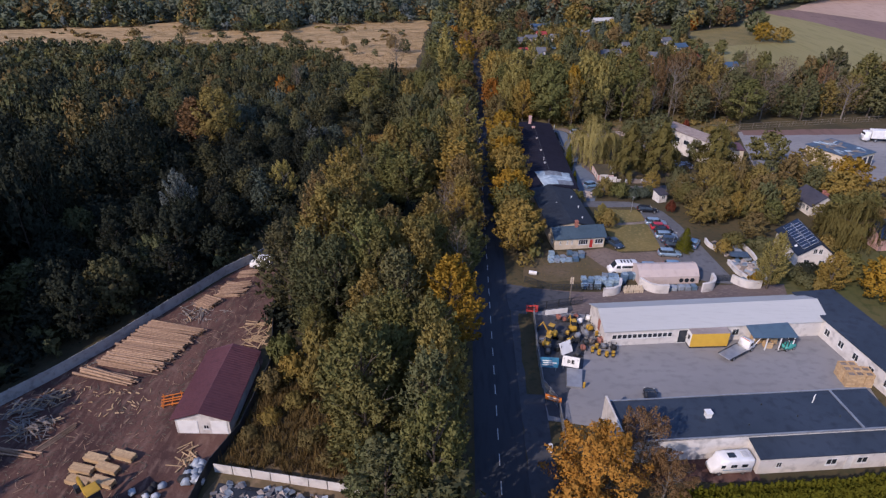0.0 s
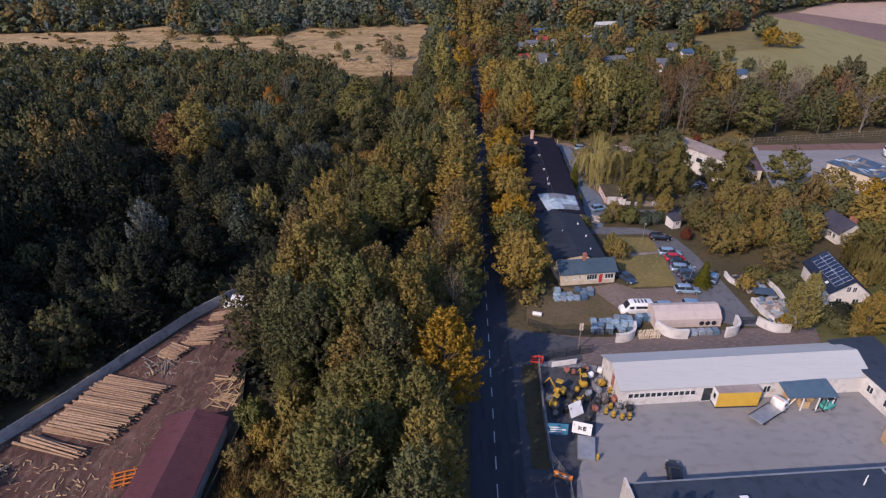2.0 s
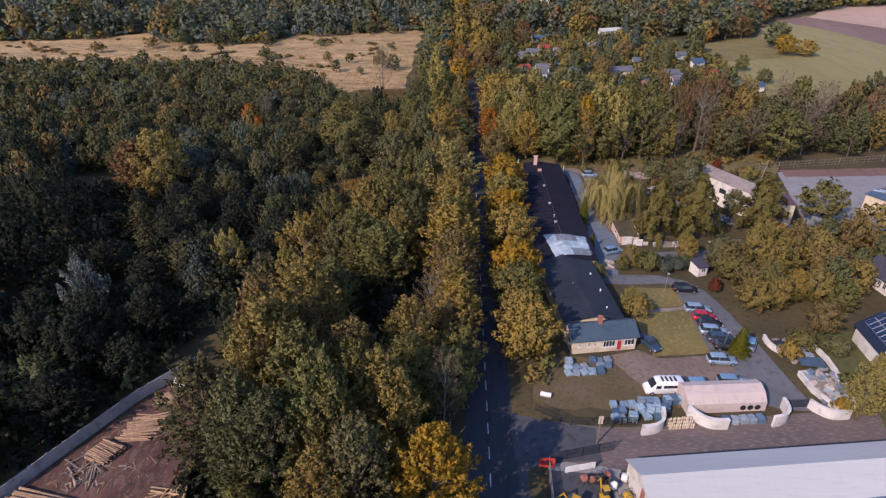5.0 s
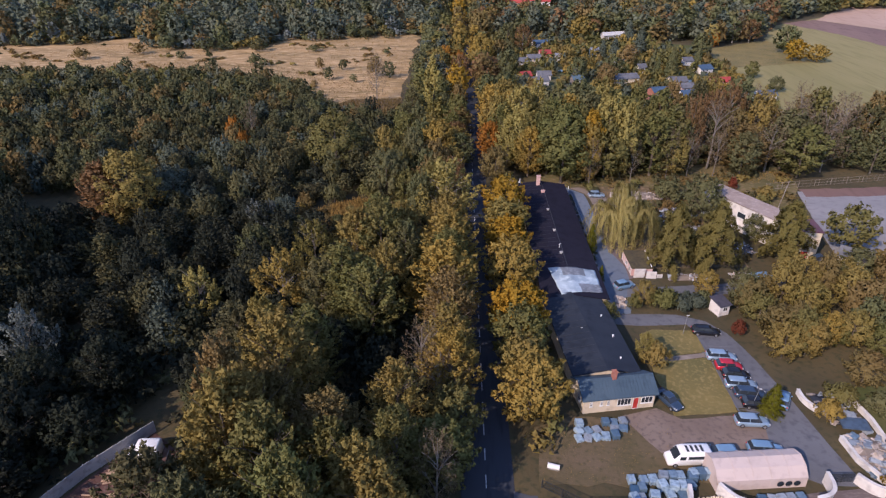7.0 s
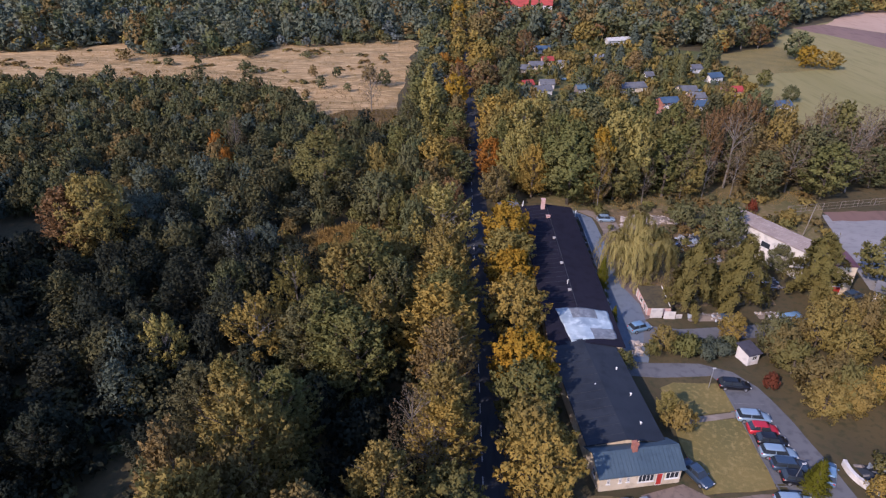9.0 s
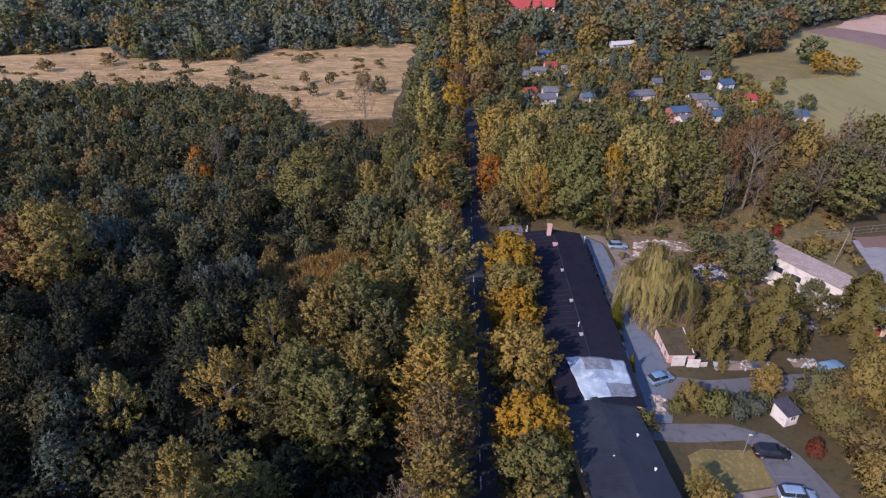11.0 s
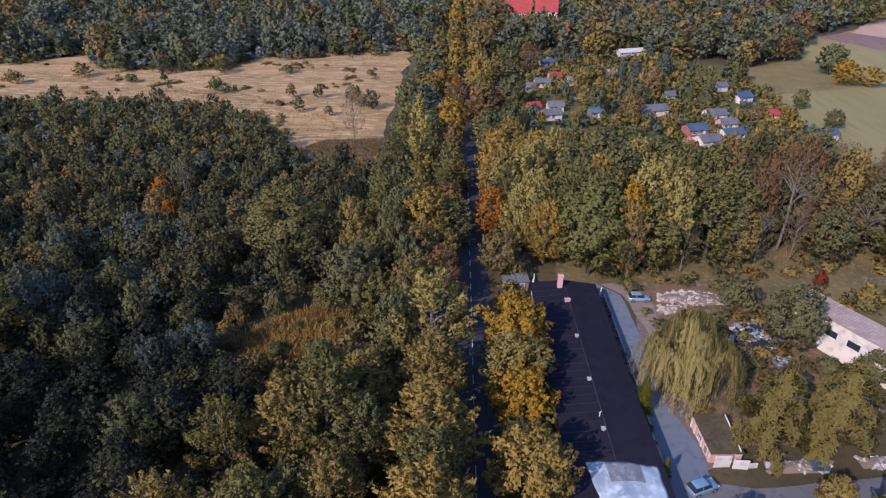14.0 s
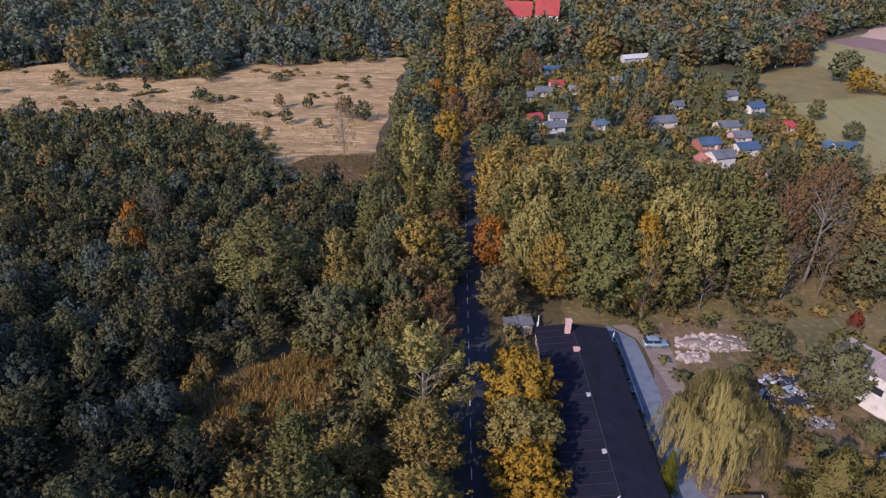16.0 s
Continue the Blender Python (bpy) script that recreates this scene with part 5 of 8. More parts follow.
for x, y, h, r, leaf in ((-33, 175, 4, 2.4, "brown"), (-27, 178, 5, 2.6, "dark"), (-32, 168.5, 3, 2.2, "brown"), (-33.5, 171, 3, 2.0, "gold"), (-19, 181, 5, 2.8, "green"), (-25.5, 160.5, 5, 2.8, "brown"), (-20, 160.5, 4.0, 2.4, "brown"), (-32, 162, 4, 2.6, "green"), (-27.5, 161.8, 3.6, 2.2, "olive"), (-22.5, 161.6, 3.4, 2.2, "brown"), (-17.8, 162.6, 3.8, 2.2, "olive"), (-27.5, 172.5, 1.6, 1.4, "brown"), (-24.0, 166.5, 2.6, 1.8, "robinia"), (-19.5, 168.0, 1.8, 1.5, "green"), (-22.5, 173.5, 1.4, 1.3, "robinia"), (-16.8, 174.0, 2.2, 1.6, "olive")):
    plant("bush", leaf, x, y, h, r, "at the small grassy opening", "bushes at the opening")
# large single trees of the wood
plant("tall", "green", -29.0, 194.0, 17.5, 7.4, "in the wood")
plant("round", "blue", -61.5, 171.0, 11.0, 4.8, "in the wood")
plant("round", "blue", -54.0, 168.0, 8.5, 4.0, "in the wood")
plant("airy", "silver", -55.5, 111.0, 15.0, 3.4, "at the timber-yard wall")
plant("tall", "olive", -66.0, 162.0, 18.0, 6.0, "in the wood")
plant("poplar", "mauve", -73.0, 163.0, 15.0, 4.5, "in the wood")
plant("airy", "twig", -27.6, 268.0, 17.0, 3.8, "at the edge of the grassland")
plant("bush", "orange", -63.3, 219.0, 8.2, 2.8, "in the wood")
plant("bush", "orange", -57.6, 208.4, 7.4, 2.3, "in the wood")
plant("airy", "twig", -58.0, 218.0, 13.0, 2.6, "in the wood")
# trees behind the wall: their shade is painted in with the deep leaves
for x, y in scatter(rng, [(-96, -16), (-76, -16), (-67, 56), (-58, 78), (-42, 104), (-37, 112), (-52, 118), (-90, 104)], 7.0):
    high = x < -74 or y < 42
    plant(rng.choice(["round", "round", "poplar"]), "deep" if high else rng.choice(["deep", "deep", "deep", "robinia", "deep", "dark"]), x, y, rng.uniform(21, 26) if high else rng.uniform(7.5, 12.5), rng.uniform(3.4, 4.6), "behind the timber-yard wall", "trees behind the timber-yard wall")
# wood on the bank behind the barrack and the rough lot
BANK = [(14, 194), (24, 192), (58, 197), (90, 200), (132, 208), (176, 214), (176, 232), (132, 230), (60, 228), (14, 226)]
for x, y in scatter(rng, BANK, 7.2):
    grey = x > 56 and rng.random() < (0.8 if 74 < x < 104 else 0.45)
    leaf = rng.choice(["twig", "twig", "mauve", "robinia"]) if grey else rng.choice(["olive", "green", "green", "dark", "robinia", "brown", "olive"] if x > 50 else ["olive", "pale", "green", "green", "green", "dark", "gold"])
    plant("airy" if grey else rng.choice(["tall", "tall", "poplar"]), leaf, x, y, rng.uniform(11, 20.5), rng.uniform(3.4, 6.4), "in the wood on the bank", "trees on the bank")
plant("tall", "green", 28.6, 193.6, 19.0, 6.8, "in the wood on the bank")
for x, y, h in ((35.4, 191.4, 13.5), (56.6, 197.6, 14.0), (62.5, 199.0, 12.5), (47.0, 195.8, 12.0), (70.0, 200.5, 13.0)):
    plant("airy", "twig", x, y, h, 2.4, "at the foot of the bank", "bare trees on the bank")
plant("poplar", "yellow", 35.6, 195.5, 18.6, 3.4, "in the wood on the bank")
# orchard-like trees between the car park and the houses
for x, y in scatter(rng, [(51.8, 121), (58, 120.5), (63, 122), (72, 123), (78, 136), (90, 140), (84, 152), (66, 143.5), (58, 141.5), (51.5, 139), (51.2, 128)], 5.4):
    plant("round", rng.choice(["brown", "olive", "brown", "olive", "brown", "dark", "green"]), x, y, rng.uniform(4.2, 9.6), rng.uniform(2.2, 3.7), "between the car park and the houses", "garden trees")
for kind, leaf, x, y, h, r in (("round", "olive", 53.4, 123.6, 6.5, 2.9), ("round", "brown", 54.6, 127.5, 7.0, 3.6), ("round", "green", 53.6, 133.0, 6.0, 3.2), ("round", "gold", 62.0, 127.0, 6.4, 1.8), ("bush", "green", 59.5, 102.5, 3.0, 2.6), ("bush", "dark", 63.5, 101.5, 2.6, 2.4), ("bush", "green", 70.5, 101.8, 2.8, 2.6),
                              ("bush", "dark", 64.5, 98.5, 2.4, 2.2), ("bush", "deep", 66.8, 102.4, 2.6, 2.2), ("bush", "dark", 70.6, 103.0, 2.4, 2.0), ("bush", "green", 73.8, 100.6, 3.0, 2.4), ("bush", "dark", 62.0, 112.0, 3.0, 2.4), ("bush", "green", 76.6, 106.0, 3.2, 2.6), ("bush", "olive", 75.0, 112.6, 3.4, 2.6), ("round", "brown", 62.4, 117.5, 6.0, 2.8), ("bush", "olive", 66.5, 97.5, 2.2, 2.2), ("airy", "gold", 79.0, 90.0, 8.0, 3.4),
                              ("round", "gold", 84.0, 91.0, 8.0, 4.0), ("round", "green", 88.0, 106.0, 7.0, 3.6), ("bush", "green", 57.0, 113.5, 3.0, 2.4)):
    plant(kind, leaf, x, y, h, r, "in the gardens by the houses", "garden trees")
for x, y in scatter(rng, [(78, 118), (100, 112), (104, 130), (88, 134)], 6.0):
    plant("round", rng.choice(["brown", "olive", "green"]), x, y, rng.uniform(5, 7.5), rng.uniform(3.0, 4.0), "between the houses", "garden trees")

# ---- woods too many to count ----
rng = random.Random(5)
LEAVES = ["deep", "olive", "green", "dark", "brown", "gold", "orange", "mauve", "blue", "silver", "far", "twig", "yellow", "straw", "robinia"]
trees = []
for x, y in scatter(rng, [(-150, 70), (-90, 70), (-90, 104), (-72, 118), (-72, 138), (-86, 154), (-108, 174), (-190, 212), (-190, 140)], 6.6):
    # below y 138 nearly all oaks get deep leaves, shade given as colour
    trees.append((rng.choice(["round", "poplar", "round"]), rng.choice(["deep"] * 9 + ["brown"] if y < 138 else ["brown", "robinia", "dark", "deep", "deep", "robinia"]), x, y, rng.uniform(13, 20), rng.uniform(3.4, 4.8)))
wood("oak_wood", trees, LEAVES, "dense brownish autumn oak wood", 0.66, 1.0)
trees = []
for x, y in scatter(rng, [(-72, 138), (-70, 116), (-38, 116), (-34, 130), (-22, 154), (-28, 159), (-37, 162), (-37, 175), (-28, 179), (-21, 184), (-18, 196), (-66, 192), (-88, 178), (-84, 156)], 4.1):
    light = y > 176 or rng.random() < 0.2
    # shade of the taller oaks is coloured into most thicket leaves
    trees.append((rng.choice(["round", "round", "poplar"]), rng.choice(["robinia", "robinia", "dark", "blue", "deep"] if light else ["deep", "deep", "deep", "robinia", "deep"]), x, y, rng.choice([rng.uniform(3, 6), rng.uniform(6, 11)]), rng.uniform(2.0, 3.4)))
wood("willow_thicket", trees, LEAVES, "blue-green willow thicket, leaves darkened for shade", 0.8, 0.9)
trees = []
for x, y in scatter(rng, [(-230, 236), (-190, 214), (-108, 176), (-88, 180), (-66, 190), (-18, 196), (-16, 240), (-36, 243), (-52, 268), (-66, 284), (-96, 292), (-156, 290), (-260, 272)], 3.55):
    old = rng.random() < 0.07
    trees.append(("round", rng.choice(["robinia", "robinia", "robinia", "dark", "robinia", "far", "brown", "green"] if y > 245 else ["robinia", "robinia", "robinia", "dark", "robinia", "brown", "blue", "deep"]), x, y,
                  rng.uniform(8, 10.5) if old else rng.uniform(4.6, 7.4), rng.uniform(2.8, 3.8) if old else rng.uniform(1.6, 2.5)))
wood("young_plantation", trees, LEAVES, "dense dark green young plantation", 0.82, 0.84)
FAR = [(-330, 336), (-195, 362), (-168, 386), (-150, 360), (-115, 357), (-95, 366), (-94, 384), (-84, 388), (-73, 384), (-58, 394), (-29, 408), (-8, 410), (-4, 590), (-420, 590)]
back_trees, trees = [], []
# most far trees use the haze-tinted leaf colour
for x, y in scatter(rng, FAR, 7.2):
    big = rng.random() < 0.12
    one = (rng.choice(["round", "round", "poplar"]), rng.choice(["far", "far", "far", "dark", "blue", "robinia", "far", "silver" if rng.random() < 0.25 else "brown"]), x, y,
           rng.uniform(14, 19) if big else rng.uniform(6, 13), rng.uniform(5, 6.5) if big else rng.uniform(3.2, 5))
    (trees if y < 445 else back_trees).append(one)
wood("far_wood", trees, LEAVES, "far wood beyond the grassland, leaves blued for haze", 0.7, 1.05)
wood("farther_wood", back_trees, LEAVES, "distant dark wood, leaves blued for haze", 0.45, 1.15)
trees = []
for y in range(240, 640, 8):
    for x in (-12, -6.2, 1.6, 10.8, 18.0):
        if x < -2 and y < 252:
            continue
        if x > 15 and (y % 3 or y < 392) or x > -2 and y < 264 or x > -2 and y < 392 and y % 16:
            continue
        leaf = rng.choice(["olive", "gold", "brown", "green", "mauve", "brown", "olive", "dark"]) if x > 5 else rng.choice(["green", "dark", "dark", "blue"] if x < -2 else ["gold", "gold", "olive", "yellow", "brown"])
        trees.append((rng.choice(["round", "round", "poplar"]), leaf, x + rng.uniform(-1.4, 0.8 if x < 5 else 1.6), y + rng.uniform(-2.6, 2.6), rng.uniform(7.5, 14), rng.uniform(3.6, 5.2)))
wood("avenue_trees", trees, LEAVES, "avenue of autumn trees lining the road", 0.75, 1.0)
HILL = [(16, 406), (92, 404), (104, 393), (130, 398), (134, 381), (167, 402), (202, 467), (235, 493), (292, 540), (430, 590), (430, 620), (14, 620)]
back_trees, trees = [], []
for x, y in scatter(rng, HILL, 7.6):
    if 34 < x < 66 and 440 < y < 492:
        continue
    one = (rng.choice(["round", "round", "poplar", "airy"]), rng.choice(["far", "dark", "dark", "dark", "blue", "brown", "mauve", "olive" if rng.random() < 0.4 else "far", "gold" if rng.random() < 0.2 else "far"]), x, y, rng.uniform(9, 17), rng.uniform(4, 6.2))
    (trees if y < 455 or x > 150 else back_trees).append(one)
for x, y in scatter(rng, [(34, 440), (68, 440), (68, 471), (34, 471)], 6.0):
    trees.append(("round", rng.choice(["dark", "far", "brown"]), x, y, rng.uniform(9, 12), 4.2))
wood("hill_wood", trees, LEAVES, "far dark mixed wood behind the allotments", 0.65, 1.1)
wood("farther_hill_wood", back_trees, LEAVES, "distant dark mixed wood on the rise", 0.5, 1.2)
trees = []
for x, y in scatter(rng, [(14, 228), (64, 231), (128, 234), (128, 246), (60, 250), (14, 262)], 4.6):
    trees.append((rng.choice(["round", "bush", "airy"]), rng.choice(["twig", "brown", "olive", "mauve"]), x, y, rng.uniform(4, 8), rng.uniform(2.4, 3.4)))
def before_house(x, y):
    return any(hx - 1.5 < x < hx + w + 1.5 and hy - 4 < y < hy + d + 1 for _, hx, hy, w, d, *_ in HOUSES)


for x, y in scatter(rng, [(18, 262), (60, 252), (116, 248), (116, 290), (124, 338), (122, 350), (104, 390), (18, 404)], 4.1, 0.72):
    if not before_house(x, y):
        trees.append((rng.choice(["round", "bush", "bush", "round"]), rng.choice(["green", "dark", "green", "olive", "brown", "blue", "gold", "green"]), x, y, rng.uniform(1.2, 5.5), rng.uniform(1.2, 2.6)))
wood("allotment_shrubs", trees, LEAVES, "fruit trees and shrubs of the allotment gardens", 0.75, 0.95)
for kind, leaf, x, y, h, r in (
        ("airy", "mauve", 33.3, 362, 13, 5), ("round", "gold", 68.4, 399, 12, 7), ("cone", "blue", 55.8, 384, 8, 2.6), ("cone", "blue", 71.2, 353, 9, 2.6), ("cone", "blue", 76.2, 351, 9, 4),
        ("cone", "blue", 89.5, 357, 13, 4.6), ("cone", "blue", 92.9, 393, 11, 4), ("round", "dark", 66.5, 308, 9, 4.5), ("round", "brown", 76, 325, 9, 4.5)):
    plant(kind, leaf, x, y, h, r, "among the allotment gardens", "allotment trees")
for kind, leaf, x, y, h, r in (
        ("cone", "dark", 91.5, 312, 13, 3.4),
        ("round", "dark", 50.6, 302, 10, 4), ("cone", "dark", 113, 341, 10, 2.6), ("cone", "dark", 86.4, 314, 8, 2.2), ("round", "green", 126.4, 314, 7, 2.8), ("round", "dark", 127, 292, 6, 3.2),
        ("round", "brown", 102, 292, 7, 3.6), ("round", "gold", 111.6, 291, 7, 2.8), ("round", "green", 97, 330, 9, 4), ("round", "brown", 82, 344, 8, 4), ("round", "olive", 52, 340, 8, 4),
        ("round", "brown", 61, 296, 9, 4.2), ("round", "olive", 57, 320, 7, 3.2), ("round", "dark", 24, 340, 9, 4), ("cone", "dark", 100, 345, 9, 2.6), ("round", "dark", 118, 352, 12, 5)):
    plant(kind, leaf, x, y, h, r, "among the allotment gardens", "allotment trees")
for kind, leaf, x, y, h, r in (("round", "dark", 166.5, 371, 13, 6), ("round", "yellow", 162.2, 352, 10, 5), ("round", "gold", 171.9, 350, 8, 5), ("airy", "twig", 150, 396, 15, 7), ("airy", "mauve", 160, 399, 12, 6), ("bush", "orange", 136, 384, 7, 3)):
    plant(kind, leaf, x, y, h, r, "at the edge of the meadow", "meadow trees")
trees = []
for x, y, h, r in ((-169, 328, 6, 5.5), (-149, 341, 6, 4.5), (-126, 334, 4, 3.5), (-88, 323, 6, 4.5), (-84, 321, 4, 3), (-69, 355, 4, 5), (-58, 316, 6, 2.6), (-51, 298, 6, 2.6), (-40, 294, 4, 2),
                   (-33, 305, 9, 5), (-27, 303, 8, 4), (-36, 393, 6, 4.5), (-49, 392, 7, 5), (-48, 316, 5, 2.4), (-114, 336, 4, 2), (-64, 386, 6, 4), (-56, 392, 9, 4), (-96, 352, 7, 5), (-120, 350, 7, 6), (-140, 352, 8, 6)):
    trees.append((rng.choice(["bush", "round"]), rng.choice(["robinia", "dark", "brown", "robinia"]), x, y, h * 0.85, r * 0.8))
for k in range(30):
    cx, cy = rng.uniform(-230, -28), rng.uniform(290, 372)
    for q in range(rng.randrange(2, 8)):
        x, y = cx + rng.gauss(0, 5.5), cy + rng.gauss(0, 2.2)
        if inside(x, y, GRASS):
            trees.append(("bush", rng.choice(["robinia", "brown", "olive", "straw", "straw"]), x, y, rng.uniform(0.5, 1.5), rng.uniform(0.6, 1.9)))
for x, y in scatter(rng, [(-280, 286), (-160, 306), (-118, 315), (-96, 314), (-76, 301), (-54, 297), (-45, 268), (-40, 262), (-52, 272), (-60, 288), (-96, 303), (-160, 296), (-280, 276)], 4.6):
    trees.append(("bush", rng.choice(["dark", "green", "olive", "brown"]), x, y - 6, rng.uniform(0.8, 2.6), rng.uniform(1.2, 2.2)))
wood("grassland_bushes", trees, LEAVES, "scattered bushes in the dry grassland", 0.8, 0.7)
trees = []
# deep leaves stand in for shade under the grove and behind the wall
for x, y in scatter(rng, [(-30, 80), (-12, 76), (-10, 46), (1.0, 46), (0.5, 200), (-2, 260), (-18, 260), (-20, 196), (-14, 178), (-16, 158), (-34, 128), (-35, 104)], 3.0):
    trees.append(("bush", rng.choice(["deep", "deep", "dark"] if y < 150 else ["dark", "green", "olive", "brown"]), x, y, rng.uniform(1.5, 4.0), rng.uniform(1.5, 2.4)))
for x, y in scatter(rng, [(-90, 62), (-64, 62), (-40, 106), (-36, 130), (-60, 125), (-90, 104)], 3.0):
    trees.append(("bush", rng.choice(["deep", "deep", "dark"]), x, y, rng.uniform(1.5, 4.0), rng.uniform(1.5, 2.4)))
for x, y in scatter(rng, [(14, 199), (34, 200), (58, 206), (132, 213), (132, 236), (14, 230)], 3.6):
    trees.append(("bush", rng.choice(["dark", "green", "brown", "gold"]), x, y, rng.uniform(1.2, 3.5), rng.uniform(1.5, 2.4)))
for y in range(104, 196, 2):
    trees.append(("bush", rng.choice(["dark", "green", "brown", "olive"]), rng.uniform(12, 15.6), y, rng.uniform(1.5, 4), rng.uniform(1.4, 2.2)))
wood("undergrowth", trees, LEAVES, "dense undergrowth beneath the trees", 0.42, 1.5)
for k in range(len(FAR) - 3):
    (ax, ay), (bx, by) = FAR[k], FAR[k + 1]
    for q in range(int(math.dist((ax, ay), (bx, by)) / 3.2)):
        f = q * 3.2 / math.dist((ax, ay), (bx, by))
        trees = trees if k or q else []
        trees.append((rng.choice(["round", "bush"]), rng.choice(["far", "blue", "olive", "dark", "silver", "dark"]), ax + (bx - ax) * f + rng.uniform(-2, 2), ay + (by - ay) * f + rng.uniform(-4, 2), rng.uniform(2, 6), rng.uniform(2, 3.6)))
wood("wood_edge", trees, LEAVES, "shrubby edge of the far wood", 0.7, 1.0)
trees = []
for x, y in scatter(rng, [(36.5, 151), (60, 153), (60, 172), (56, 192), (90, 196), (90, 204), (30, 199), (30, 192), (36, 187)], 3.4, 0.6):
    if not (38 < x < 54 and 180 < y < 189):
        trees.append(("bush", rng.choice(["olive", "robinia", "brown", "green", "robinia", "straw"]), x, y, rng.uniform(0.6, 2.2), rng.uniform(0.8, 2.2)))
for x, y in scatter(rng, [(62, 178), (72, 164), (78, 160), (87, 190), (66, 190)], 4.0, 0.7):
    trees.append(("bush", rng.choice(["olive", "robinia", "green", "brown", "gold"]), x, y, rng.uniform(1.0, 2.8), rng.uniform(1.0, 2.4)))
wood("scrub", trees, LEAVES, "low scrub on rough ground", 0.8, 1.0)


# ---- vehicles ----
def wheel(parent, x, y, r=0.32, w=0.22):
    bm = bmesh.new()
    rod(bm, (0, -w / 2, 0), (0, w / 2, 0), r, r, 14)
    t = part("wheel", bm, M_BLACK, parent, at=pose(x, y, r))
    bm = bmesh.new()
    rod(bm, (0, -w / 2 - 0.012, 0), (0, w / 2 + 0.012, 0), r * 0.62, r * 0.62, 10)
    part("rim", bm, M_STEEL, t)


def hull(stations):
    """A closed body lofted through stations (x, half width, z low, z high), with rounded shoulders."""
    bm = bmesh.new()
    rings = []
    for x, w, lo, hi in stations:
        c = min(0.12, (hi - lo) * 0.3)
        ring = [(w * 0.93, lo), (w, lo + c), (w, hi - c * 1.6), (w * 0.9, hi - c * 0.35), (w * 0.6, hi), (-w * 0.6, hi), (-w * 0.9, hi - c * 0.35), (-w, hi - c * 1.6), (-w, lo + c), (-w * 0.93, lo)]
        rings.append([bm.verts.new((x, y, z)) for y, z in ring])
    for a, b in zip(rings, rings[1:]):
        for i in range(len(a)):
            j = (i + 1) % len(a)
            bm.faces.new((a[i], a[j], b[j], b[i]))
    bm.faces.new(rings[0][::-1])
    bm.faces.new(rings[-1])
    bmesh.ops.recalc_face_normals(bm, faces=bm.faces[:])
    for f in bm.faces:
        f.smooth = True
    return bm


def car(x, y, turn, material, label, style="hatch", group="parked cars"):
    """A parked car whose nose points along its own +x."""
    t = thing("car", pose(x, y, 0.06, 0, 0, turn), label, "car", group)
    L = {"hatch": 4.0, "estate": 4.55, "sedan": 4.5}[style]
    a, b = -L / 2, L / 2
    part("body", hull([(a, 0.72, 0.34, 0.78), (a + 0.12, 0.82, 0.24, 0.92), (a + 0.7, 0.87, 0.2, 0.95), (0, 0.88, 0.2, 0.93), (b - 1.1, 0.87, 0.2, 0.90), (b - 0.35, 0.82, 0.22, 0.78), (b, 0.66, 0.32, 0.64)]), material, t)
    tail = {"hatch": a + 0.1, "estate": a + 0.1, "sedan": a + 0.95}[style]
    top = {"hatch": (a + 0.55, 0.1), "estate": (a + 0.45, 0.15), "sedan": (-0.9, 0.1)}[style]
    front = b - 1.15
    low, high = 0.90, 1.44
    g = bmesh.new()
    lo = [(tail, -0.80), (front, -0.78), (front, 0.78), (tail, 0.80)]
    hi = [(top[0], -0.60), (top[1] + 0.35, -0.60), (top[1] + 0.35, 0.60), (top[0], 0.60)]
    v = [g.verts.new((p[0], p[1], low)) for p in lo] + [g.verts.new((p[0], p[1], high)) for p in hi]
    for f in ((0, 1, 5, 4), (1, 2, 6, 5), (2, 3, 7, 6), (3, 0, 4, 7), (4, 5, 6, 7), (3, 2, 1, 0)):
        g.faces.new([v[i] for i in f])
    bmesh.ops.bevel(g, geom=g.edges[:], offset=0.05, segments=2, affect="EDGES")
    part("cabin_glass", g, M_GLASS, t)
    part("roof", hull([(top[0] - 0.04, 0.54, high - 0.03, high + 0.02), (top[0] + 0.3, 0.62, high - 0.03, high + 0.05), (top[1] + 0.1, 0.62, high - 0.03, high + 0.05), (top[1] + 0.4, 0.55, high - 0.03, high + 0.01)]), material, t)
    for s in (-1, 1):
        bm = bmesh.new()
        rod(bm, (0.5 * (tail + front) - 0.1, s * 0.80, low), (0.5 * (tail + front) - 0.1, s * 0.62, high), 0.04)
        part("pillar", bm, material, t)
        part("headlight", boxed(b - 0.20, b - 0.03, s * 0.62 - 0.15, s * 0.62 + 0.15, 0.56, 0.68, 0.02), M_LAMPGLASS, t)
        part("tail_light", boxed(a - 0.01, a + 0.1, s * 0.62 - 0.12, s * 0.62 + 0.12, 0.66, 0.84, 0.02), M_RED, t)
        part("mirror", boxed(front - 0.25, front - 0.1, s * 0.95 - 0.08, s * 0.95 + 0.08, 0.92, 1.04, 0.02), material, t)
        for wx in (a + 0.78, b - 0.82):
            wheel(t, wx, s * 0.80)
    return t


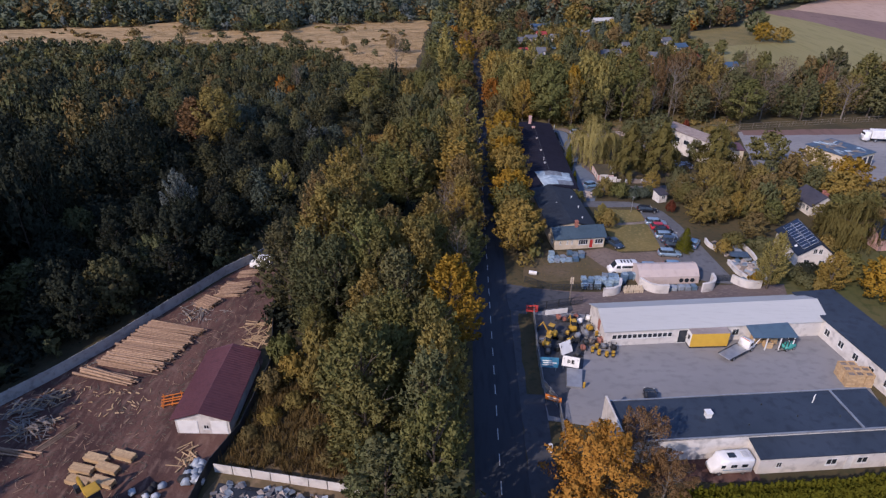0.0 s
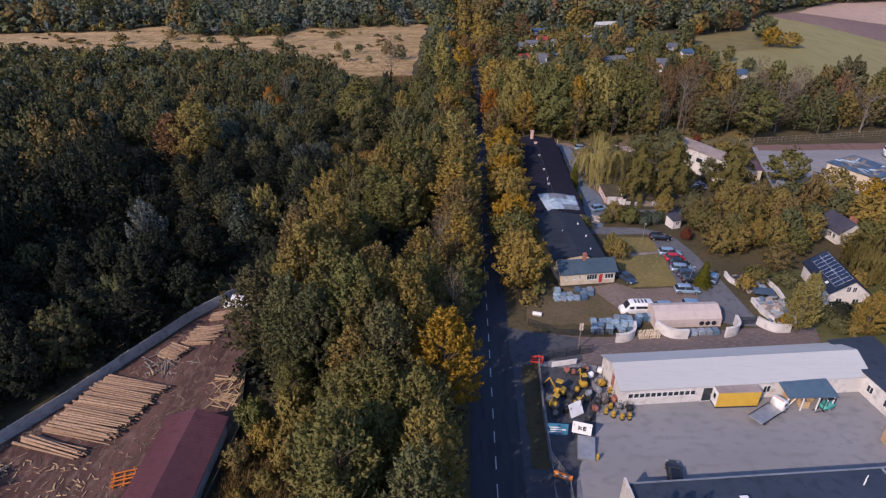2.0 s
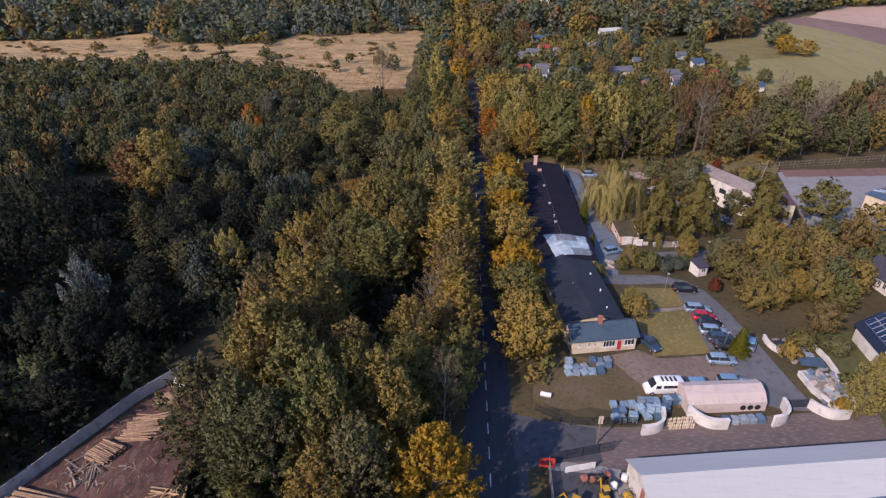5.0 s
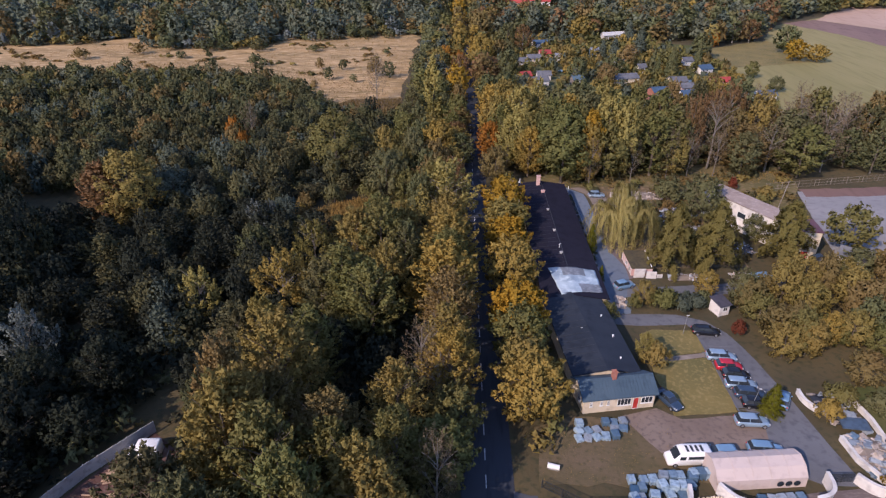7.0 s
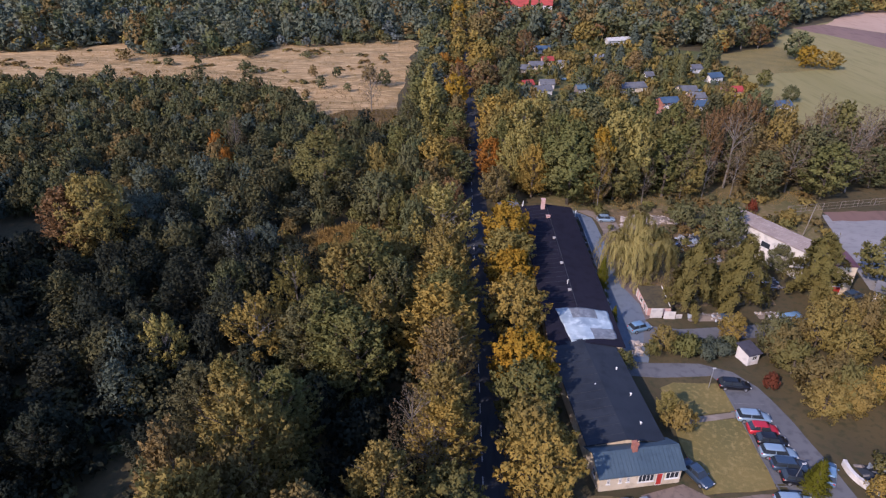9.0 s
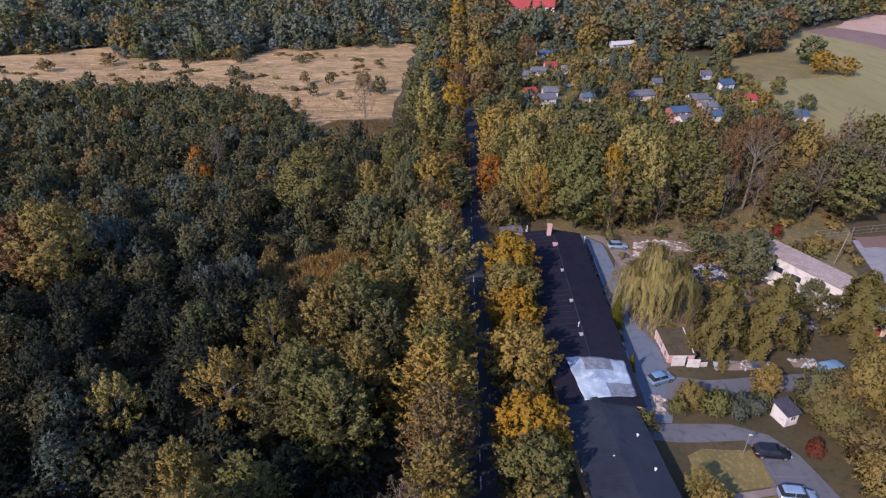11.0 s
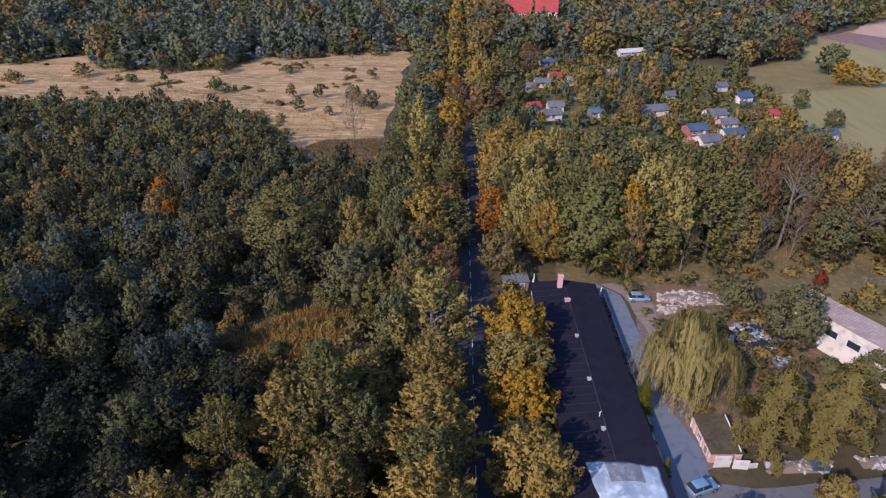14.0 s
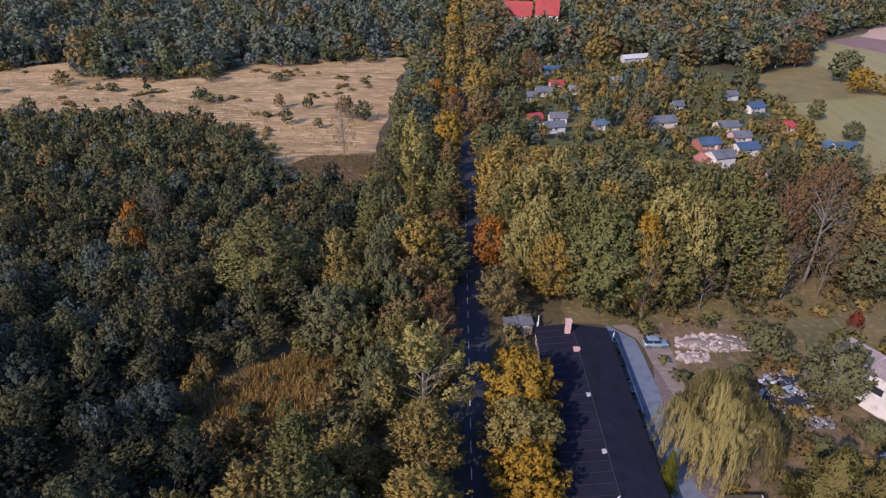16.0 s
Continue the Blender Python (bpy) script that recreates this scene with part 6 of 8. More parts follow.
def van(x, y, turn, material, label, L=5.2, H=2.3, name="van", stripes=False):
    t = thing(name, pose(x, y, 0.06, 0, 0, turn), label, "van")
    a, b = -L / 2, L / 2
    part("body", hull([(a, 0.88, 0.4, H - 0.1), (a + 0.15, 0.95, 0.3, H), (b - 1.9, 0.96, 0.28, H), (b - 1.4, 0.94, 0.28, H - 0.15), (b - 0.75, 0.93, 0.28, 1.25), (b - 0.1, 0.88, 0.3, 1.0), (b, 0.78, 0.4, 0.85)]), material, t)
    bm = bmesh.new()
    v = [bm.verts.new(p) for p in ((b - 1.36, -0.74, H - 0.18), (b - 0.70, -0.76, 1.27), (b - 0.70, 0.76, 1.27), (b - 1.36, 0.74, H - 0.18))]
    top = [bm.verts.new((p.co.x + 0.03, p.co.y, p.co.z + 0.05)) for p in v]
    for f in ((0, 1, 2, 3), (7, 6, 5, 4), (0, 4, 5, 1), (1, 5, 6, 2), (2, 6, 7, 3), (3, 7, 4, 0)):
        bm.faces.new([(v + top)[i] for i in f])
    part("windscreen", bm, M_GLASS, t)
    for s in (-1, 1):
        part("side_window", boxed(b - 2.1, b - 1.35, s * 0.955 - 0.02, s * 0.955 + 0.02, 1.3, 1.85, 0.01), M_GLASS, t)
        part("rear_side_window", boxed(a + 0.4, b - 2.4, s * 0.96 - 0.02, s * 0.96 + 0.02, 1.35, 1.85, 0.01), M_GLASS, t)
        part("headlight", boxed(b - 0.16, b - 0.02, s * 0.62 - 0.14, s * 0.62 + 0.14, 0.7, 0.86, 0.02), M_LAMPGLASS, t)
        for wx in (a + 0.9, b - 0.95):
            wheel(t, wx, s * 0.86, 0.34)
    if stripes:
        for k in range(4):
            part("roof_panel", boxed(a + 1.0 + k * 0.62, a + 1.3 + k * 0.62, -0.5, 0.5, H + 0.004, H + 0.05), M_DARKSTEEL, t)
    return t


car(43.6, 129.5, -4, M_BLACKPAINT, "black estate car on grey asphalt beside the lawn", "estate")
car(43.7, 122.9, -4, M_SILVER, "silver estate car in a bay beside the lawn", "estate")
car(44.0, 120.6, -4, M_CARRED, "red hatchback car in a bay beside the lawn", "hatch")
car(44.3, 118.6, -5, M_BLACKPAINT, "black hatchback car in a bay beside the lawn", "hatch")
car(44.2, 116.5, -5, M_SILVER, "silver hatchback car in a bay beside the lawn", "estate")
car(44.7, 114.4, -6, M_NAVY, "dark blue estate car in a bay beside the lawn", "estate")
car(44.8, 112.4, -6, M_BLACKPAINT, "black hatchback car in a bay beside the lawn", "hatch")
car(42.7, 108.9, -2, M_SILVER, "silver-blue estate car at the lawn's corner", "estate")
car(42.4, 103.9, -3, M_CARBLUE, "blue estate car on the brown forecourt", "estate")
car(32.5, 112.7, -62, M_NAVY, "dark blue car beside the cream bungalow", "sedan")
car(33.3, 143.4, 22, M_CARBLUE, "light blue car at the corner of the lanes", "hatch")
car(36.2, 185.0, 2, M_SILVER, "silver car on bare ground by the rubble", "hatch")
car(27.7, 66.2, 80, M_BLACKPAINT, "black car behind the flat-roofed workshop", "estate")
car(49.0, 113.4, 60, M_CARBLUE, "blue car half hidden under trees", "hatch")
car(75.0, 155.0, 20, M_NAVY, "dark blue car between the garden trees", "hatch")
van(60.2, 146.3, 16, M_CARBLUE, "light blue van on the cross lane", 4.8, 1.95)
van(31.6, 101.9, 184, M_WHITEPAINT, "white minibus with dark roof panels", 5.4, 2.3, "minibus", True)
car(36.2, 103.0, 184, M_CARBLUE, "blue estate car behind the cream tent", "estate", "parked cars")
van(-37.0, 100.4, 184, M_WHITEPAINT, "white caravan-like van at the yard wall", 4.2, 2.2)

# white motorhome on the dirt drive
camper = thing("motorhome", pose(34.2, 54.6, 0.06, 0, 0, 187) @ Matrix.Diagonal((0.86, 0.86, 0.86, 1)), "white motorhome with dark windows and roof panel", "motorhome")
part("body", hull([(-2.9, 1.05, 0.45, 2.75), (-2.75, 1.12, 0.35, 2.85), (0.9, 1.12, 0.35, 2.85), (1.9, 1.10, 0.35, 2.8), (2.2, 1.0, 0.35, 2.1), (2.75, 0.95, 0.35, 1.35), (3.1, 0.85, 0.4, 1.05)]), M_WHITEPAINT, camper)
for s in (-1, 1):
    for u, w in ((-2.0, 0.9), (-0.4, 0.9), (1.3, 0.6)):
        part("window", boxed(u, u + w, s * 1.115 - 0.02, s * 1.115 + 0.02, 1.5, 2.05, 0.01), M_GLASS, camper)
    part("stripe", boxed(-2.6, 1.6, s * 1.12 - 0.012, s * 1.12 + 0.012, 1.05, 1.15), M_BLUESIGN, camper)
    for wx in (-1.6, 1.9):
        wheel(camper, wx, s * 1.0, 0.36)
part("windscreen", boxed(-0.02, 0.03, -0.85, 0.85, 0, 0.85), M_GLASS, camper, at=pose(2.62, 0, 1.30, 0, -36, 0))
part("roof_panel", boxed(-0.4, 0.7, -0.4, 0.5, 2.855, 2.91, 0.01), M_GLASS, camper)
part("roof_hatch", boxed(-2.3, -1.4, -0.5, 0.5, 2.855, 2.95, 0.02), M_LAMPGLASS, camper)

# flatbed recovery truck with a long grey bed
truck = thing("flatbed_truck", pose(44.2, 77.8, 0.06, 0, 0, 34), "white flatbed truck with an empty grey loading bed", "truck")
part("bed", boxed(-3.4, 1.1, -1.05, 1.05, 0.62, 0.75, 0.02), M_STEEL, truck)
for s in (-1, 1):
    part("bed_rail", boxed(-3.4, 1.1, s * 1.05 - 0.05, s * 1.05 + 0.05, 0.70, 0.88, 0.01), M_DARKSTEEL, truck)
part("chassis", boxed(-3.1, 2.6, -0.4, 0.4, 0.4, 0.61), M_DARKSTEEL, truck)
part("cab", hull([(1.25, 0.88, 0.45, 1.9), (1.5, 0.92, 0.4, 2.05), (2.3, 0.92, 0.4, 2.02), (2.75, 0.9, 0.4, 1.3), (3.2, 0.85, 0.45, 1.1)]), M_WHITEPAINT, truck)
part("windscreen", boxed(-0.02, 0.02, -0.75, 0.75, 0, 0.7), M_GLASS, truck, at=pose(2.80, 0, 1.32, 0, -32, 0))
for s in (-1, 1):
    part("side_window", boxed(1.6, 2.3, s * 0.92 - 0.02, s * 0.92 + 0.02, 1.25, 1.8), M_GLASS, truck)
    for wx in (-2.2, 2.3):
        wheel(truck, wx, s * 0.85, 0.36, 0.26)
bm = bmesh.new()
rod(bm, (1.55, -0.6, 2.06), (1.55, 0.6, 2.06), 0.07)
part("beacon_bar", bm, M_ORANGE, truck)

fork = thing("forklift", pose(52.6, 79.3, 0.06, 0, 0, 200), "teal and black forklift beside the canopy", "forklift")
part("body", hull([(-1.1, 0.5, 0.35, 1.1), (-0.9, 0.6, 0.25, 1.25), (0.2, 0.6, 0.25, 1.0), (0.9, 0.55, 0.25, 0.8)]), M_TEAL, fork)
part("roof_guard", boxed(-0.7, 0.6, -0.55, 0.55, 2.05, 2.15, 0.02), M_BLACK, fork)
for sx, sy in ((-0.65, -0.5), (-0.65, 0.5), (0.55, -0.5), (0.55, 0.5)):
    bm = bmesh.new()
    rod(bm, (sx, sy, 0.9), (sx, sy, 2.06), 0.05)
    part("post", bm, M_BLACK, fork)
bm = bmesh.new()
for s in (-0.35, 0.35):
    rod(bm, (1.0, s, 0.1), (0.95, s, 2.2), 0.06)
for z in (0.5, 1.2, 2.1):
    rod(bm, (0.98, -0.35, z), (0.98, 0.35, z), 0.05)
part("mast", bm, M_DARKSTEEL, fork)
for s in (-0.25, 0.25):
    part("fork_arm", boxed(1.0, 2.1, s - 0.06, s + 0.06, 0.08, 0.13), M_DARKSTEEL, fork)
for s in (-1, 1):
    for wx in (-0.7, 0.65):
        wheel(fork, wx, s * 0.5, 0.3)

# ---- workshop yard ----
cabin = thing("site_cabin", pose(37.1, 78.7, 0.06, 0, 0, 5), "yellow site cabin with a pale end and brown roof", "cabin")
part("wall", boxed(0, 6.1, 0, 2.45, 0.25, 2.75, 0.03), M_CABIN, cabin)
part("base_rail", boxed(0.02, 6.08, 0.02, 2.43, 0.0, 0.24), M_DARKSTEEL, cabin)
part("roof", boxed(-0.06, 6.16, -0.06, 2.51, 2.755, 2.87, 0.02), M_RUINROOF, cabin)
part("end_panel", boxed(-0.03, -0.005, 0.05, 2.4, 0.3, 2.7), M_WHITEPAINT, cabin)
for v in (0.35, 1.4):
    opening(cabin, "l", v, 1.2, 0.75, 1.0, (6.1, 2.45), "window", 0).location.x -= 0.04

canopy = thing("canopy", pose(46.6, 78.6, 0.06, 0, 0, 4), "blue-roofed timber canopy over stored goods", "canopy")
bm = bmesh.new()
prism(bm, [(-0.3, 2.55), (3.6, 3.0), (3.6, 3.1), (-0.3, 2.65)], "x", -0.2, 6.9)
part("roof", bm, M_BLUEMETAL, canopy)
for u in (0.1, 2.3, 4.5, 6.6):
    for v, h in ((0.05, 2.56), (3.3, 2.94)):
        part("post", boxed(u - 0.07, u + 0.07, v - 0.07, v + 0.07, 0, h), M_WHITEPAINT, canopy)
for u in (0.1, 6.6):
    bm = bmesh.new()
    rod(bm, (u, 0.1, 0.3), (u + (1.2 if u < 1 else -1.2), 0.1, 2.5), 0.06)
    part("brace", bm, M_WHITEPAINT, canopy)

def shared(name, material, *dims):
    me = bpy.data.meshes.new(name)
    bm = boxed(*dims, 0.008)
    bm.to_mesh(me)
    bm.free()
    me.materials.append(material)
    return me


slat_long = shared("slat", M_PLANK, 0, 1.2, 0, 0.05, 0, 0.3)
slat_short = shared("slat", M_PLANK, 0, 0.05, 0.055, 0.945, 0, 0.3)
crate_base = shared("base", M_PLANK, 0, 1.2, 0, 1.0, 0, 0.11)
crate_load = shared("load", M_GREYWOOD, 0.06, 1.14, 0.06, 0.94, 0.115, 0.9)


def crate(x, y, z, turn, label, group):
    t = thing("wooden_crate", pose(x, y, z, 0, 0, turn), label, "crate", group)
    part("base", crate_base, None, t)
    part("load", crate_load, None, t)
    for h in (0.12, 0.47, 0.82):
        part("slat", slat_long, None, t, at=pose(0, 0, h))
        part("slat", slat_long, None, t, at=pose(0, 0.95, h))
        part("slat", slat_short, None, t, at=pose(0, 0, h))
        part("slat", slat_short, None, t, at=pose(1.15, 0, h))
    return t


r4 = random.Random(4)
for i in range(3):
    for j in range(3):
        for k in range(2 if i + j < 4 else 1):
            crate(57.0 + i * 1.28 + r4.uniform(-0.05, 0.05), 70.6 + j * 1.15, 0.06 + k * 1.08, r4.uniform(-4, 4), "pale wooden crate stacked by the office wing", "crates by the wing")
for x, y in ((47.6, 80.4), (49.0, 80.6), (50.3, 80.3), (49.1, 79.2)):
    crate(x, y, 0.06, r4.uniform(-8, 8), "pale wooden crate under the blue canopy", "crates under the canopy")


def excavator(x, y, turn, label, s=1.0):
    t = thing("mini_excavator", pose(x, y, 0.06, 0, 0, turn) @ Matrix.Diagonal((s, s, s, 1)), label, "excavator", "hire machines")
    for v in (-0.5, 0.5):
        part("track", boxed(-0.85, 0.85, v - 0.15, v + 0.15, 0, 0.42, 0.12), M_BLACK, t)
    part("body", hull([(-1.0, 0.45, 0.5, 1.0), (-0.8, 0.6, 0.45, 1.25), (0.1, 0.6, 0.45, 1.2), (0.6, 0.5, 0.45, 0.8)]), M_YELLOW, t)
    part("cab", boxed(-0.35, 0.5, -0.55, 0.25, 1.21, 2.1, 0.06), M_GLASS, t)
    part("cab_roof", boxed(-0.42, 0.55, -0.6, 0.3, 2.105, 2.2, 0.03), M_YELLOW, t)
    bm = bmesh.new()
    rod(bm, (0.5, 0.1, 0.9), (1.5, 0.1, 2.3), 0.13, 0.11)
    part("boom", bm, M_YELLOW, t)
    bm = bmesh.new()
    rod(bm, (1.46, 0.1, 2.35), (2.2, 0.1, 1.1), 0.10, 0.07)
    part("arm", bm, M_YELLOW, t)
    bm = bmesh.new()
    prism(bm, [(1.9, 1.15), (2.4, 1.1), (2.35, 0.6), (2.0, 0.55), (1.85, 0.8)], "y", -0.2, 0.4)
    part("bucket", bm, M_DARKSTEEL, t)


excavator(15.6, 80.8, 150, "yellow mini excavator with raised arm by the fence")
excavator(14.7, 78.3, 60, "yellow mini excavator beside the fence", 0.9)
excavator(19.3, 82.6, 100, "yellow mini excavator between stored machines", 0.9)
excavator(18.0, 78.6, 30, "small yellow mini excavator on the concrete yard", 0.6)
excavator(-39.6, 45.2, 140, "yellow excavator at the plank stacks", 1.7)


def rammer(x, y, turn):
    t = thing("compactor", pose(x, y, 0.06, 0, 0, turn), "upright yellow compactor on the concrete yard", "compactor", "row of compactors")
    part("foot", boxed(-0.3, 0.3, -0.25, 0.25, 0, 0.15, 0.03), M_DARKSTEEL, t)
    part("engine", boxed(-0.22, 0.25, -0.22, 0.22, 0.16, 1.0, 0.06), M_YELLOW, t)
    bm = bmesh.new()
    rod(bm, (-0.2, -0.2, 0.7), (-0.7, -0.22, 1.15), 0.035)
    rod(bm, (-0.2, 0.2, 0.7), (-0.7, 0.22, 1.15), 0.035)
    rod(bm, (-0.7, -0.22, 1.15), (-0.7, 0.22, 1.15), 0.035)
    part("handle", bm, M_BLACK, t)


for x, y in ((22.5, 76.4), (23.6, 76.0), (24.6, 76.1), (21.6, 77.0), (22.4, 77.9), (23.0, 81.2)):
    rammer(x, y, 95 + r4.uniform(-30, 30))


def hire_machine(x, y, turn, material, label, s=1.0):
    """A small wheeled machine: engine in a frame, handle, hopper or box."""
    t = thing("hire_machine", pose(x, y, 0.06, 0, 0, turn) @ Matrix.Diagonal((s, s, s, 1)), label, "machine", "hire machines")
    part("engine", hull([(-0.5, 0.3, 0.25, 0.75), (-0.35, 0.36, 0.2, 0.95), (0.3, 0.34, 0.2, 0.85), (0.5, 0.25, 0.25, 0.55)]), material, t)
    bm = bmesh.new()
    for v in (-0.4, 0.4):
        rod(bm, (-0.7, v, 0.2), (0.7, v, 0.2), 0.035)
        rod(bm, (-0.7, v, 0.2), (-0.5, v, 1.1), 0.03)
        rod(bm, (0.7, v, 0.2), (0.5, v, 1.1), 0.03)
        rod(bm, (-0.5, v, 1.1), (0.5, v, 1.1), 0.03)
        rod(bm, (-0.7, v, 0.3), (-1.3, v * 0.7, 0.95), 0.03)
    part("frame", bm, M_DARKSTEEL, t)
    for v in (-0.5, 0.44):
        bm = bmesh.new()
        rod(bm, (0.35, v, 0.2), (0.35, v + 0.08, 0.2), 0.2, 0.2, 10)
        part("tyre", bm, M_BLACK, t)


for x, y, turn, material, label in (
        (14.0, 79.0, 20, M_STEEL, "pale grey machine beside the fence"), (14.6, 76.4, 80, M_GREYWOOD, "grey-brown machine beside the fence"), (17.2, 80.0, 130, M_DARKSTEEL, "dark machine among hire machines"),
        (18.4, 81.4, 60, M_YELLOW, "yellow machine among hire machines"), (18.5, 85.2, 10, M_BRICK, "rust-red machine at the back fence"), (22.4, 85.6, 70, M_WHITEPAINT, "white machine by the hall gable"),
        (20.4, 86.0, 100, M_BRICK, "rust-red machine at the back fence"), (19.4, 85.4, 150, M_DARKSTEEL, "dark machine at the back fence"), (21.9, 79.2, 30, M_GREYWOOD, "worn grey machine by the hall corner"),
        (20.9, 79.0, 75, M_DARKSTEEL, "dark machine by the hall corner"), (23.3, 79.4, 120, M_BRICK, "rusty machine by the hall corner"), (23.6, 78.2, 10, M_STEEL, "grey steel machine by the hall corner"),
        (25.0, 77.8, 80, M_BLACK, "black machine behind the compactors"), (19.2, 75.8, 40, M_DARKSTEEL, "dark machine behind the sign board"), (22.2, 82.8, 20, M_YELLOW, "yellow machine beside the hall gable"),
        (16.6, 77.6, 160, M_DARKSTEEL, "dark machine among hire machines"), (20.2, 77.6, 100, M_BRICK, "rust-red machine on the concrete yard")):
    hire_machine(x, y, turn, material, label, r4.uniform(0.85, 1.25))


def mixer(x, y, turn, material, label):
    t = thing("concrete_mixer", pose(x, y, 0.06, 0, 0, turn), label, "concrete mixer", "hire machines")
    bm = bmesh.new()
    for a, b in (((-0.5, -0.4, 0), (0, 0, 0.9)), ((-0.5, 0.4, 0), (0, 0, 0.9)), ((0.5, -0.4, 0), (0, 0, 0.9)), ((0.5, 0.4, 0), (0, 0, 0.9))):
        rod(bm, a, b, 0.05)
    part("stand", bm, M_DARKSTEEL, t)
    bm = bmesh.new()
    rod(bm, (-0.3, 0, 0.75), (0.05, 0, 1.05), 0.28, 0.5, 12)
    rod(bm, (0.04, 0, 1.04), (0.45, 0, 1.4), 0.5, 0.24, 12)
    part("drum", bm, material, t)


mixer(20.6, 83.8, 40, M_WHITEPAINT, "white concrete mixer among hire machines")
mixer(21.2, 80.6, 120, M_STEEL, "grey concrete mixer beside the hall gable")
mixer(19.6, 79.9, 10, M_STEEL, "grey concrete mixer on the concrete yard")
mixer(24.6, 79.6, 60, M_YELLOW, "yellow concrete mixer by the hall corner")
mixer(17.4, 84.9, 200, M_BRICK, "rust-red concrete mixer at the back fence")
for k in range(6):
    x, y = 15.0 + r4.uniform(-1, 6.5), 77.2 + r4.uniform(0, 8)
    t = thing("generator_box", pose(x, y, 0.06, 0, 0, r4.uniform(0, 180)), "dark boxed generator among hire machines", "generator", "hire machines")
    part("housing", boxed(-0.5, 0.5, -0.35, 0.35, 0.1, 0.8, 0.06), r4.choice([M_DARKSTEEL, M_DARKSTEEL, M_GREYWOOD]), t)
    part("skid", boxed(-0.55, 0.55, -0.38, 0.38, 0, 0.09), M_BLACK, t)
    part("exhaust", boxed(0.2, 0.3, -0.05, 0.05, 0.8, 1.0), M_STEEL, t)


def board(x, y, turn, w, h, z, material, label, marks=(), tilt=0):
    """A sign on two posts; marks: (u, v, width, height, material) raised on its face."""
    t = thing("sign_board", pose(x, y, 0.05, 0, 0, turn), label, "sign")
    p = part("panel", boxed(-w / 2, w / 2, -0.03, 0.03, -h / 2, h / 2, 0.01), material, t, at=pose(0, 0, z + h / 2, tilt, 0, 0))
    for u, v, mw, mh, mm in marks:
        part("mark", boxed(u - mw / 2, u + mw / 2, -0.045, -0.032, v - mh / 2, v + mh / 2), mm, p)
    for u in (-w * 0.4, w * 0.4):
        part("post", boxed(u - 0.04, u + 0.04, 0.035, 0.11, 0, z + h * 0.8), M_STEEL, t)
    return t


bars = [(-0.35, 0.28, 1.5, 0.16, M_WHITEPAINT), (0.1, -0.05, 2.0, 0.18, M_WHITEPAINT), (-0.2, -0.4, 1.6, 0.14, M_WHITEPAINT)]
board(14.2, 72.3, -2, 2.8, 1.7, 0.7, M_BLUESIGN, "blue company sign board with white lines, beside the fence", bars, -8)
board(14.0, 65.2, -22, 2.3, 0.95, 0.5, M_ORANGE, "orange sign board hung on the fence", [(0, 0.1, 1.7, 0.16, M_WHITEPAINT), (0, -0.2, 1.3, 0.12, M_WHITEPAINT)])
board(17.4, 72.4, -14, 2.5, 1.6, 0.9, M_WHITEPAINT, "white sign board with two black shapes", [(-0.42, 0, 0.14, 0.62, M_BLACK), (-0.2, 0.1, 0.34, 0.16, M_BLACK), (-0.2, -0.12, 0.34, 0.16, M_BLACK), (0.32, 0, 0.42, 0.6, M_BLACK), (0.42, 0, 0.2, 0.2, M_WHITEPAINT)], -18)
board(17.3, 76.4, 32, 2.2, 1.9, 0.3, M_WHITEPAINT, "plain white leaning board", (), -30)
board(13.1, 86.9, 0, 2.0, 1.2, 0.6, M_RED, "red sign board with dark lettering bars", [(0, 0.15, 1.3, 0.16, M_BLACK), (0, -0.2, 1.5, 0.14, M_BLACK)], -20)
board(17.2, 86.6, 14, 4.0, 1.0, 0.4, M_WHITEPAINT, "long white banner on the back fence")
ramp = thing("loading_ramp", pose(17.5, 68.6, 0.05, 0, 0, -8), "grey steel ramp box below the white sign", "ramp")
bm = bmesh.new()
prism(bm, [(0, 0), (3.3, 0), (3.3, 0.9), (0, 0.25)], "x", -1.1, 1.1)
part("deck", bm, M_STEEL, ramp)
part("gas_bottle", boxed(1.2, 1.55, 0.2, 0.55, 0, 1.0, 0.1), M_YELLOW, ramp)


def mesh_fence(name, points, h, material, label, step=2.4, bars=14):
    """A welded-mesh fence along points: posts and panels as parts."""
    t = thing(name, Matrix.Identity(4), label, "fence", kind="structure")
    for a, b in zip(points, points[1:]):
        n = max(1, round(math.dist(a, b) / step))
        L = math.dist(a, b) / n
        turn = math.degrees(math.atan2(b[1] - a[1], b[0] - a[0]))
        bm = bmesh.new()
        for k in range(bars):
            u = L * (k + 0.5) / bars
            box(bm, u - 0.018, u + 0.018, -0.015, 0.015, 0.1, h)
        for z in (0.15, h * 0.5, h - 0.08):
            box(bm, 0.03, L - 0.03, 0.016, 0.046, z - 0.025, z + 0.025)
        me = bpy.data.meshes.new("panel")
        bm.to_mesh(me)
        bm.free()
        me.materials.append(material)
        for k in range(n):
            x, y = a[0] + (b[0] - a[0]) * k / n, a[1] + (b[1] - a[1]) * k / n
            part("panel", me, None, t, at=pose(x, y, 0.03, 0, 0, turn))
            part("post", boxed(-0.04, 0.04, -0.04, 0.04, 0, h + 0.08), material, t, at=pose(x, y, 0.0, 0, 0, turn))
    return t


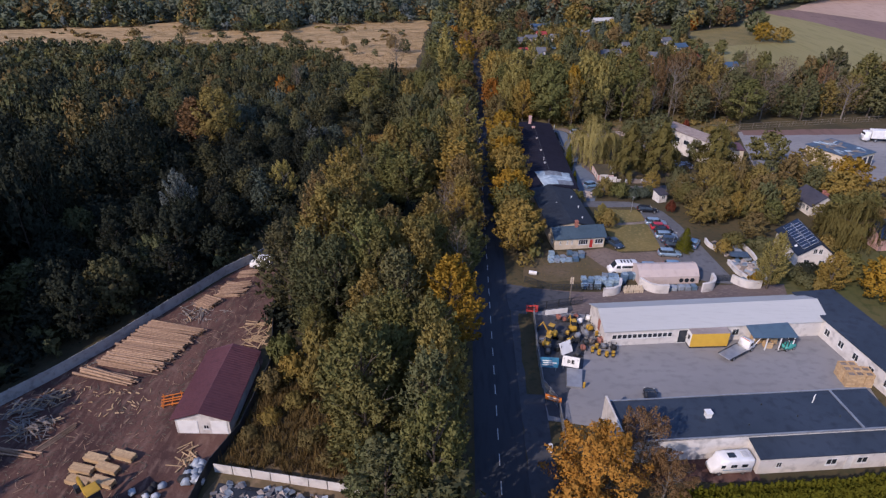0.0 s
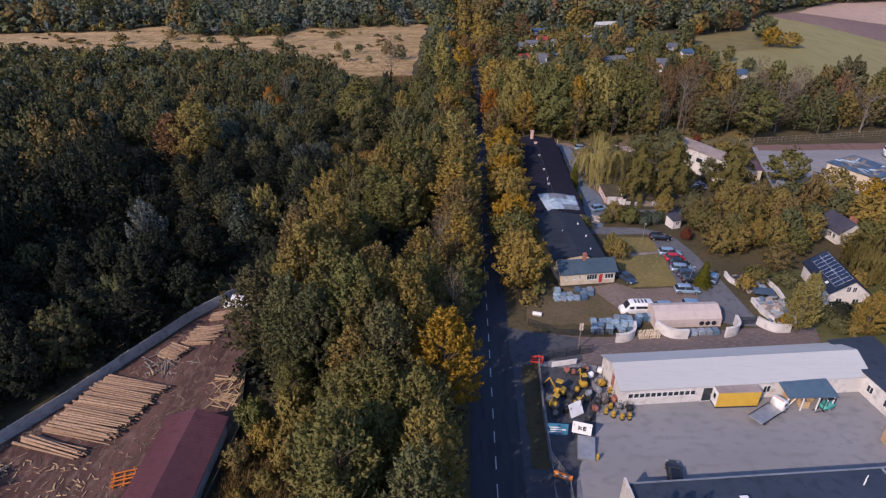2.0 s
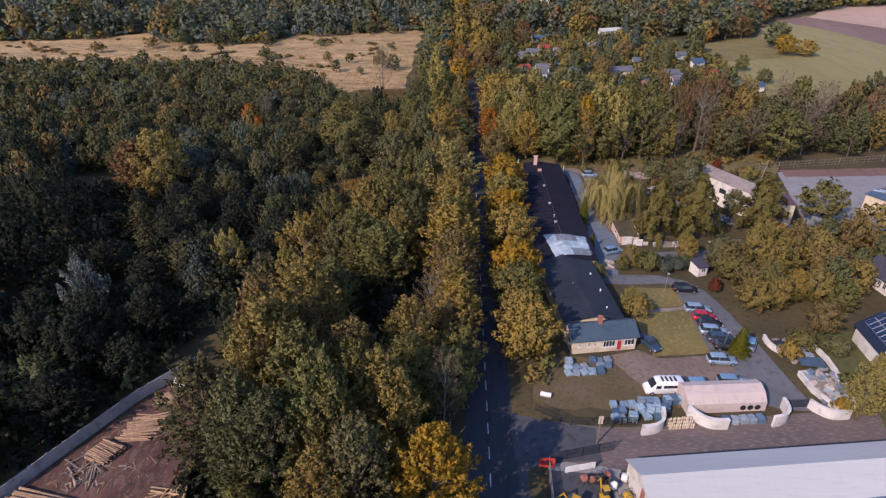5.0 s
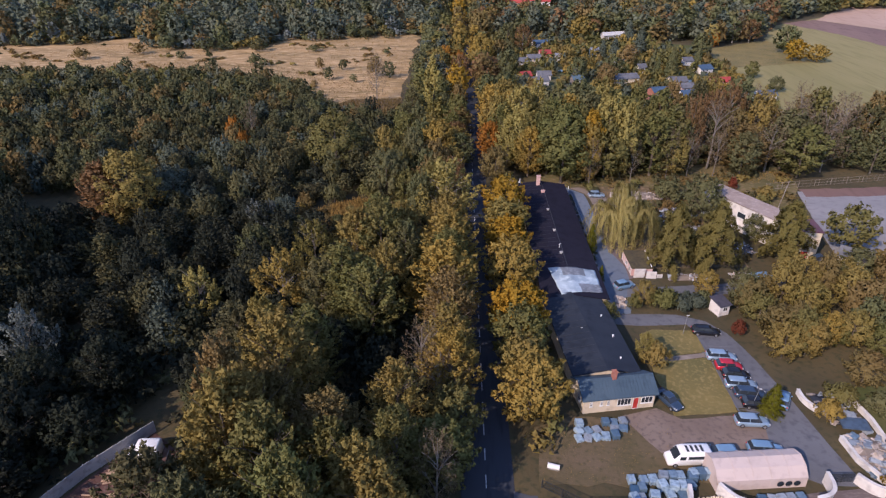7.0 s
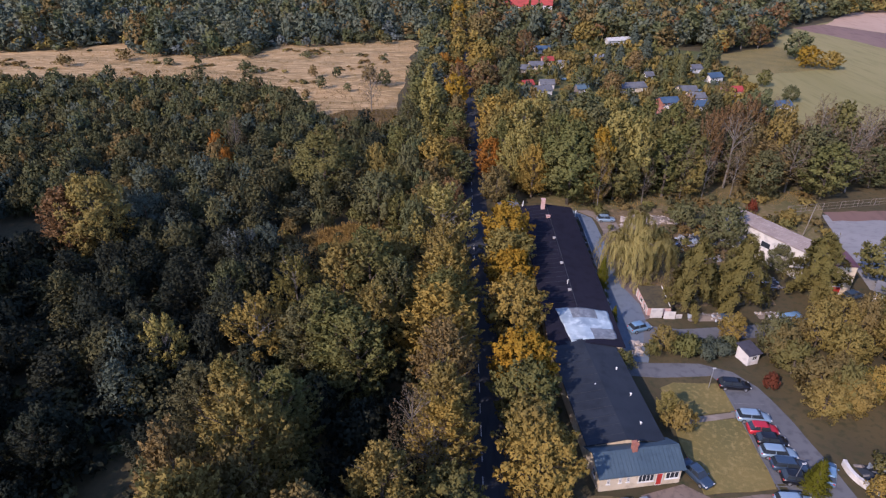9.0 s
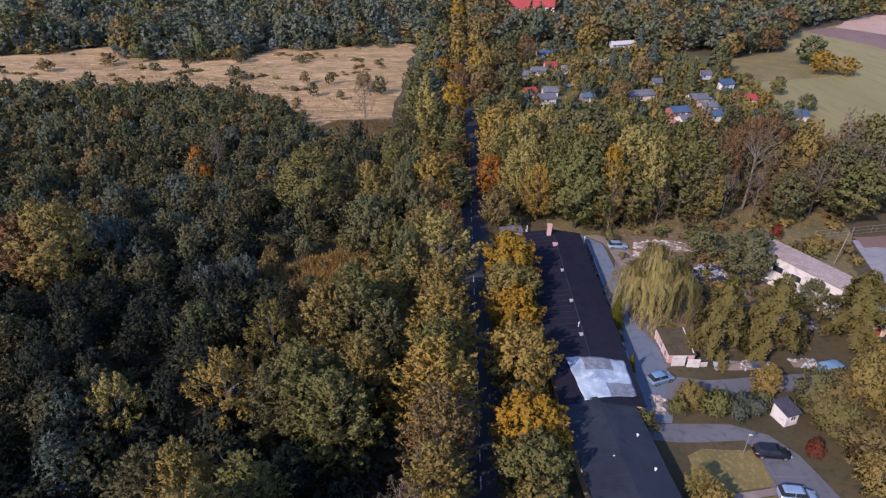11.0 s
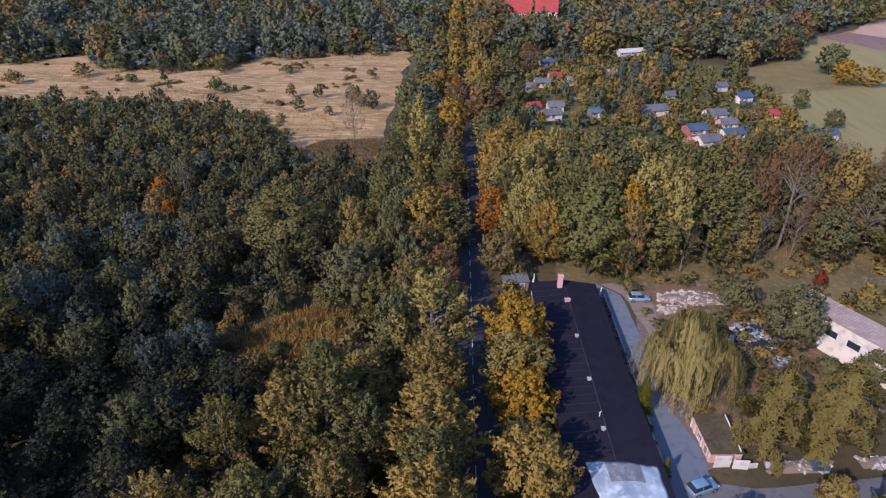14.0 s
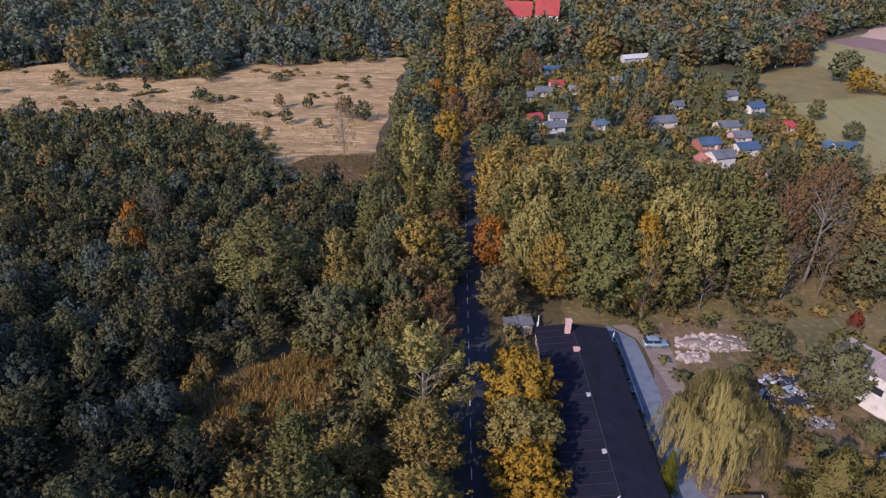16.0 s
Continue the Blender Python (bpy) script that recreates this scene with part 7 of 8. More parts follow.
mesh_fence("fence_1", [(13.4, 87.4), (12.9, 76), (12.9, 68.5), (14.6, 64.6)], 1.7, M_STEEL, "grey mesh fence along the road verge")
mesh_fence("fence_2", [(13.6, 88.0), (22.3, 90.4)], 1.7, M_DARKSTEEL, "dark mesh fence along the side lane")
mesh_fence("fence_3", [(14.7, 63.8), (14.6, 58.0), (13.4, 50.0), (13.0, 42.0)], 1.6, M_STEEL, "grey mesh fence beside the autumn trees")
mesh_fence("fence_4", [(12.8, 97.2), (17.3, 94.6), (26.4, 95.0)], 1.4, M_DARKSTEEL, "dark mesh fence of the front garden")
mesh_fence("fence_5", [(48.2, 99.2), (51.2, 99.4)], 1.5, M_DARKSTEEL, "dark double gate between the pale walls", 1.5)
mesh_fence("fence_6", [(80, 191.5), (141, 206)], 1.8, M_GREYWOOD, "row of grey fence posts behind the yard", 5.0, 2)
tagged(part("meter_box", boxed(12.3, 12.8, 56.3, 56.7, 0.04, 1.3, 0.04), M_WHITEPAINT), "white meter box beside the road", "meter box")
pole = thing("utility_pole", pose(20.2, 91.4, 0), "grey utility pole with a pale plate on top", "pole")
bm = bmesh.new()
rod(bm, (0, 0, 0), (0, 0, 5.0), 0.11, 0.08, 8)
part("shaft", bm, M_GREYWOOD, pole)
part("plate", boxed(-0.3, 0.3, -0.06, -0.02, 3.6, 4.9), M_CREAM, pole)


def lamp_post(x, y, h, lean=0):
    t = thing("lamp_post", pose(x, y, 0.05, 0, lean, 0), "thin white lamp post beside the lawn", "lamp post", "lamp posts")
    bm = bmesh.new()
    rod(bm, (0, 0, 0), (0, 0, h), 0.045, 0.035, 8)
    part("shaft", bm, M_STEEL, t)
    part("lamp_head", boxed(-0.12, 0.32, -0.1, 0.1, h, h + 0.1, 0.02), M_LAMPGLASS, t)


lamp_post(39.9, 129.3, 3.6)
lamp_post(43.9, 111.9, 3.6, 6)
bm = bmesh.new()
rod(bm, (78.0, 179.8, 0), (78.8, 179.8, 7.4), 0.1, 0.07, 6)
tagged(part("leaning_pole", bm, M_GREYWOOD), "leaning grey wooden pole beside the derelict hall", "pole")

# ---- stone-dealer's yard ----
def pale_wall(points, h, label):
    """A rounded rendered wall with a coping, along points."""
    t = thing("garden_wall", Matrix.Identity(4), label, "wall", "pale curved walls", "structure")
    for name, w, z0, z1, m in (("wall_body", 0.17, 0, h, M_WHITE), ("coping", 0.23, h + 0.003, h + 0.1, M_WHITE)):
        bm = bmesh.new()
        rows = []
        for i, p in enumerate(points):
            a, b = points[max(0, i - 1)], points[min(len(points) - 1, i + 1)]
            d = Vector((b[0] - a[0], b[1] - a[1])).normalized()
            nrm = Vector((-d.y, d.x)) * w
            rows.append([bm.verts.new((p[0] + s * nrm.x, p[1] + s * nrm.y, z)) for s, z in ((-1, z0), (1, z0), (1, z1), (-1, z1))])
        for a, b in zip(rows, rows[1:]):
            for i in range(4):
                bm.faces.new((a[i], a[(i + 1) % 4], b[(i + 1) % 4], b[i]))
        bm.faces.new(rows[0][::-1])
        bm.faces.new(rows[-1])
        bmesh.ops.recalc_face_normals(bm, faces=bm.faces[:])
        part(name, bm, m, t)
    return t


def bend(a, b, bulge, n=10):
    """Points from a to b bowed out to the right by bulge."""
    d = Vector((b[0] - a[0], b[1] - a[1]))
    nrm = Vector((d.y, -d.x)).normalized()
    return [(a[0] + d.x * k / n + nrm.x * bulge * math.sin(math.pi * k / n), a[1] + d.y * k / n + nrm.y * bulge * math.sin(math.pi * k / n)) for k in range(n + 1)]


pale_wall(bend((26.4, 93.2), (30.2, 97.0), 1.3), 1.6, "cream rendered curved wall by the lane")
pale_wall(bend((33.8, 97.2), (38.4, 94.8), 1.1), 1.7, "cream rendered curved wall by the lane")
pale_wall(bend((44.6, 95.4), (47.6, 99.3), 1.2), 1.8, "cream rendered curved wall by the gate")
pale_wall(bend((51.4, 99.4), (56.0, 97.4), 1.1), 1.5, "cream rendered curved wall by the gate")
pale_wall([(53.4, 106.4), (53.6, 102.6), (55.2, 98.6)], 0.8, "pale rendered wall of the stone yard")
pale_wall([(58.6, 116.0), (59.4, 110.0), (59.0, 102.5), (57.5, 99.0)], 0.7, "pale rendered wall of the stone yard")
pale_wall(bend((52.0, 115.4), (53.0, 111.4), 0.5), 0.8, "pale stepped wall beside the car park")

tent = thing("storage_tent", pose(33.7, 97.4, 0.05, 0, 0, 5.5), "cream fabric storage tent with angled roof", "tent")
bm = bmesh.new()
prism(bm, [(0, 0), (0.1, 1.5), (1.1, 2.5), (2.4, 2.95), (3.7, 2.5), (4.7, 1.5), (4.8, 0)], "x", 0, 11.4)
part("cover", bm, M_TENT, tent)
for k in range(6):
    u = 0.05 + k * 2.26
    bm = bmesh.new()
    prism(bm, [(-0.03, 0), (0.07, 1.53), (1.08, 2.55), (2.4, 3.01), (3.72, 2.55), (4.73, 1.53), (4.83, 0)], "x", u - 0.04, u + 0.04)
    part("seam", bm, M_TENT, tent)
for k in range(3):
    bm = bmesh.new()
    rod(bm, (8.0 + k * 1.05, -0.09, 0.75), (8.0 + k * 1.05, -0.02, 0.75), 0.42, 0.42, 12)
    part("round_window", bm, M_GLASS, tent)

block_bm = bmesh.new()
box(block_bm, -0.5, 0.5, -0.6, 0.6, 0.14, 0.95)
bmesh.ops.bevel(block_bm, geom=block_bm.edges[:], offset=0.05, segments=1, affect="EDGES")
for u in (-0.42, 0, 0.42):
    box(block_bm, u - 0.06, u + 0.06, -0.6, 0.6, 0, 0.13)
block_me = bpy.data.meshes.new("paver_pallet")
block_bm.to_mesh(block_me)
block_bm.free()
block_me.materials.append(M_PALLETBLUE)
stone_me = block_me.copy()
stone_me.materials.clear()
stone_me.materials.append(M_STONE)


def pallet(x, y, turn, s=1.0, wrapped=True, z=0.05, group="pallets of pavers"):
    ob = new("paver_pallet", block_me if wrapped else stone_me)
    ob.matrix_basis = pose(x, y, z, 0, 0, turn) @ Matrix.Diagonal((r4.uniform(0.9, 1.15), r4.uniform(0.85, 1.1), s, 1))
    return tagged(ob, "shrink-wrapped blue-grey pallet of pavers" if wrapped else "bare grey pallet of stone blocks", "pallet", group)


for i in range(7):
    for j in range(3):
        x, y = 23.4 + i * 1.2 + j * 0.3, 95.8 + j * 1.25 + i * 0.12
        if r4.random() < 0.9:
            pallet(x + r4.uniform(-0.2, 0.2), y + r4.uniform(-0.2, 0.2), r4.uniform(-16, 16) + 6, r4.uniform(0.6, 1.35), r4.random() < 0.6)
for i in range(3):
    pallet(31.6 + i * 1.0, 99.4 + 0.1 * i, 8 + r4.uniform(-5, 5), 1.3)
for i in range(5):
    pallet(38.6 + i * 1.2, 95.9 + 0.12 * i, r4.uniform(-12, 12), r4.uniform(0.7, 1.1), r4.random() < 0.5)
for i in range(6):
    for j in range(3):
        if r4.random() < 0.85:
            pallet(18.6 + i * 1.22 + j * 0.2, 105.2 + j * 1.2 + i * 0.16, 8 + r4.uniform(-22, 22), r4.uniform(0.35, 1.0), r4.random() < 0.7, group="pallets by the bungalow")
for i in range(12):
    pallet(54.0 + r4.uniform(0, 4.0), 100.5 + i * 1.25, r4.uniform(0, 90), r4.uniform(0.4, 0.9), r4.random() < 0.35, group="pallets in the stone yard")
# white balusters standing between the walls
bal = bmesh.new()
rod(bal, (0, 0, 0), (0, 0, 0.35), 0.13, 0.09, 8)
rod(bal, (0, 0, 0.35), (0, 0, 0.6), 0.09, 0.15, 8)
rod(bal, (0, 0, 0.6), (0, 0, 0.85), 0.15, 0.08, 8)
bal_me = bpy.data.meshes.new("baluster")
bal.to_mesh(bal_me)
bal.free()
bal_me.materials.append(M_CREAM)
for i in range(12):
    for j in range(3):
        ob = new("baluster", bal_me)
        ob.matrix_basis = pose(30.5 + i * 0.30 + r4.uniform(-0.05, 0.05), 94.3 + j * 0.6 + r4.uniform(-0.1, 0.1) + 0.05 * i, 0.05)
        tagged(ob, "pale cast-stone baluster standing between curved walls", "baluster", "balusters")


def heap(name, outline, count, size, z_top, materials, label, category, seed):
    """A heap of broken pieces: each one a part of the heap."""
    rr = random.Random(seed)
    cx, cy = sum(p[0] for p in outline) / len(outline), sum(p[1] for p in outline) / len(outline)
    t = thing(name, pose(cx, cy, 0.0), label, category)
    bm = bmesh.new()
    n = len(outline)
    ring = [bm.verts.new((p[0] - cx, p[1] - cy, 0.03)) for p in outline]
    mid = [bm.verts.new(((p[0] - cx) * 0.55 + rr.uniform(-0.2, 0.2), (p[1] - cy) * 0.55 + rr.uniform(-0.2, 0.2), z_top * rr.uniform(0.6, 0.95))) for p in outline]
    top = bm.verts.new((0, 0, z_top))
    for i in range(n):
        j = (i + 1) % n
        bm.faces.new((ring[i], ring[j], mid[j], mid[i]))
        bm.faces.new((mid[i], mid[j], top))
    part("mound", bm, M_LANE if materials[0] is M_CHALK else M_DARKFELT, t)
    shapes = []
    for k in range(6):
        b = bmesh.new()
        box(b, -rr.uniform(0.3, 0.7), rr.uniform(0.3, 0.7), -rr.uniform(0.2, 0.5), rr.uniform(0.2, 0.5), -0.15, rr.uniform(0.1, 0.3))
        for v in b.verts:
            v.co += Vector((rr.uniform(-0.15, 0.15), rr.uniform(-0.15, 0.15), rr.uniform(-0.08, 0.08)))
        me = bpy.data.meshes.new("fragment")
        b.to_mesh(me)
        b.free()
        me.materials.append(materials[k % len(materials)])
        shapes.append(me)
    done = 0
    xs, ys = [p[0] for p in outline], [p[1] for p in outline]
    while done < count:
        x, y = rr.uniform(min(xs), max(xs)), rr.uniform(min(ys), max(ys))
        if not inside(x, y, outline):
            continue
        far = min(1.0, max(abs(x - cx) / (max(xs) - min(xs)), abs(y - cy) / (max(ys) - min(ys))) * 2)
        s = size * rr.uniform(0.5, 1.4)
        part("fragment", rr.choice(shapes), None, t, at=pose(x - cx, y - cy, max(0.08, z_top * (1 - far) * 1.0), rr.uniform(-35, 35), rr.uniform(-35, 35), rr.uniform(0, 360)) @ Matrix.Diagonal((s, s, s, 1)))
        done += 1
    return t


M_BLUEWRAP = pieces("blue_and_white_plastic", (0.52, 0.56, 0.60), (0.10, 0.20, 0.32), 0.5, (0.10, 0.16, 0.24))
M_CHALK = pieces("pale_broken_concrete", (0.46, 0.40, 0.35), (0.32, 0.275, 0.24), 0.95, (0.23, 0.195, 0.17))
M_JUNK = pieces("plastic_scrap", (0.46, 0.48, 0.50), (0.20, 0.25, 0.31), 0.5, (0.14, 0.17, 0.2))
M_JUNKDARK = pieces("dark_scrap", (0.10, 0.11, 0.13), (0.24, 0.20, 0.17), 0.8, (0.06, 0.06, 0.07))
heap("rubble_heap", [(39.4, 184.6), (42.0, 184.2), (46, 183.6), (52.0, 184.2), (52.6, 187.0), (48, 188.4), (43, 188.0), (40.2, 187.2)], 240, 0.55, 0.9, [M_CHALK], "heap of pale broken concrete on rough ground", "rubble", 1)
heap("rubble_heap", [(38.6, 181.2), (41.0, 180.8), (44.0, 181.2), (43.6, 183.4), (39.2, 183.4)], 60, 0.6, 0.6, [M_CHALK], "small heap of pale rubble", "rubble", 10)
heap("scrap_heap", [(47.4, 172.5), (51, 168.6), (55, 170.4), (58, 176), (57, 179.4), (51, 179.0)], 260, 0.62, 0.9, [M_JUNKDARK, M_JUNKDARK, M_BLUEWRAP, M_JUNKDARK, M_JUNK, M_JUNKDARK], "heap of white and blue plastic scrap", "scrap", 2)
heap("scrap_heap", [(51.6, 168.8), (53.0, 167.2), (56, 167.6), (56, 169.6), (53, 170.2)], 80, 0.55, 0.5, [M_JUNKDARK, M_JUNKDARK, M_BLUEWRAP, M_JUNKDARK, M_JUNKDARK, M_JUNK], "heap of mixed scrap and rubble", "scrap", 3)
heap("scrap_heap", [(57.5, 158.5), (60.5, 156), (64, 158), (63, 162), (59, 163)], 150, 0.55, 0.9, [M_JUNKDARK, M_JUNKDARK, M_BLUEWRAP, M_JUNKDARK, M_JUNKDARK, M_JUNK], "tangled heap of metal and plastic scrap", "scrap", 4)
heap("junk_pile", [(42.6, 146.2), (50.0, 146.6), (52.0, 148.6), (43, 148.2)], 46, 0.7, 0.7, [M_CHALK, M_JUNK, M_JUNKDARK], "row of bags and junk beside the lane", "junk", 5)
heap("junk_pile", [(55, 147.4), (59, 147.8), (59, 149.6), (55, 149.2)], 26, 0.7, 0.6, [M_CHALK, M_JUNK], "pale bags and junk beside the lane", "junk", 6)
heap("slab_pile", [(30.2, 136.0), (32.3, 136.2), (32.6, 139.4), (31.2, 140.2)], 22, 0.8, 0.35, [M_CHALK], "scattered broken concrete slabs at the lane corner", "rubble", 7)
heap("slab_pile", [(54.2, 99.8), (58.2, 100.5), (58.6, 107), (54.4, 107.0)], 90, 0.9, 0.8, [M_CHALK, M_STONE], "pile of stone slabs in the stone yard", "stone", 8)
heap("slab_pile", [(53.8, 109.2), (58.2, 109.2), (58, 115.4), (53.4, 115.4)], 70, 0.8, 0.7, [M_STONE, M_JUNKDARK, M_CHALK], "pile of stone slabs and boards", "stone", 9)
bm = bmesh.new()
prism(bm, [(54.2, 107.6), (57.8, 107.2), (58.2, 109.4), (54.6, 109.8)], "z", 0.9, 1.05)
tagged(part("tarpaulin", bm, M_BLUETARP), "blue tarpaulin over stacked slabs", "tarpaulin")
bm = bmesh.new()
prism(bm, [(48.0, 146.2), (50.2, 146.4), (50.0, 147.8), (48.2, 147.7)], "z", 0.7, 0.85)
tagged(part("tarpaulin", bm, M_BLUETARP), "blue tarpaulin over junk beside the lane", "tarpaulin")
tank = thing("water_tank", pose(14.6, 100.2, 0.05, 0, 0, -15), "white plastic tank lying on the lawn", "tank")
bm = bmesh.new()
rod(bm, (-0.75, 0, 0.35), (0.75, 0, 0.35), 0.34, 0.34, 12)
part("barrel", bm, M_WHITEPAINT, tank)
part("cradle", boxed(-0.6, 0.6, -0.3, 0.3, 0, 0.06), M_STEEL, tank)


# ---- timber yard ----
def panel_fence(name, points, h, material, label, step=2.05, posts=True):
    t = thing(name, Matrix.Identity(4), label, "fence", kind="structure")
    for a, b in zip(points, points[1:]):
        n = max(1, round(math.dist(a, b) / step))
        L = math.dist(a, b) / n
        turn = math.degrees(math.atan2(b[1] - a[1], b[0] - a[0]))
        bm = bmesh.new()
        for k in range(3):
            box(bm, 0.06, L - 0.06, -0.035, 0.035, h * k / 3 + 0.02, h * (k + 1) / 3)
        me = bpy.data.meshes.new("panel")
        bm.to_mesh(me)
        bm.free()
        me.materials.append(material)
        for k in range(n):
            x, y = a[0] + (b[0] - a[0]) * k / n, a[1] + (b[1] - a[1]) * k / n
            part("panel", me, None, t, at=pose(x, y, 0.02, 0, random.Random(k).uniform(-0.6, 0.6), turn))
            if posts:
                part("post", boxed(-0.07, 0.07, -0.07, 0.07, 0, h + 0.1, 0.015), material, t, at=pose(x, y, 0, 0, 0, turn))
    return t


panel_fence("fence_7", [(-76, 38), (-61.8, 61.2), (-57.4, 67.6), (-53.0, 75.3), (-48.4, 85.3), (-42.7, 97.0), (-37.4, 104.6)], 1.9, M_CONCRETE, "pale concrete panel wall round the timber yard")
panel_fence("fence_8", [(-29.7, 40.0), (-29.2, 52.0), (-27.4, 58.0), (-27.0, 71.0), (-29.6, 82), (-33.5, 100.0)], 1.7, M_DARKSTEEL, "dark sheet fence beside the brown-roofed shed", 2.2)
panel_fence("fence_9", [(-28.6, 51.6), (-19.0, 50.2), (-9.8, 48.9)], 1.4, M_WHITE, "white concrete panel wall below the clearing", 2.3, False)

LOG = []
for k in range(4):
    bm = bmesh.new()
    rk = random.Random(k)
    n, pts = 5, []
    rings = []
    for i in range(4):
        x = -0.5 + i / 3
        r = (0.5 - 0.07 * i) * (1 if i else 1.05)
        dy, dz = rk.uniform(-0.04, 0.04), rk.uniform(-0.04, 0.04)
        rings.append([bm.verts.new((x, dy + r * math.cos(a * math.tau / 7), dz + r * math.sin(a * math.tau / 7))) for a in range(7)])
    for a, b in zip(rings, rings[1:]):
        for i in range(7):
            bm.faces.new((a[i], a[(i + 1) % 7], b[(i + 1) % 7], b[i]))
    bm.faces.new(rings[0][::-1])
    bm.faces.new(rings[-1])
    bmesh.ops.recalc_face_normals(bm, faces=bm.faces[:])
    me = bpy.data.meshes.new("log")
    bm.to_mesh(me)
    bm.free()
    me.materials.append(M_LOG)
    LOG.append(me)


def log_stack(x, y, turn, length, wide, layers, thick, label, seed, skew=0.3, spread=3.0):
    """Logs lying along the stack's x, heaped over wide metres of its y."""
    rr = random.Random(seed)
    t = thing("log_stack", pose(x, y, 0.04, 0, 0, turn), label, "log stack")
    for layer in range(layers):
        v = -wide / 2 + layer * thick * 0.9
        while v < wide / 2 - layer * thick * 0.9:
            d = thick * rr.uniform(0.75, 1.25)
            L = length * rr.uniform(0.86, 1.0)
            m = pose(rr.uniform(-skew, skew) + skew * 3 * v / wide, v, d / 2 + layer * thick * 0.86, rr.uniform(0, 360), rr.uniform(-0.6, 0.6), rr.uniform(-spread, spread)) @ Matrix.Diagonal((L, d, d, 1))
            part("log", rr.choice(LOG), None, t, at=m)
            v += d * 1.12
    return t


log_stack(-46.4, 75.2, -11, 10.2, 11.6, 3, 0.34, "long stack of pale peeled logs by the yard wall", 1, 0.5, 2.0)
log_stack(-49.7, 67.9, -15, 9.4, 1.9, 3, 0.34, "loose end of the pale log stack", 2, 0.4, 3.0)
log_stack(-42.4, 87.4, -22, 3.4, 3.6, 4, 0.24, "pile of short brown logs by the yard wall", 3, 0.2, 6)
log_stack(-39.4, 91.9, 8, 4.6, 4.6, 3, 0.25, "messy pile of pale slabs and logs", 4, 0.5, 14)
log_stack(-38.5, 97.6, 14, 3.6, 2.4, 3, 0.22, "dark log pile beside the white van", 5, 0.3, 6)
log_stack(-54.4, 53.4, -8, 7.0, 0.9, 2, 0.28, "pale timber beams lying on the dirt", 6, 0.3, 4)
log_stack(-50.6, 56.2, 62, 5.6, 0.9, 3, 0.2, "bundle of long brown poles", 7, 0.2, 3)
log_stack(-57.6, 50.6, 26, 6.0, 0.9, 2, 0.24, "pale timber beams at the yard's edge", 8, 0.2, 3)

plank_bm = bmesh.new()
box(plank_bm, -0.5, 0.5, -0.5, 0.5, -0.5, 0.5)
plank_me = bpy.data.meshes.new("plank")
plank_bm.to_mesh(plank_me)
plank_bm.free()
grey_me = plank_me.copy()
plank_me.materials.append(M_PLANK)
grey_me.materials.append(M_GREYWOOD)


def plank_stack(x, y, turn, L, W, H, label, seed, z=0.05):
    rr = random.Random(seed)
    t = thing("plank_stack", pose(x, y, z, 0, 0, turn), label, "plank stack", "plank stacks")
    rows, cols = max(1, int(H / 0.13)), max(2, int(W / 0.2))
    for s in (-0.3, 0.3):
        part("bearer", grey_me, None, t, at=pose(L * s, 0, 0.05) @ Matrix.Diagonal((0.1, W, 0.1, 1)))
    for i in range(rows):
        for j in range(cols):
            if i == rows - 1 or j in (0, cols - 1):
                part("plank", plank_me, None, t, at=pose(rr.uniform(-0.08, 0.08), -W / 2 + (j + 0.5) * W / cols, 0.165 + i * 0.13) @ Matrix.Diagonal((L * rr.uniform(0.95, 1), W / cols * 0.92, 0.115, 1)))
    part("core", boxed(-L / 2 + 0.15, L / 2 - 0.15, -W / 2 + W / cols, W / 2 - W / cols, 0.11, 0.11 + 0.13 * (rows - 1)), M_PLANK, t)
    return t


for k, (x, y, turn) in enumerate(((-43.6, 52.6, -14), (-40.4, 53.2, -14), (-44.4, 50.9, -12), (-41.4, 51.2, -16), (-43.9, 49.2, -12), (-41.0, 49.2, -14))):
    plank_stack(x, y, turn, 3.0, 1.1, 0.75, "bundle of pale sawn planks on the dirt yard", k)


def plank_litter(name, x, y, rx, ry, count, L, label, seed, grey=False, high=0.3):
    rr = random.Random(seed)
    t = thing(name, pose(x, y, 0.05), label, "planks")
    base = rr.uniform(0, 180)
    for k in range(count):
        m = pose(rr.uniform(-rx, rx), rr.uniform(-ry, ry), 0.06 + rr.uniform(0, high), rr.uniform(-20, 20), rr.uniform(-7, 7), base + rr.uniform(-70, 70)) @ Matrix.Diagonal((L * rr.uniform(0.5, 1), rr.uniform(0.08, 0.2), 0.05, 1))
        part("plank", grey_me if grey and rr.random() < 0.8 else plank_me, None, t, at=m)
    return t


plank_litter("plank_heap", -31.6, 79.0, 1.9, 3.2, 34, 4.0, "loose heap of pale planks by the fence", 1)
plank_litter("plank_heap", -54.6, 57.2, 2.6, 1.8, 80, 2.2, "heap of grey slab wood", 2, True, 0.9)
plank_litter("plank_heap", -57.6, 60.4, 2.0, 1.6, 60, 2.2, "heap of grey slab wood by the wall", 3, True, 0.9)
plank_litter("plank_heap", -55.2, 63.2, 1.8, 1.4, 44, 2.0, "heap of weathered slab wood", 4, True, 0.6)
plank_litter("plank_litter", -33.0, 53.8, 0.9, 1.8, 18, 2.2, "few pale planks before the shed", 5)
plank_litter("plank_litter", -47.5, 63.0, 5.5, 2.8, 46, 0.9, "scattered offcuts on the dirt", 6, False, 0.02)
plank_litter("plank_litter", -41.5, 84.0, 3.6, 1.8, 34, 0.9, "scattered bark and offcuts on the dirt", 7, True, 0.02)
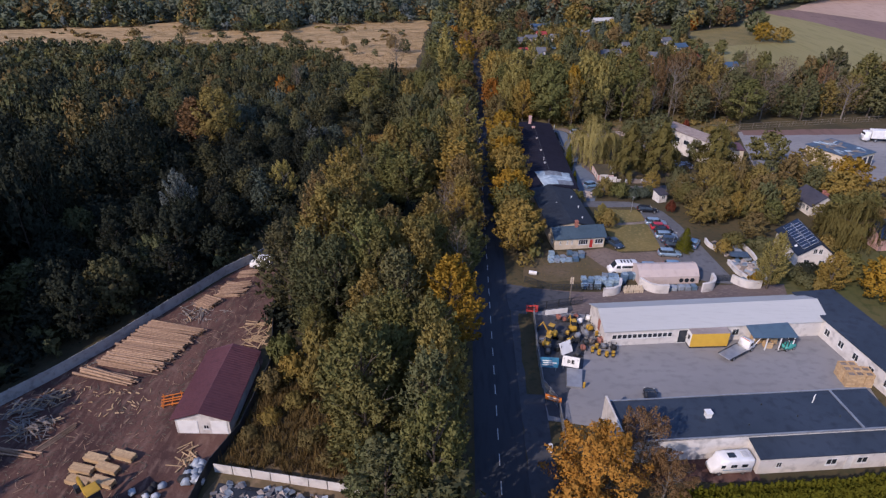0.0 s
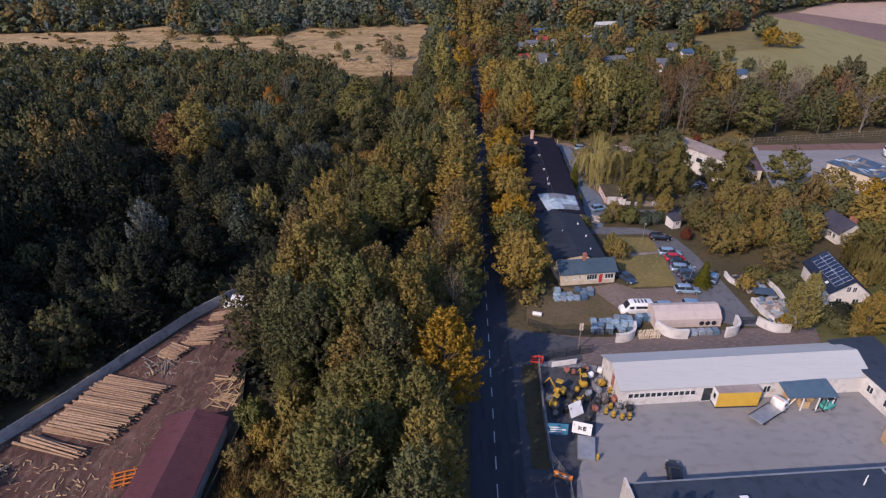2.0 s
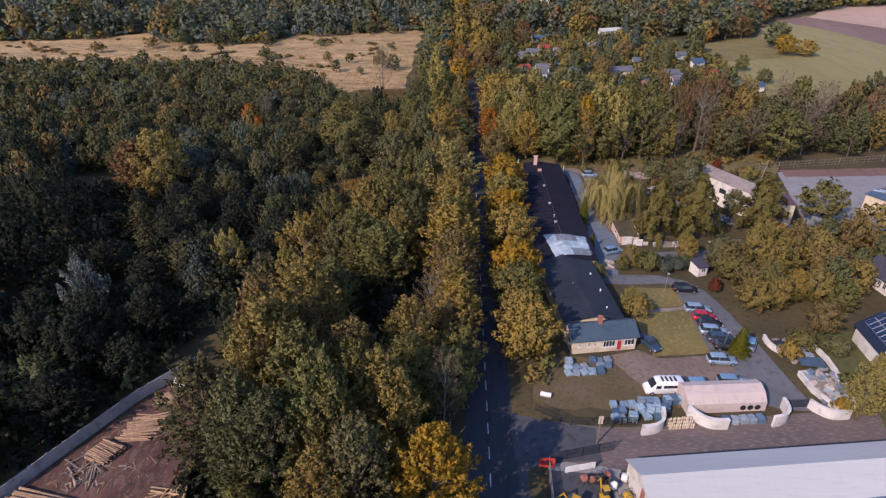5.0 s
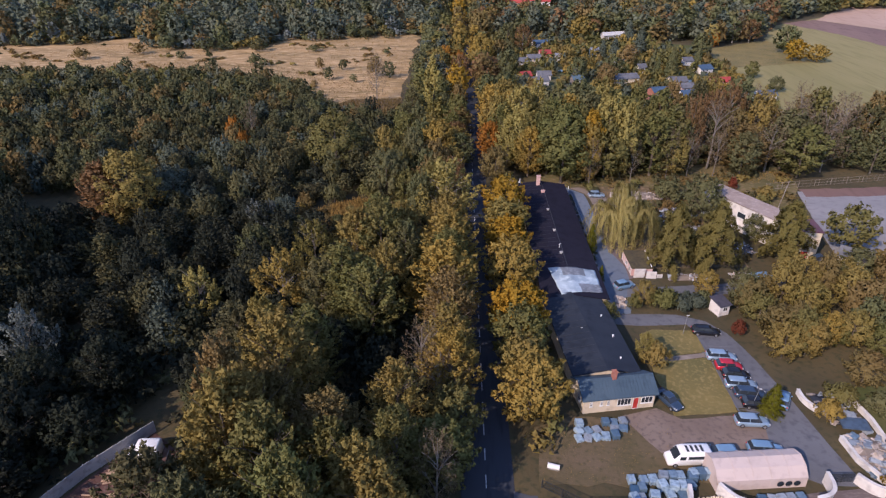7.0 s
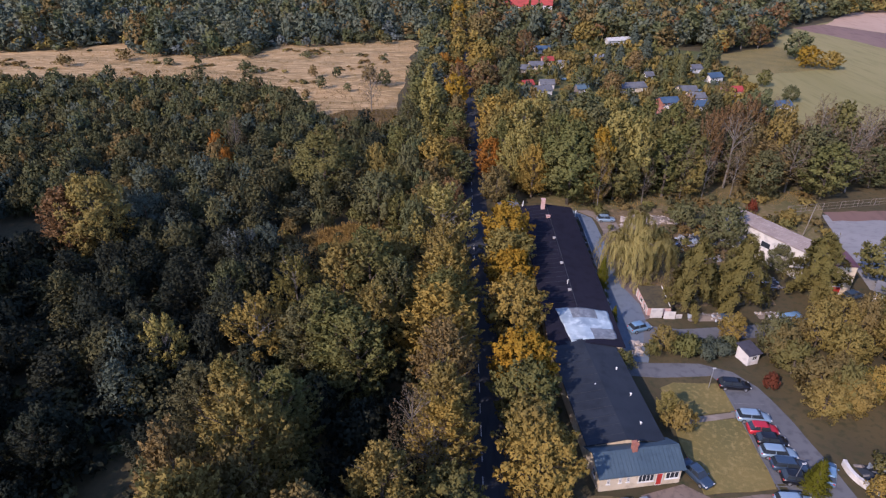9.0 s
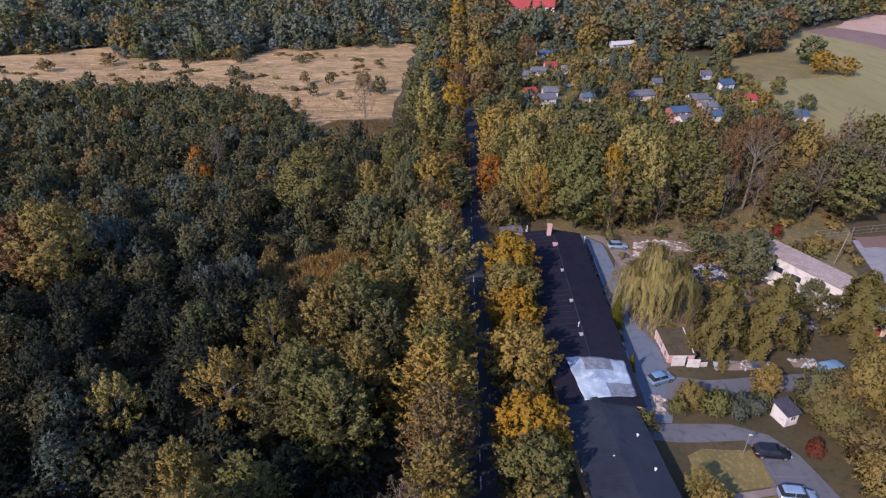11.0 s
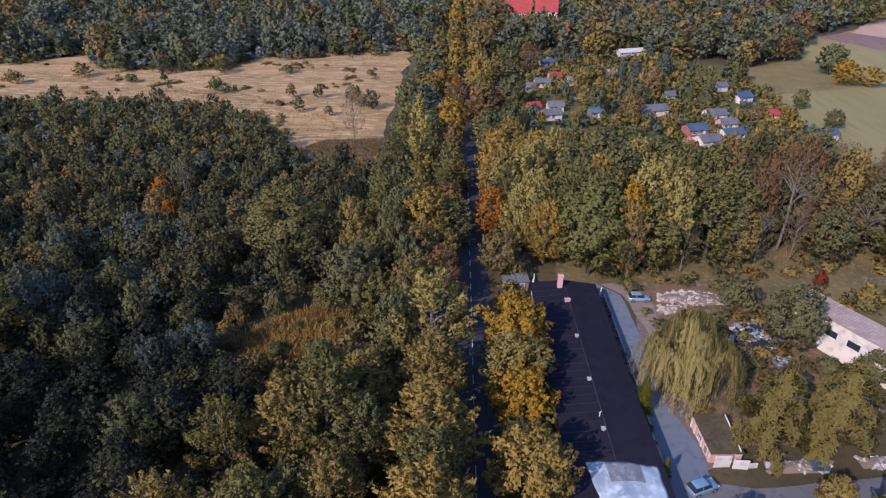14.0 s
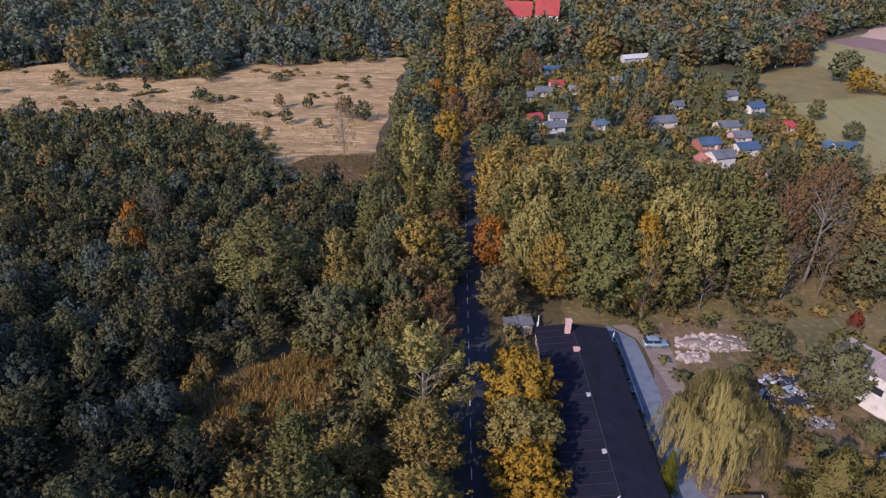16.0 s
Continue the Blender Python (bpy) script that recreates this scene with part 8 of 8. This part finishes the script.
plank_litter("plank_litter", -50.5, 71.0, 4.5, 1.0, 24, 1.0, "scattered slabs before the log stack", 8, True, 0.05)
plank_litter("plank_litter", -43.8, 84.8, 1.6, 2.4, 22, 3.6, "dark poles leaning by the wall", 9, True, 0.3)

rack = thing("orange_rack", pose(-38.6, 63.2, 0.05, 0, 0, 20), "orange painted steel rack beside the shed", "rack")
for k in range(4):
    part("rail", boxed(-1.4, 1.4, -0.9 + k * 0.6, -0.78 + k * 0.6, 0.35 + 0.1 * (k % 2), 0.47 + 0.1 * (k % 2)), M_ORANGE, rack)
for k in range(3):
    part("crossbar", boxed(-1.2 + k * 1.15, -1.08 + k * 1.15, -1.0, 1.1, 0.18, 0.30), M_ORANGE, rack)
for u in (-1.2, 1.1):
    for v in (-0.9, 0.95):
        part("leg", boxed(u, u + 0.1, v, v + 0.1, 0, 0.9), M_ORANGE, rack)

bag_me = {}
for nm, mm in (("white", M_JUNK), ("black", M_BLACK)):
    bm = bmesh.new()
    bmesh.ops.create_icosphere(bm, subdivisions=2, radius=0.55)
    for v in bm.verts:
        v.co.z = max(-0.45, v.co.z * 0.95)
        v.co.x *= 1.15
        v.co += Vector(noise.noise_vector(v.co * 3.1)) * 0.30
    for f in bm.faces:
        f.smooth = True
    me = bpy.data.meshes.new("bulk_bag")
    bm.to_mesh(me)
    bm.free()
    me.materials.append(mm)
    bag_me[nm] = me
rb = random.Random(9)
for k in range(15):
    nm = "black" if k % 3 == 1 else "white"
    ob = new("bulk_bag", bag_me[nm])
    ob.matrix_basis = pose(-31.6 + rb.uniform(0, 2.2), 49.6 + rb.uniform(0, 3.4), 0.5, 0, 0, rb.uniform(0, 360)) @ Matrix.Diagonal((rb.uniform(0.8, 1.2),) * 3 + (1,))
    tagged(ob, ("crumpled white bulk bag" if nm == "white" else "black plastic bulk bag") + " beside the yard fence", "bag", "bulk bags")
for k in range(8):
    ob = new("bulk_bag", bag_me["white" if k % 2 else "black"])
    ob.matrix_basis = pose(-37.2 + rb.uniform(0, 3.4), 47.4 + rb.uniform(0, 1.6), 0.4, 0, 0, rb.uniform(0, 360)) @ Matrix.Diagonal((0.8, 0.8, 0.75, 1))
    tagged(ob, ("white" if k % 2 else "black") + " plastic sack on the dirt yard", "bag", "sacks by the planks")
heap("stone_heap", [(-28.0, 44), (-27.6, 50.0), (-20, 49.2), (-12, 47.6), (-10.5, 44)], 280, 0.75, 0.8, [M_JUNKDARK, M_CHALK, M_STONE], "long heap of grey broken stones behind the wall", "stones", 21)

# tall dry grass of the clearing, and thin grass elsewhere
def tufts(name, outline, spacing, h, leaf, label, keep=1.0, blades=9):
    rr = np.random.default_rng(hash_name(name))
    py = random.Random(hash_name(name))
    vs = []
    for x, y in scatter(py, outline, spacing, keep):
        n = blades
        a = rr.uniform(0, math.tau, n)
        hh = h * rr.uniform(0.5, 1.15, n)
        lean = rr.uniform(0.2, 0.9, n) * hh
        w = 0.02 + 0.035 * h
        base = np.stack([x + rr.normal(size=n) * spacing * 0.35, y + rr.normal(size=n) * spacing * 0.35, np.zeros(n)], 1)
        side = np.stack([-np.sin(a), np.cos(a), np.zeros(n)], 1) * w
        tip = base + np.stack([np.cos(a) * lean, np.sin(a) * lean, hh], 1)
        q = np.stack([base - side, base + side, tip + side * 0.3, tip - side * 0.3], 1)
        vs.append(q.reshape(-1, 3))
    v = np.concatenate(vs)
    me = raw_mesh(name, v, quads(len(v) // 4), [LEAF[leaf]])
    return tagged(new(name, me), label, "grass", kind="stuff")


tufts("tall_grass", [(-28, 52.6), (-10, 51), (-10, 60), (-12, 74), (-26.5, 71)], 0.75, 1.1, "straw", "tall brownish dry grass in the clearing", 0.9, 20)
tufts("reeds", [(-30.5, 164.5), (-25, 162.5), (-17, 164), (-13.5, 170), (-14.5, 178.5), (-21, 180), (-26.5, 176), (-30, 172.5)], 0.8, 1.3, "reed", "tall golden grass in a forest opening", 0.9, 13)
tufts("brown_reeds", [(-30.5, 164.5), (-25, 162.5), (-17, 164), (-13.5, 170), (-14.5, 178.5), (-21, 180), (-26.5, 176), (-30, 172.5)], 0.8, 1.2, "straw", "tall brown grass in a forest opening", 0.8, 13)
tufts("corner_grass", [(-19, 271), (-18.5, 248), (-33, 248), (-43, 260), (-36, 269)], 0.9, 0.8, "straw", "low brown grass at the corner of the grassland", 0.9, 10)
tufts("tawny_grass", [(-44, 262), (-56, 288), (-96, 301), (-150, 301), (-150, 322), (-90, 326), (-60, 312), (-30, 290), (-24, 272)], 1.9, 0.7, "straw", "tawny grass along the plantation", 0.55, 9)
tufts("field_grass", [(-200, 318), (-60, 309), (-44, 262), (-18, 262), (-18, 405), (-75, 396), (-120, 370), (-186, 362)], 2.3, 0.6, "reed", "clumps of dry grass in the grassland", 0.7, 7)

tufts("bank_grass", [(29, 191), (56, 194), (90, 197), (90, 205), (29, 200)], 1.3, 0.6, "reed", "dry grass on the bank", 0.8, 8)
tufts("lot_grass", [(36, 151), (60, 154), (60, 172), (56, 192), (36, 190)], 1.5, 0.45, "reed", "sparse dry grass on the rough lot", 0.6, 7)
tufts("garden_grass", [(13, 98), (34, 99), (35, 104), (29, 108.6), (19, 109), (13.4, 106)], 0.9, 0.18, "reed", "short worn grass of the front garden", 0.5, 7)


def litter(name, outline, n, sizes, material, label):
    """Flat scraps of bark and wood lying on the ground."""
    rr = np.random.default_rng(hash_name(name))
    py = random.Random(hash_name(name))
    xs, ys = [p[0] for p in outline], [p[1] for p in outline]
    vs = []
    while len(vs) < n:
        x, y = py.uniform(min(xs), max(xs)), py.uniform(min(ys), max(ys))
        if not inside(x, y, outline):
            continue
        a, l, w = py.uniform(0, math.pi), py.uniform(*sizes), py.uniform(0.04, 0.14)
        u, v = np.array([math.cos(a), math.sin(a), py.uniform(-0.1, 0.1)]) * l / 2, np.array([-math.sin(a), math.cos(a), 0]) * w / 2
        c = np.array([x, y, 0.09 + abs(u[2])])
        vs.append(np.stack([c - u - v, c + u - v, c + u * 0.8 + v, c - u * 0.9 + v]))
    q = np.concatenate(vs)
    return tagged(new(name, raw_mesh(name, q, quads(n), [material])), label, "wood litter", kind="stuff")


YARD2 = [(-73, 26), (-62.5, 58), (-38.5, 102), (-33.5, 100), (-31.0, 80), (-37, 66), (-37, 48), (-34, 26)]
litter("bark_litter", YARD2, 2600, (0.2, 0.9), M_BARK, "dark bark scraps trodden into the yard")
litter("wood_litter", YARD2, 900, (0.2, 1.3), M_LOG, "pale splinters and offcuts on the yard")
# thuja hedge
hedge = []
rr = random.Random(3)
for k in range(46):
    x = 26.4 + k * 0.72
    hedge.append(("cone", "hedge", x, 48.9 + (x - 26.4) * 0.128 + rr.uniform(-0.15, 0.15), rr.uniform(2.5, 3.1), rr.uniform(0.85, 1.0)))
    hedge.append(("bush", "hedge", x, 47.9 + (x - 26.4) * 0.128 + rr.uniform(-0.2, 0.2), rr.uniform(2.3, 2.8), rr.uniform(0.8, 1.0)))


def hedge_row(name, plants, label):
    rng_h = np.random.default_rng(2)
    vs, ns = [], []
    for kind, leaf, x, y, h, r in plants:
        p, o, d = crown_points(rng_h, kind, 700)
        v, soft = spray_cards(rng_h, p, o, d, 0.24, h, r)
        vs.append(v + [x, y, 0.05])
        ns.append(soft)
    v = np.concatenate(vs)
    return tagged(new(name, raw_mesh(name, v, sprays(len(v) // 3), [LEAF["hedge"]], None, np.concatenate(ns))), label, "hedge")


hedge_row("thuja_hedge", hedge, "dense yellow-green thuja hedge behind the annex")

# low planting frames between the barrack and the lane
rr = random.Random(37)
for k, y in enumerate((149.6, 152.4, 160.6, 163.8, 166.4, 169.6, 173.0, 176.2, 179.4, 182.6)):
    t = thing("planting_frame", pose(28.45 + 0.02 * (y - 150), y, 0.08, 0, 0, rr.uniform(-3, 3)), "low dark planting frame with pale rims along the barrack", "planter", "planting frames")
    d, h = rr.uniform(1.7, 2.4), rr.uniform(0.45, 0.75)
    part("soil_box", boxed(0, 1.05, 0, d, 0, h, 0.02), M_DARKSTEEL, t)
    for x0, x1, y0, y1 in ((-0.05, 1.1, -0.06, 0.02), (-0.05, 1.1, d - 0.02, d + 0.06), (-0.06, 0.02, 0.03, d - 0.03), (1.03, 1.11, 0.03, d - 0.03)):
        part("rim", boxed(x0, x1, y0, y1, h - 0.04, h + 0.05), M_GREYROOF if k % 3 else M_CONCRETE, t)
    if k % 3 != 1:
        part("cover", boxed(0.06, 0.98, 0.1, d * rr.uniform(0.4, 0.8), h + 0.004, h + 0.03), M_BLUETARP if k % 2 else M_GLASS, t)

# ---- sheds, houses and ruins beyond ----
booth = building("gate_booth", 47.6, 134.6, 20, 2.1, 2.5, 2.0, 2.4, M_WHITE, M_SLATE, "small white booth with a dark roof", "booth", "lean", [("f", 0.7, 0.9, 0.9, 0.8)], over=0.25)
oldshed = building("weathered_shed", 35.7, 147.7, 2, 4.0, 6.4, 1.6, 1.9, M_PINK, M_MOSS, "low patched shed with pinkish walls and a mossy roof", "shed", "lean", [("l", 1.0, 0.1, 1.0, 1.3, M_GREYWOOD), ("l", 3.4, 0.5, 0.8, 0.8)], over=0.12)
for v in (0.1, 2.6, 4.9, 6.1):
    part("pilaster", boxed(-0.10, -0.02, v, v + 0.3, 0, 1.55), M_WHITE, oldshed)
part("roof_pole", boxed(0, 0.1, 0, 6.2, 0, 0.1), M_WHITEPAINT, oldshed, at=pose(3.75, 0.2, 1.8, 2.6, 0, -4))
for x, y, w, h, turn in ((36.0, 146.9, 2.1, 1.9, 4), (38.3, 146.8, 1.9, 1.5, -3), (40.4, 146.9, 1.1, 0.8, 6)):
    tagged(part("yard_wall", boxed(0, w, 0, 0.16, 0, h, 0.02), M_WHITE, at=pose(x, y, 0.04, 0, 0, turn)), "low weathered white wall before the shed", "wall", "walls before the shed")
ruin = building("derelict_hall", 58.9, 177.1, -61, 19.0, 4.0, 6.0, 6.5, M_WHITE, M_RUINROOF, "derelict cream concrete hall with dark openings", "building", "lean",
                [("f", 2.15 + k * 3.6, 3.1, 2.1, 1.3, "window", 0) for k in range(5)], over=0.3)
for k in range(38):
    part("roof_rib", boxed(0, 0.16, 0, 4.5, 0, 0.10), M_RUINROOF, ruin, at=pose(-0.2 + k * 0.51, -0.28, 6.11, 7.1, 0, 0))
building("ruined_block", 70.9, 156.2, -4, 3.8, 5.0, 6.0, 6.3, M_CREAM, M_BROWNMETAL, "ruined pale block with a dark red roof", "building", "lean", [("f", 0.4, 0.1, 1.8, 1.6, M_RED)], over=0.2)
solar = building("solar_house", 66.0, 105.4, -3, 6.6, 10.4, 3.0, 5.475, M_WHITE, M_NAVYROOF, "white house with a dark navy roof and solar panels", "house", "y",
                 [("f", 2.4, 3.2, 0.75, 1.1), ("f", 3.4, 3.2, 0.75, 1.1), ("f", 1.2, 0.8, 1.1, 1.1), ("f", 4.0, 0.8, 1.1, 1.1), ("l", 2, 0.9, 1.1, 1.1)], over=0.4)
for i in range(9):
    for j in range(2):
        panel = part("solar_panel", boxed(0, 1.54, 0, 1.02, 0, 0.04, 0.01), M_STEEL, solar, at=pose(0.72 + j * 1.26, 0.5 + i * 1.08, 3.82 + j * 0.945, 0, -36.9, 0))
        part("glass", boxed(0.05, 1.49, 0.05, 0.97, 0.044, 0.055), M_SOLAR, panel)
part("skylight", boxed(0, 0.5, 0, 0.6, 0, 0.06), M_WHITEPAINT, solar, at=pose(0.1, 2.2, 3.37, 0, -36.9, 0))
white_house = building("white_house", 79.0, 136.0, -80, 6.8, 6.2, 2.6, 4.6, M_WHITE, M_SLATE, "white house with a dark grey roof", "house", "x", [("f", 4.2, 0.9, 0.8, 1.2), ("f", 5.4, 0.9, 0.8, 1.2)], [(4.4, 4.2, 1.0), (5.6, 4.0, 0.7)])
pink_house = building("pink_house", 86.2, 113.0, 8, 8.0, 8.0, 3.0, 5.2, M_PINK, M_SOLAR, "pink house with a dark roof", "house", "x", [("f", 2.0, 0.9, 1.0, 1.1), ("f", 4.6, 0.9, 1.0, 1.1)])
building("garden_house", 77.6, 153.4, -35, 4.4, 3.6, 2.6, 3.8, M_WHITE, M_GREYROOF, "small white house with a grey roof", "house", "x", [("f", 1.0, 0.1, 1.4, 2.0, M_FRAMEW)])
pale_sheet = grey_me.copy()
pale_sheet.materials.clear()
pale_sheet.materials.append(M_PALE)
freight = building("freight_shed", 96.7, 167.1, -60.3, 12.3, 11.3, 4.3, 4.3, M_CREAM, M_BLUETARP, "open freight shed with a blue-white cluttered roof", "shed", "flat", [("r", 0.7 + 2.7 * k, 0.2, 2.2, 3.4, M_GLASS) for k in range(4)], over=0.3)
for k in range(30):
    part("roof_sheet", pale_sheet if k % 3 == 0 else grey_me, None, freight, at=pose(rr.uniform(1, 11.3), rr.uniform(1, 10.3), 4.50 + 0.003 * k, 0, 0, rr.uniform(0, 180)) @ Matrix.Diagonal((rr.uniform(1, 4), rr.uniform(0.3, 0.9), 0.08, 1)))
lorry = thing("tanker_lorry", pose(126.5, 184.5, 0.06, 0, 0, 176), "white lorry with a long white trailer", "lorry")
part("trailer", boxed(-5.5, 1.6, -1.25, 1.25, 1.1, 3.6, 0.12), M_WHITEPAINT, lorry)
part("cab", hull([(1.9, 1.1, 0.6, 3.0), (2.1, 1.2, 0.5, 3.2), (3.4, 1.2, 0.5, 3.1), (3.8, 1.15, 0.5, 1.8)]), M_WHITEPAINT, lorry)
part("windscreen", boxed(3.62, 3.70, -1.0, 1.0, 1.9, 2.8), M_GLASS, lorry)
part("chassis", boxed(-5.3, 3.4, -0.5, 0.5, 0.6, 1.05), M_DARKSTEEL, lorry)
for s in (-1, 1):
    for wx in (-4.6, -3.4, 0.2, 2.8):
        wheel(lorry, wx, s * 1.0, 0.5, 0.35)
for x, y in ((13.2, 186.6), (15.6, 187.4)):
    building("roadside_hut", x - 1, y - 0.6, 8, 2.0, 2.2, 2.1, 2.4, M_GREYWOOD, M_GREYROOF, "small weathered hut beside the road", "hut", "lean", [("f", 0.5, 0.05, 0.8, 1.8, M_GREYWOOD)], over=0.2)
for x, y, tilt in ((17.2, 186.6, 6), (17.6, 187.8, -4), (29.0, 184.6, 12)):
    bm = bmesh.new()
    rod(bm, (0, 0, 0), (0, 0, 3.2), 0.09, 0.09, 6)
    ob = tagged(part("white_post", bm, M_WHITEPAINT, at=pose(x, y, 0, tilt, 0, 0)), "white concrete post beside the barrack", "post", "white posts")

# pale tarpaulin over the end of the long barrack's roof
M_PALEGREY = surface("grey_tarpaulin", (0.17, 0.19, 0.21), (0.11, 0.125, 0.14), (0.26, 0.28, 0.30), 0.6, 0.4, 1.4, 0.3, 3.0)
bm = bmesh.new()
grid = []
NU, NV = 24, 24
for i in range(NU + 1):
    row = []
    for j in range(NV + 1):
        u, v = i / NU, j / NV
        left = 1.85 + 1.15 * (1 - v)
        x = left + u * (10.4 - left) + 0.05 * math.sin(v * 17 + i)
        y = (1 - v) * (0.1 + 1.4 * u) + v * (9.3 - 0.2 * u) + 0.06 * math.sin(u * 13)
        ridge_z = 3.8 - abs(x - 5.45) * (0.7 / 5.45)
        z = ridge_z + 0.22 + 0.05 * noise.noise(Vector((x * 0.9, y * 0.9, 3)))
        row.append(bm.verts.new((x, y, z)))
    grid.append(row)
DARK_SHEETS = {(0, 1), (0, 2), (2, 1), (2, 0)}
for i in range(NU):
    for j in range(NV):
        f = bm.faces.new((grid[i][j], grid[i + 1][j], grid[i + 1][j + 1], grid[i][j + 1]))
        f.smooth = True
        f.material_index = 1 if (j // 8, (i - 6) // 6 if i >= 6 else -1) in DARK_SHEETS else 0
tarp = part("tarpaulin", bm, M_PALE, at=pose(17.2, 134.6, 0, 0, 0, 0.4))
tarp.data.materials.append(M_PALEGREY)
solid = tarp.modifiers.new("thickness", "SOLIDIFY")
solid.thickness = 0.02
tagged(tarp, "pale blue-white patched tarpaulin on the barrack roof", "tarpaulin")
# clutter along the barrack's lane side
for k in range(15):
    y = 141 + k * 2.9
    t = thing("bin", pose(28.75 + 0.25 * rr.random(), y, 0.06, 0, 0, rr.uniform(-10, 10)), "dark wheeled bin against the barrack wall", "bin", "bins along the barrack")
    part("tub", boxed(-0.35, 0.35, -0.45, 0.45, 0.05, 1.05, 0.06), rr.choice([M_DARKSTEEL, M_BLACK, M_BLUESIGN]), t)
    part("lid", boxed(-0.38, 0.38, -0.48, 0.48, 1.055, 1.15, 0.03), M_DARKSTEEL, t)

for i, (nm, x, y, w, d, wall, roof, label) in enumerate(HOUSES):
    x, w, d = x, w, d
    e = 3.8 if "tall" in label else 2.2
    building(nm, x, y, 6 + (i * 37) % 17, w, d, e, e + 1.3, wall, roof, label, "garden house", "x" if w > d else "y",
             [("f", 0.8, 0.9, 1.0, 1.0), ("f", w - 2.0, 0.05, 0.9, 1.9, M_FRAMEW)] + ([("f", w / 2 - 0.5, 0.9, 1.0, 1.0)] if w > 5 else []), over=0.35, group="garden houses")
building("red_roofed_mansion", 48, 478, -6, 13, 11, 10.5, 19, M_WHITE, M_REDROOF, "large white house with a bright red roof above the wood", "house", "x",
         [("f", 1.6 + 3.2 * k, 7.5, 1.4, 1.8) for k in range(3)], [(4, 7, 2.0), (9, 7, 2.0)])
building("red_roofed_wing", 30.5, 486, -6, 16, 9, 8.5, 16.0, M_WHITE, M_REDROOF, "white side house with a bright red roof above the wood", "house", "x", [("f", 2.5 + 4 * k, 6.0, 1.4, 1.8) for k in range(3)], [(12, 6, 2.0)])
# plastic pools and blue covers in the gardens
for x, y, turn in ((58, 330, 5), (90, 314, 40), (97, 306, -45), (111, 318, 10), (46, 321, 0), (79, 268, 0)):
    bm = boxed(-1.6, 1.6, -0.9, 0.9, 0.0, 0.6, 0.1)
    tagged(part("garden_pool", bm, M_CARBLUE, at=pose(x, y, 0.04, 0, 0, turn)), "blue garden pool cover on the grass", "pool", "garden pools")
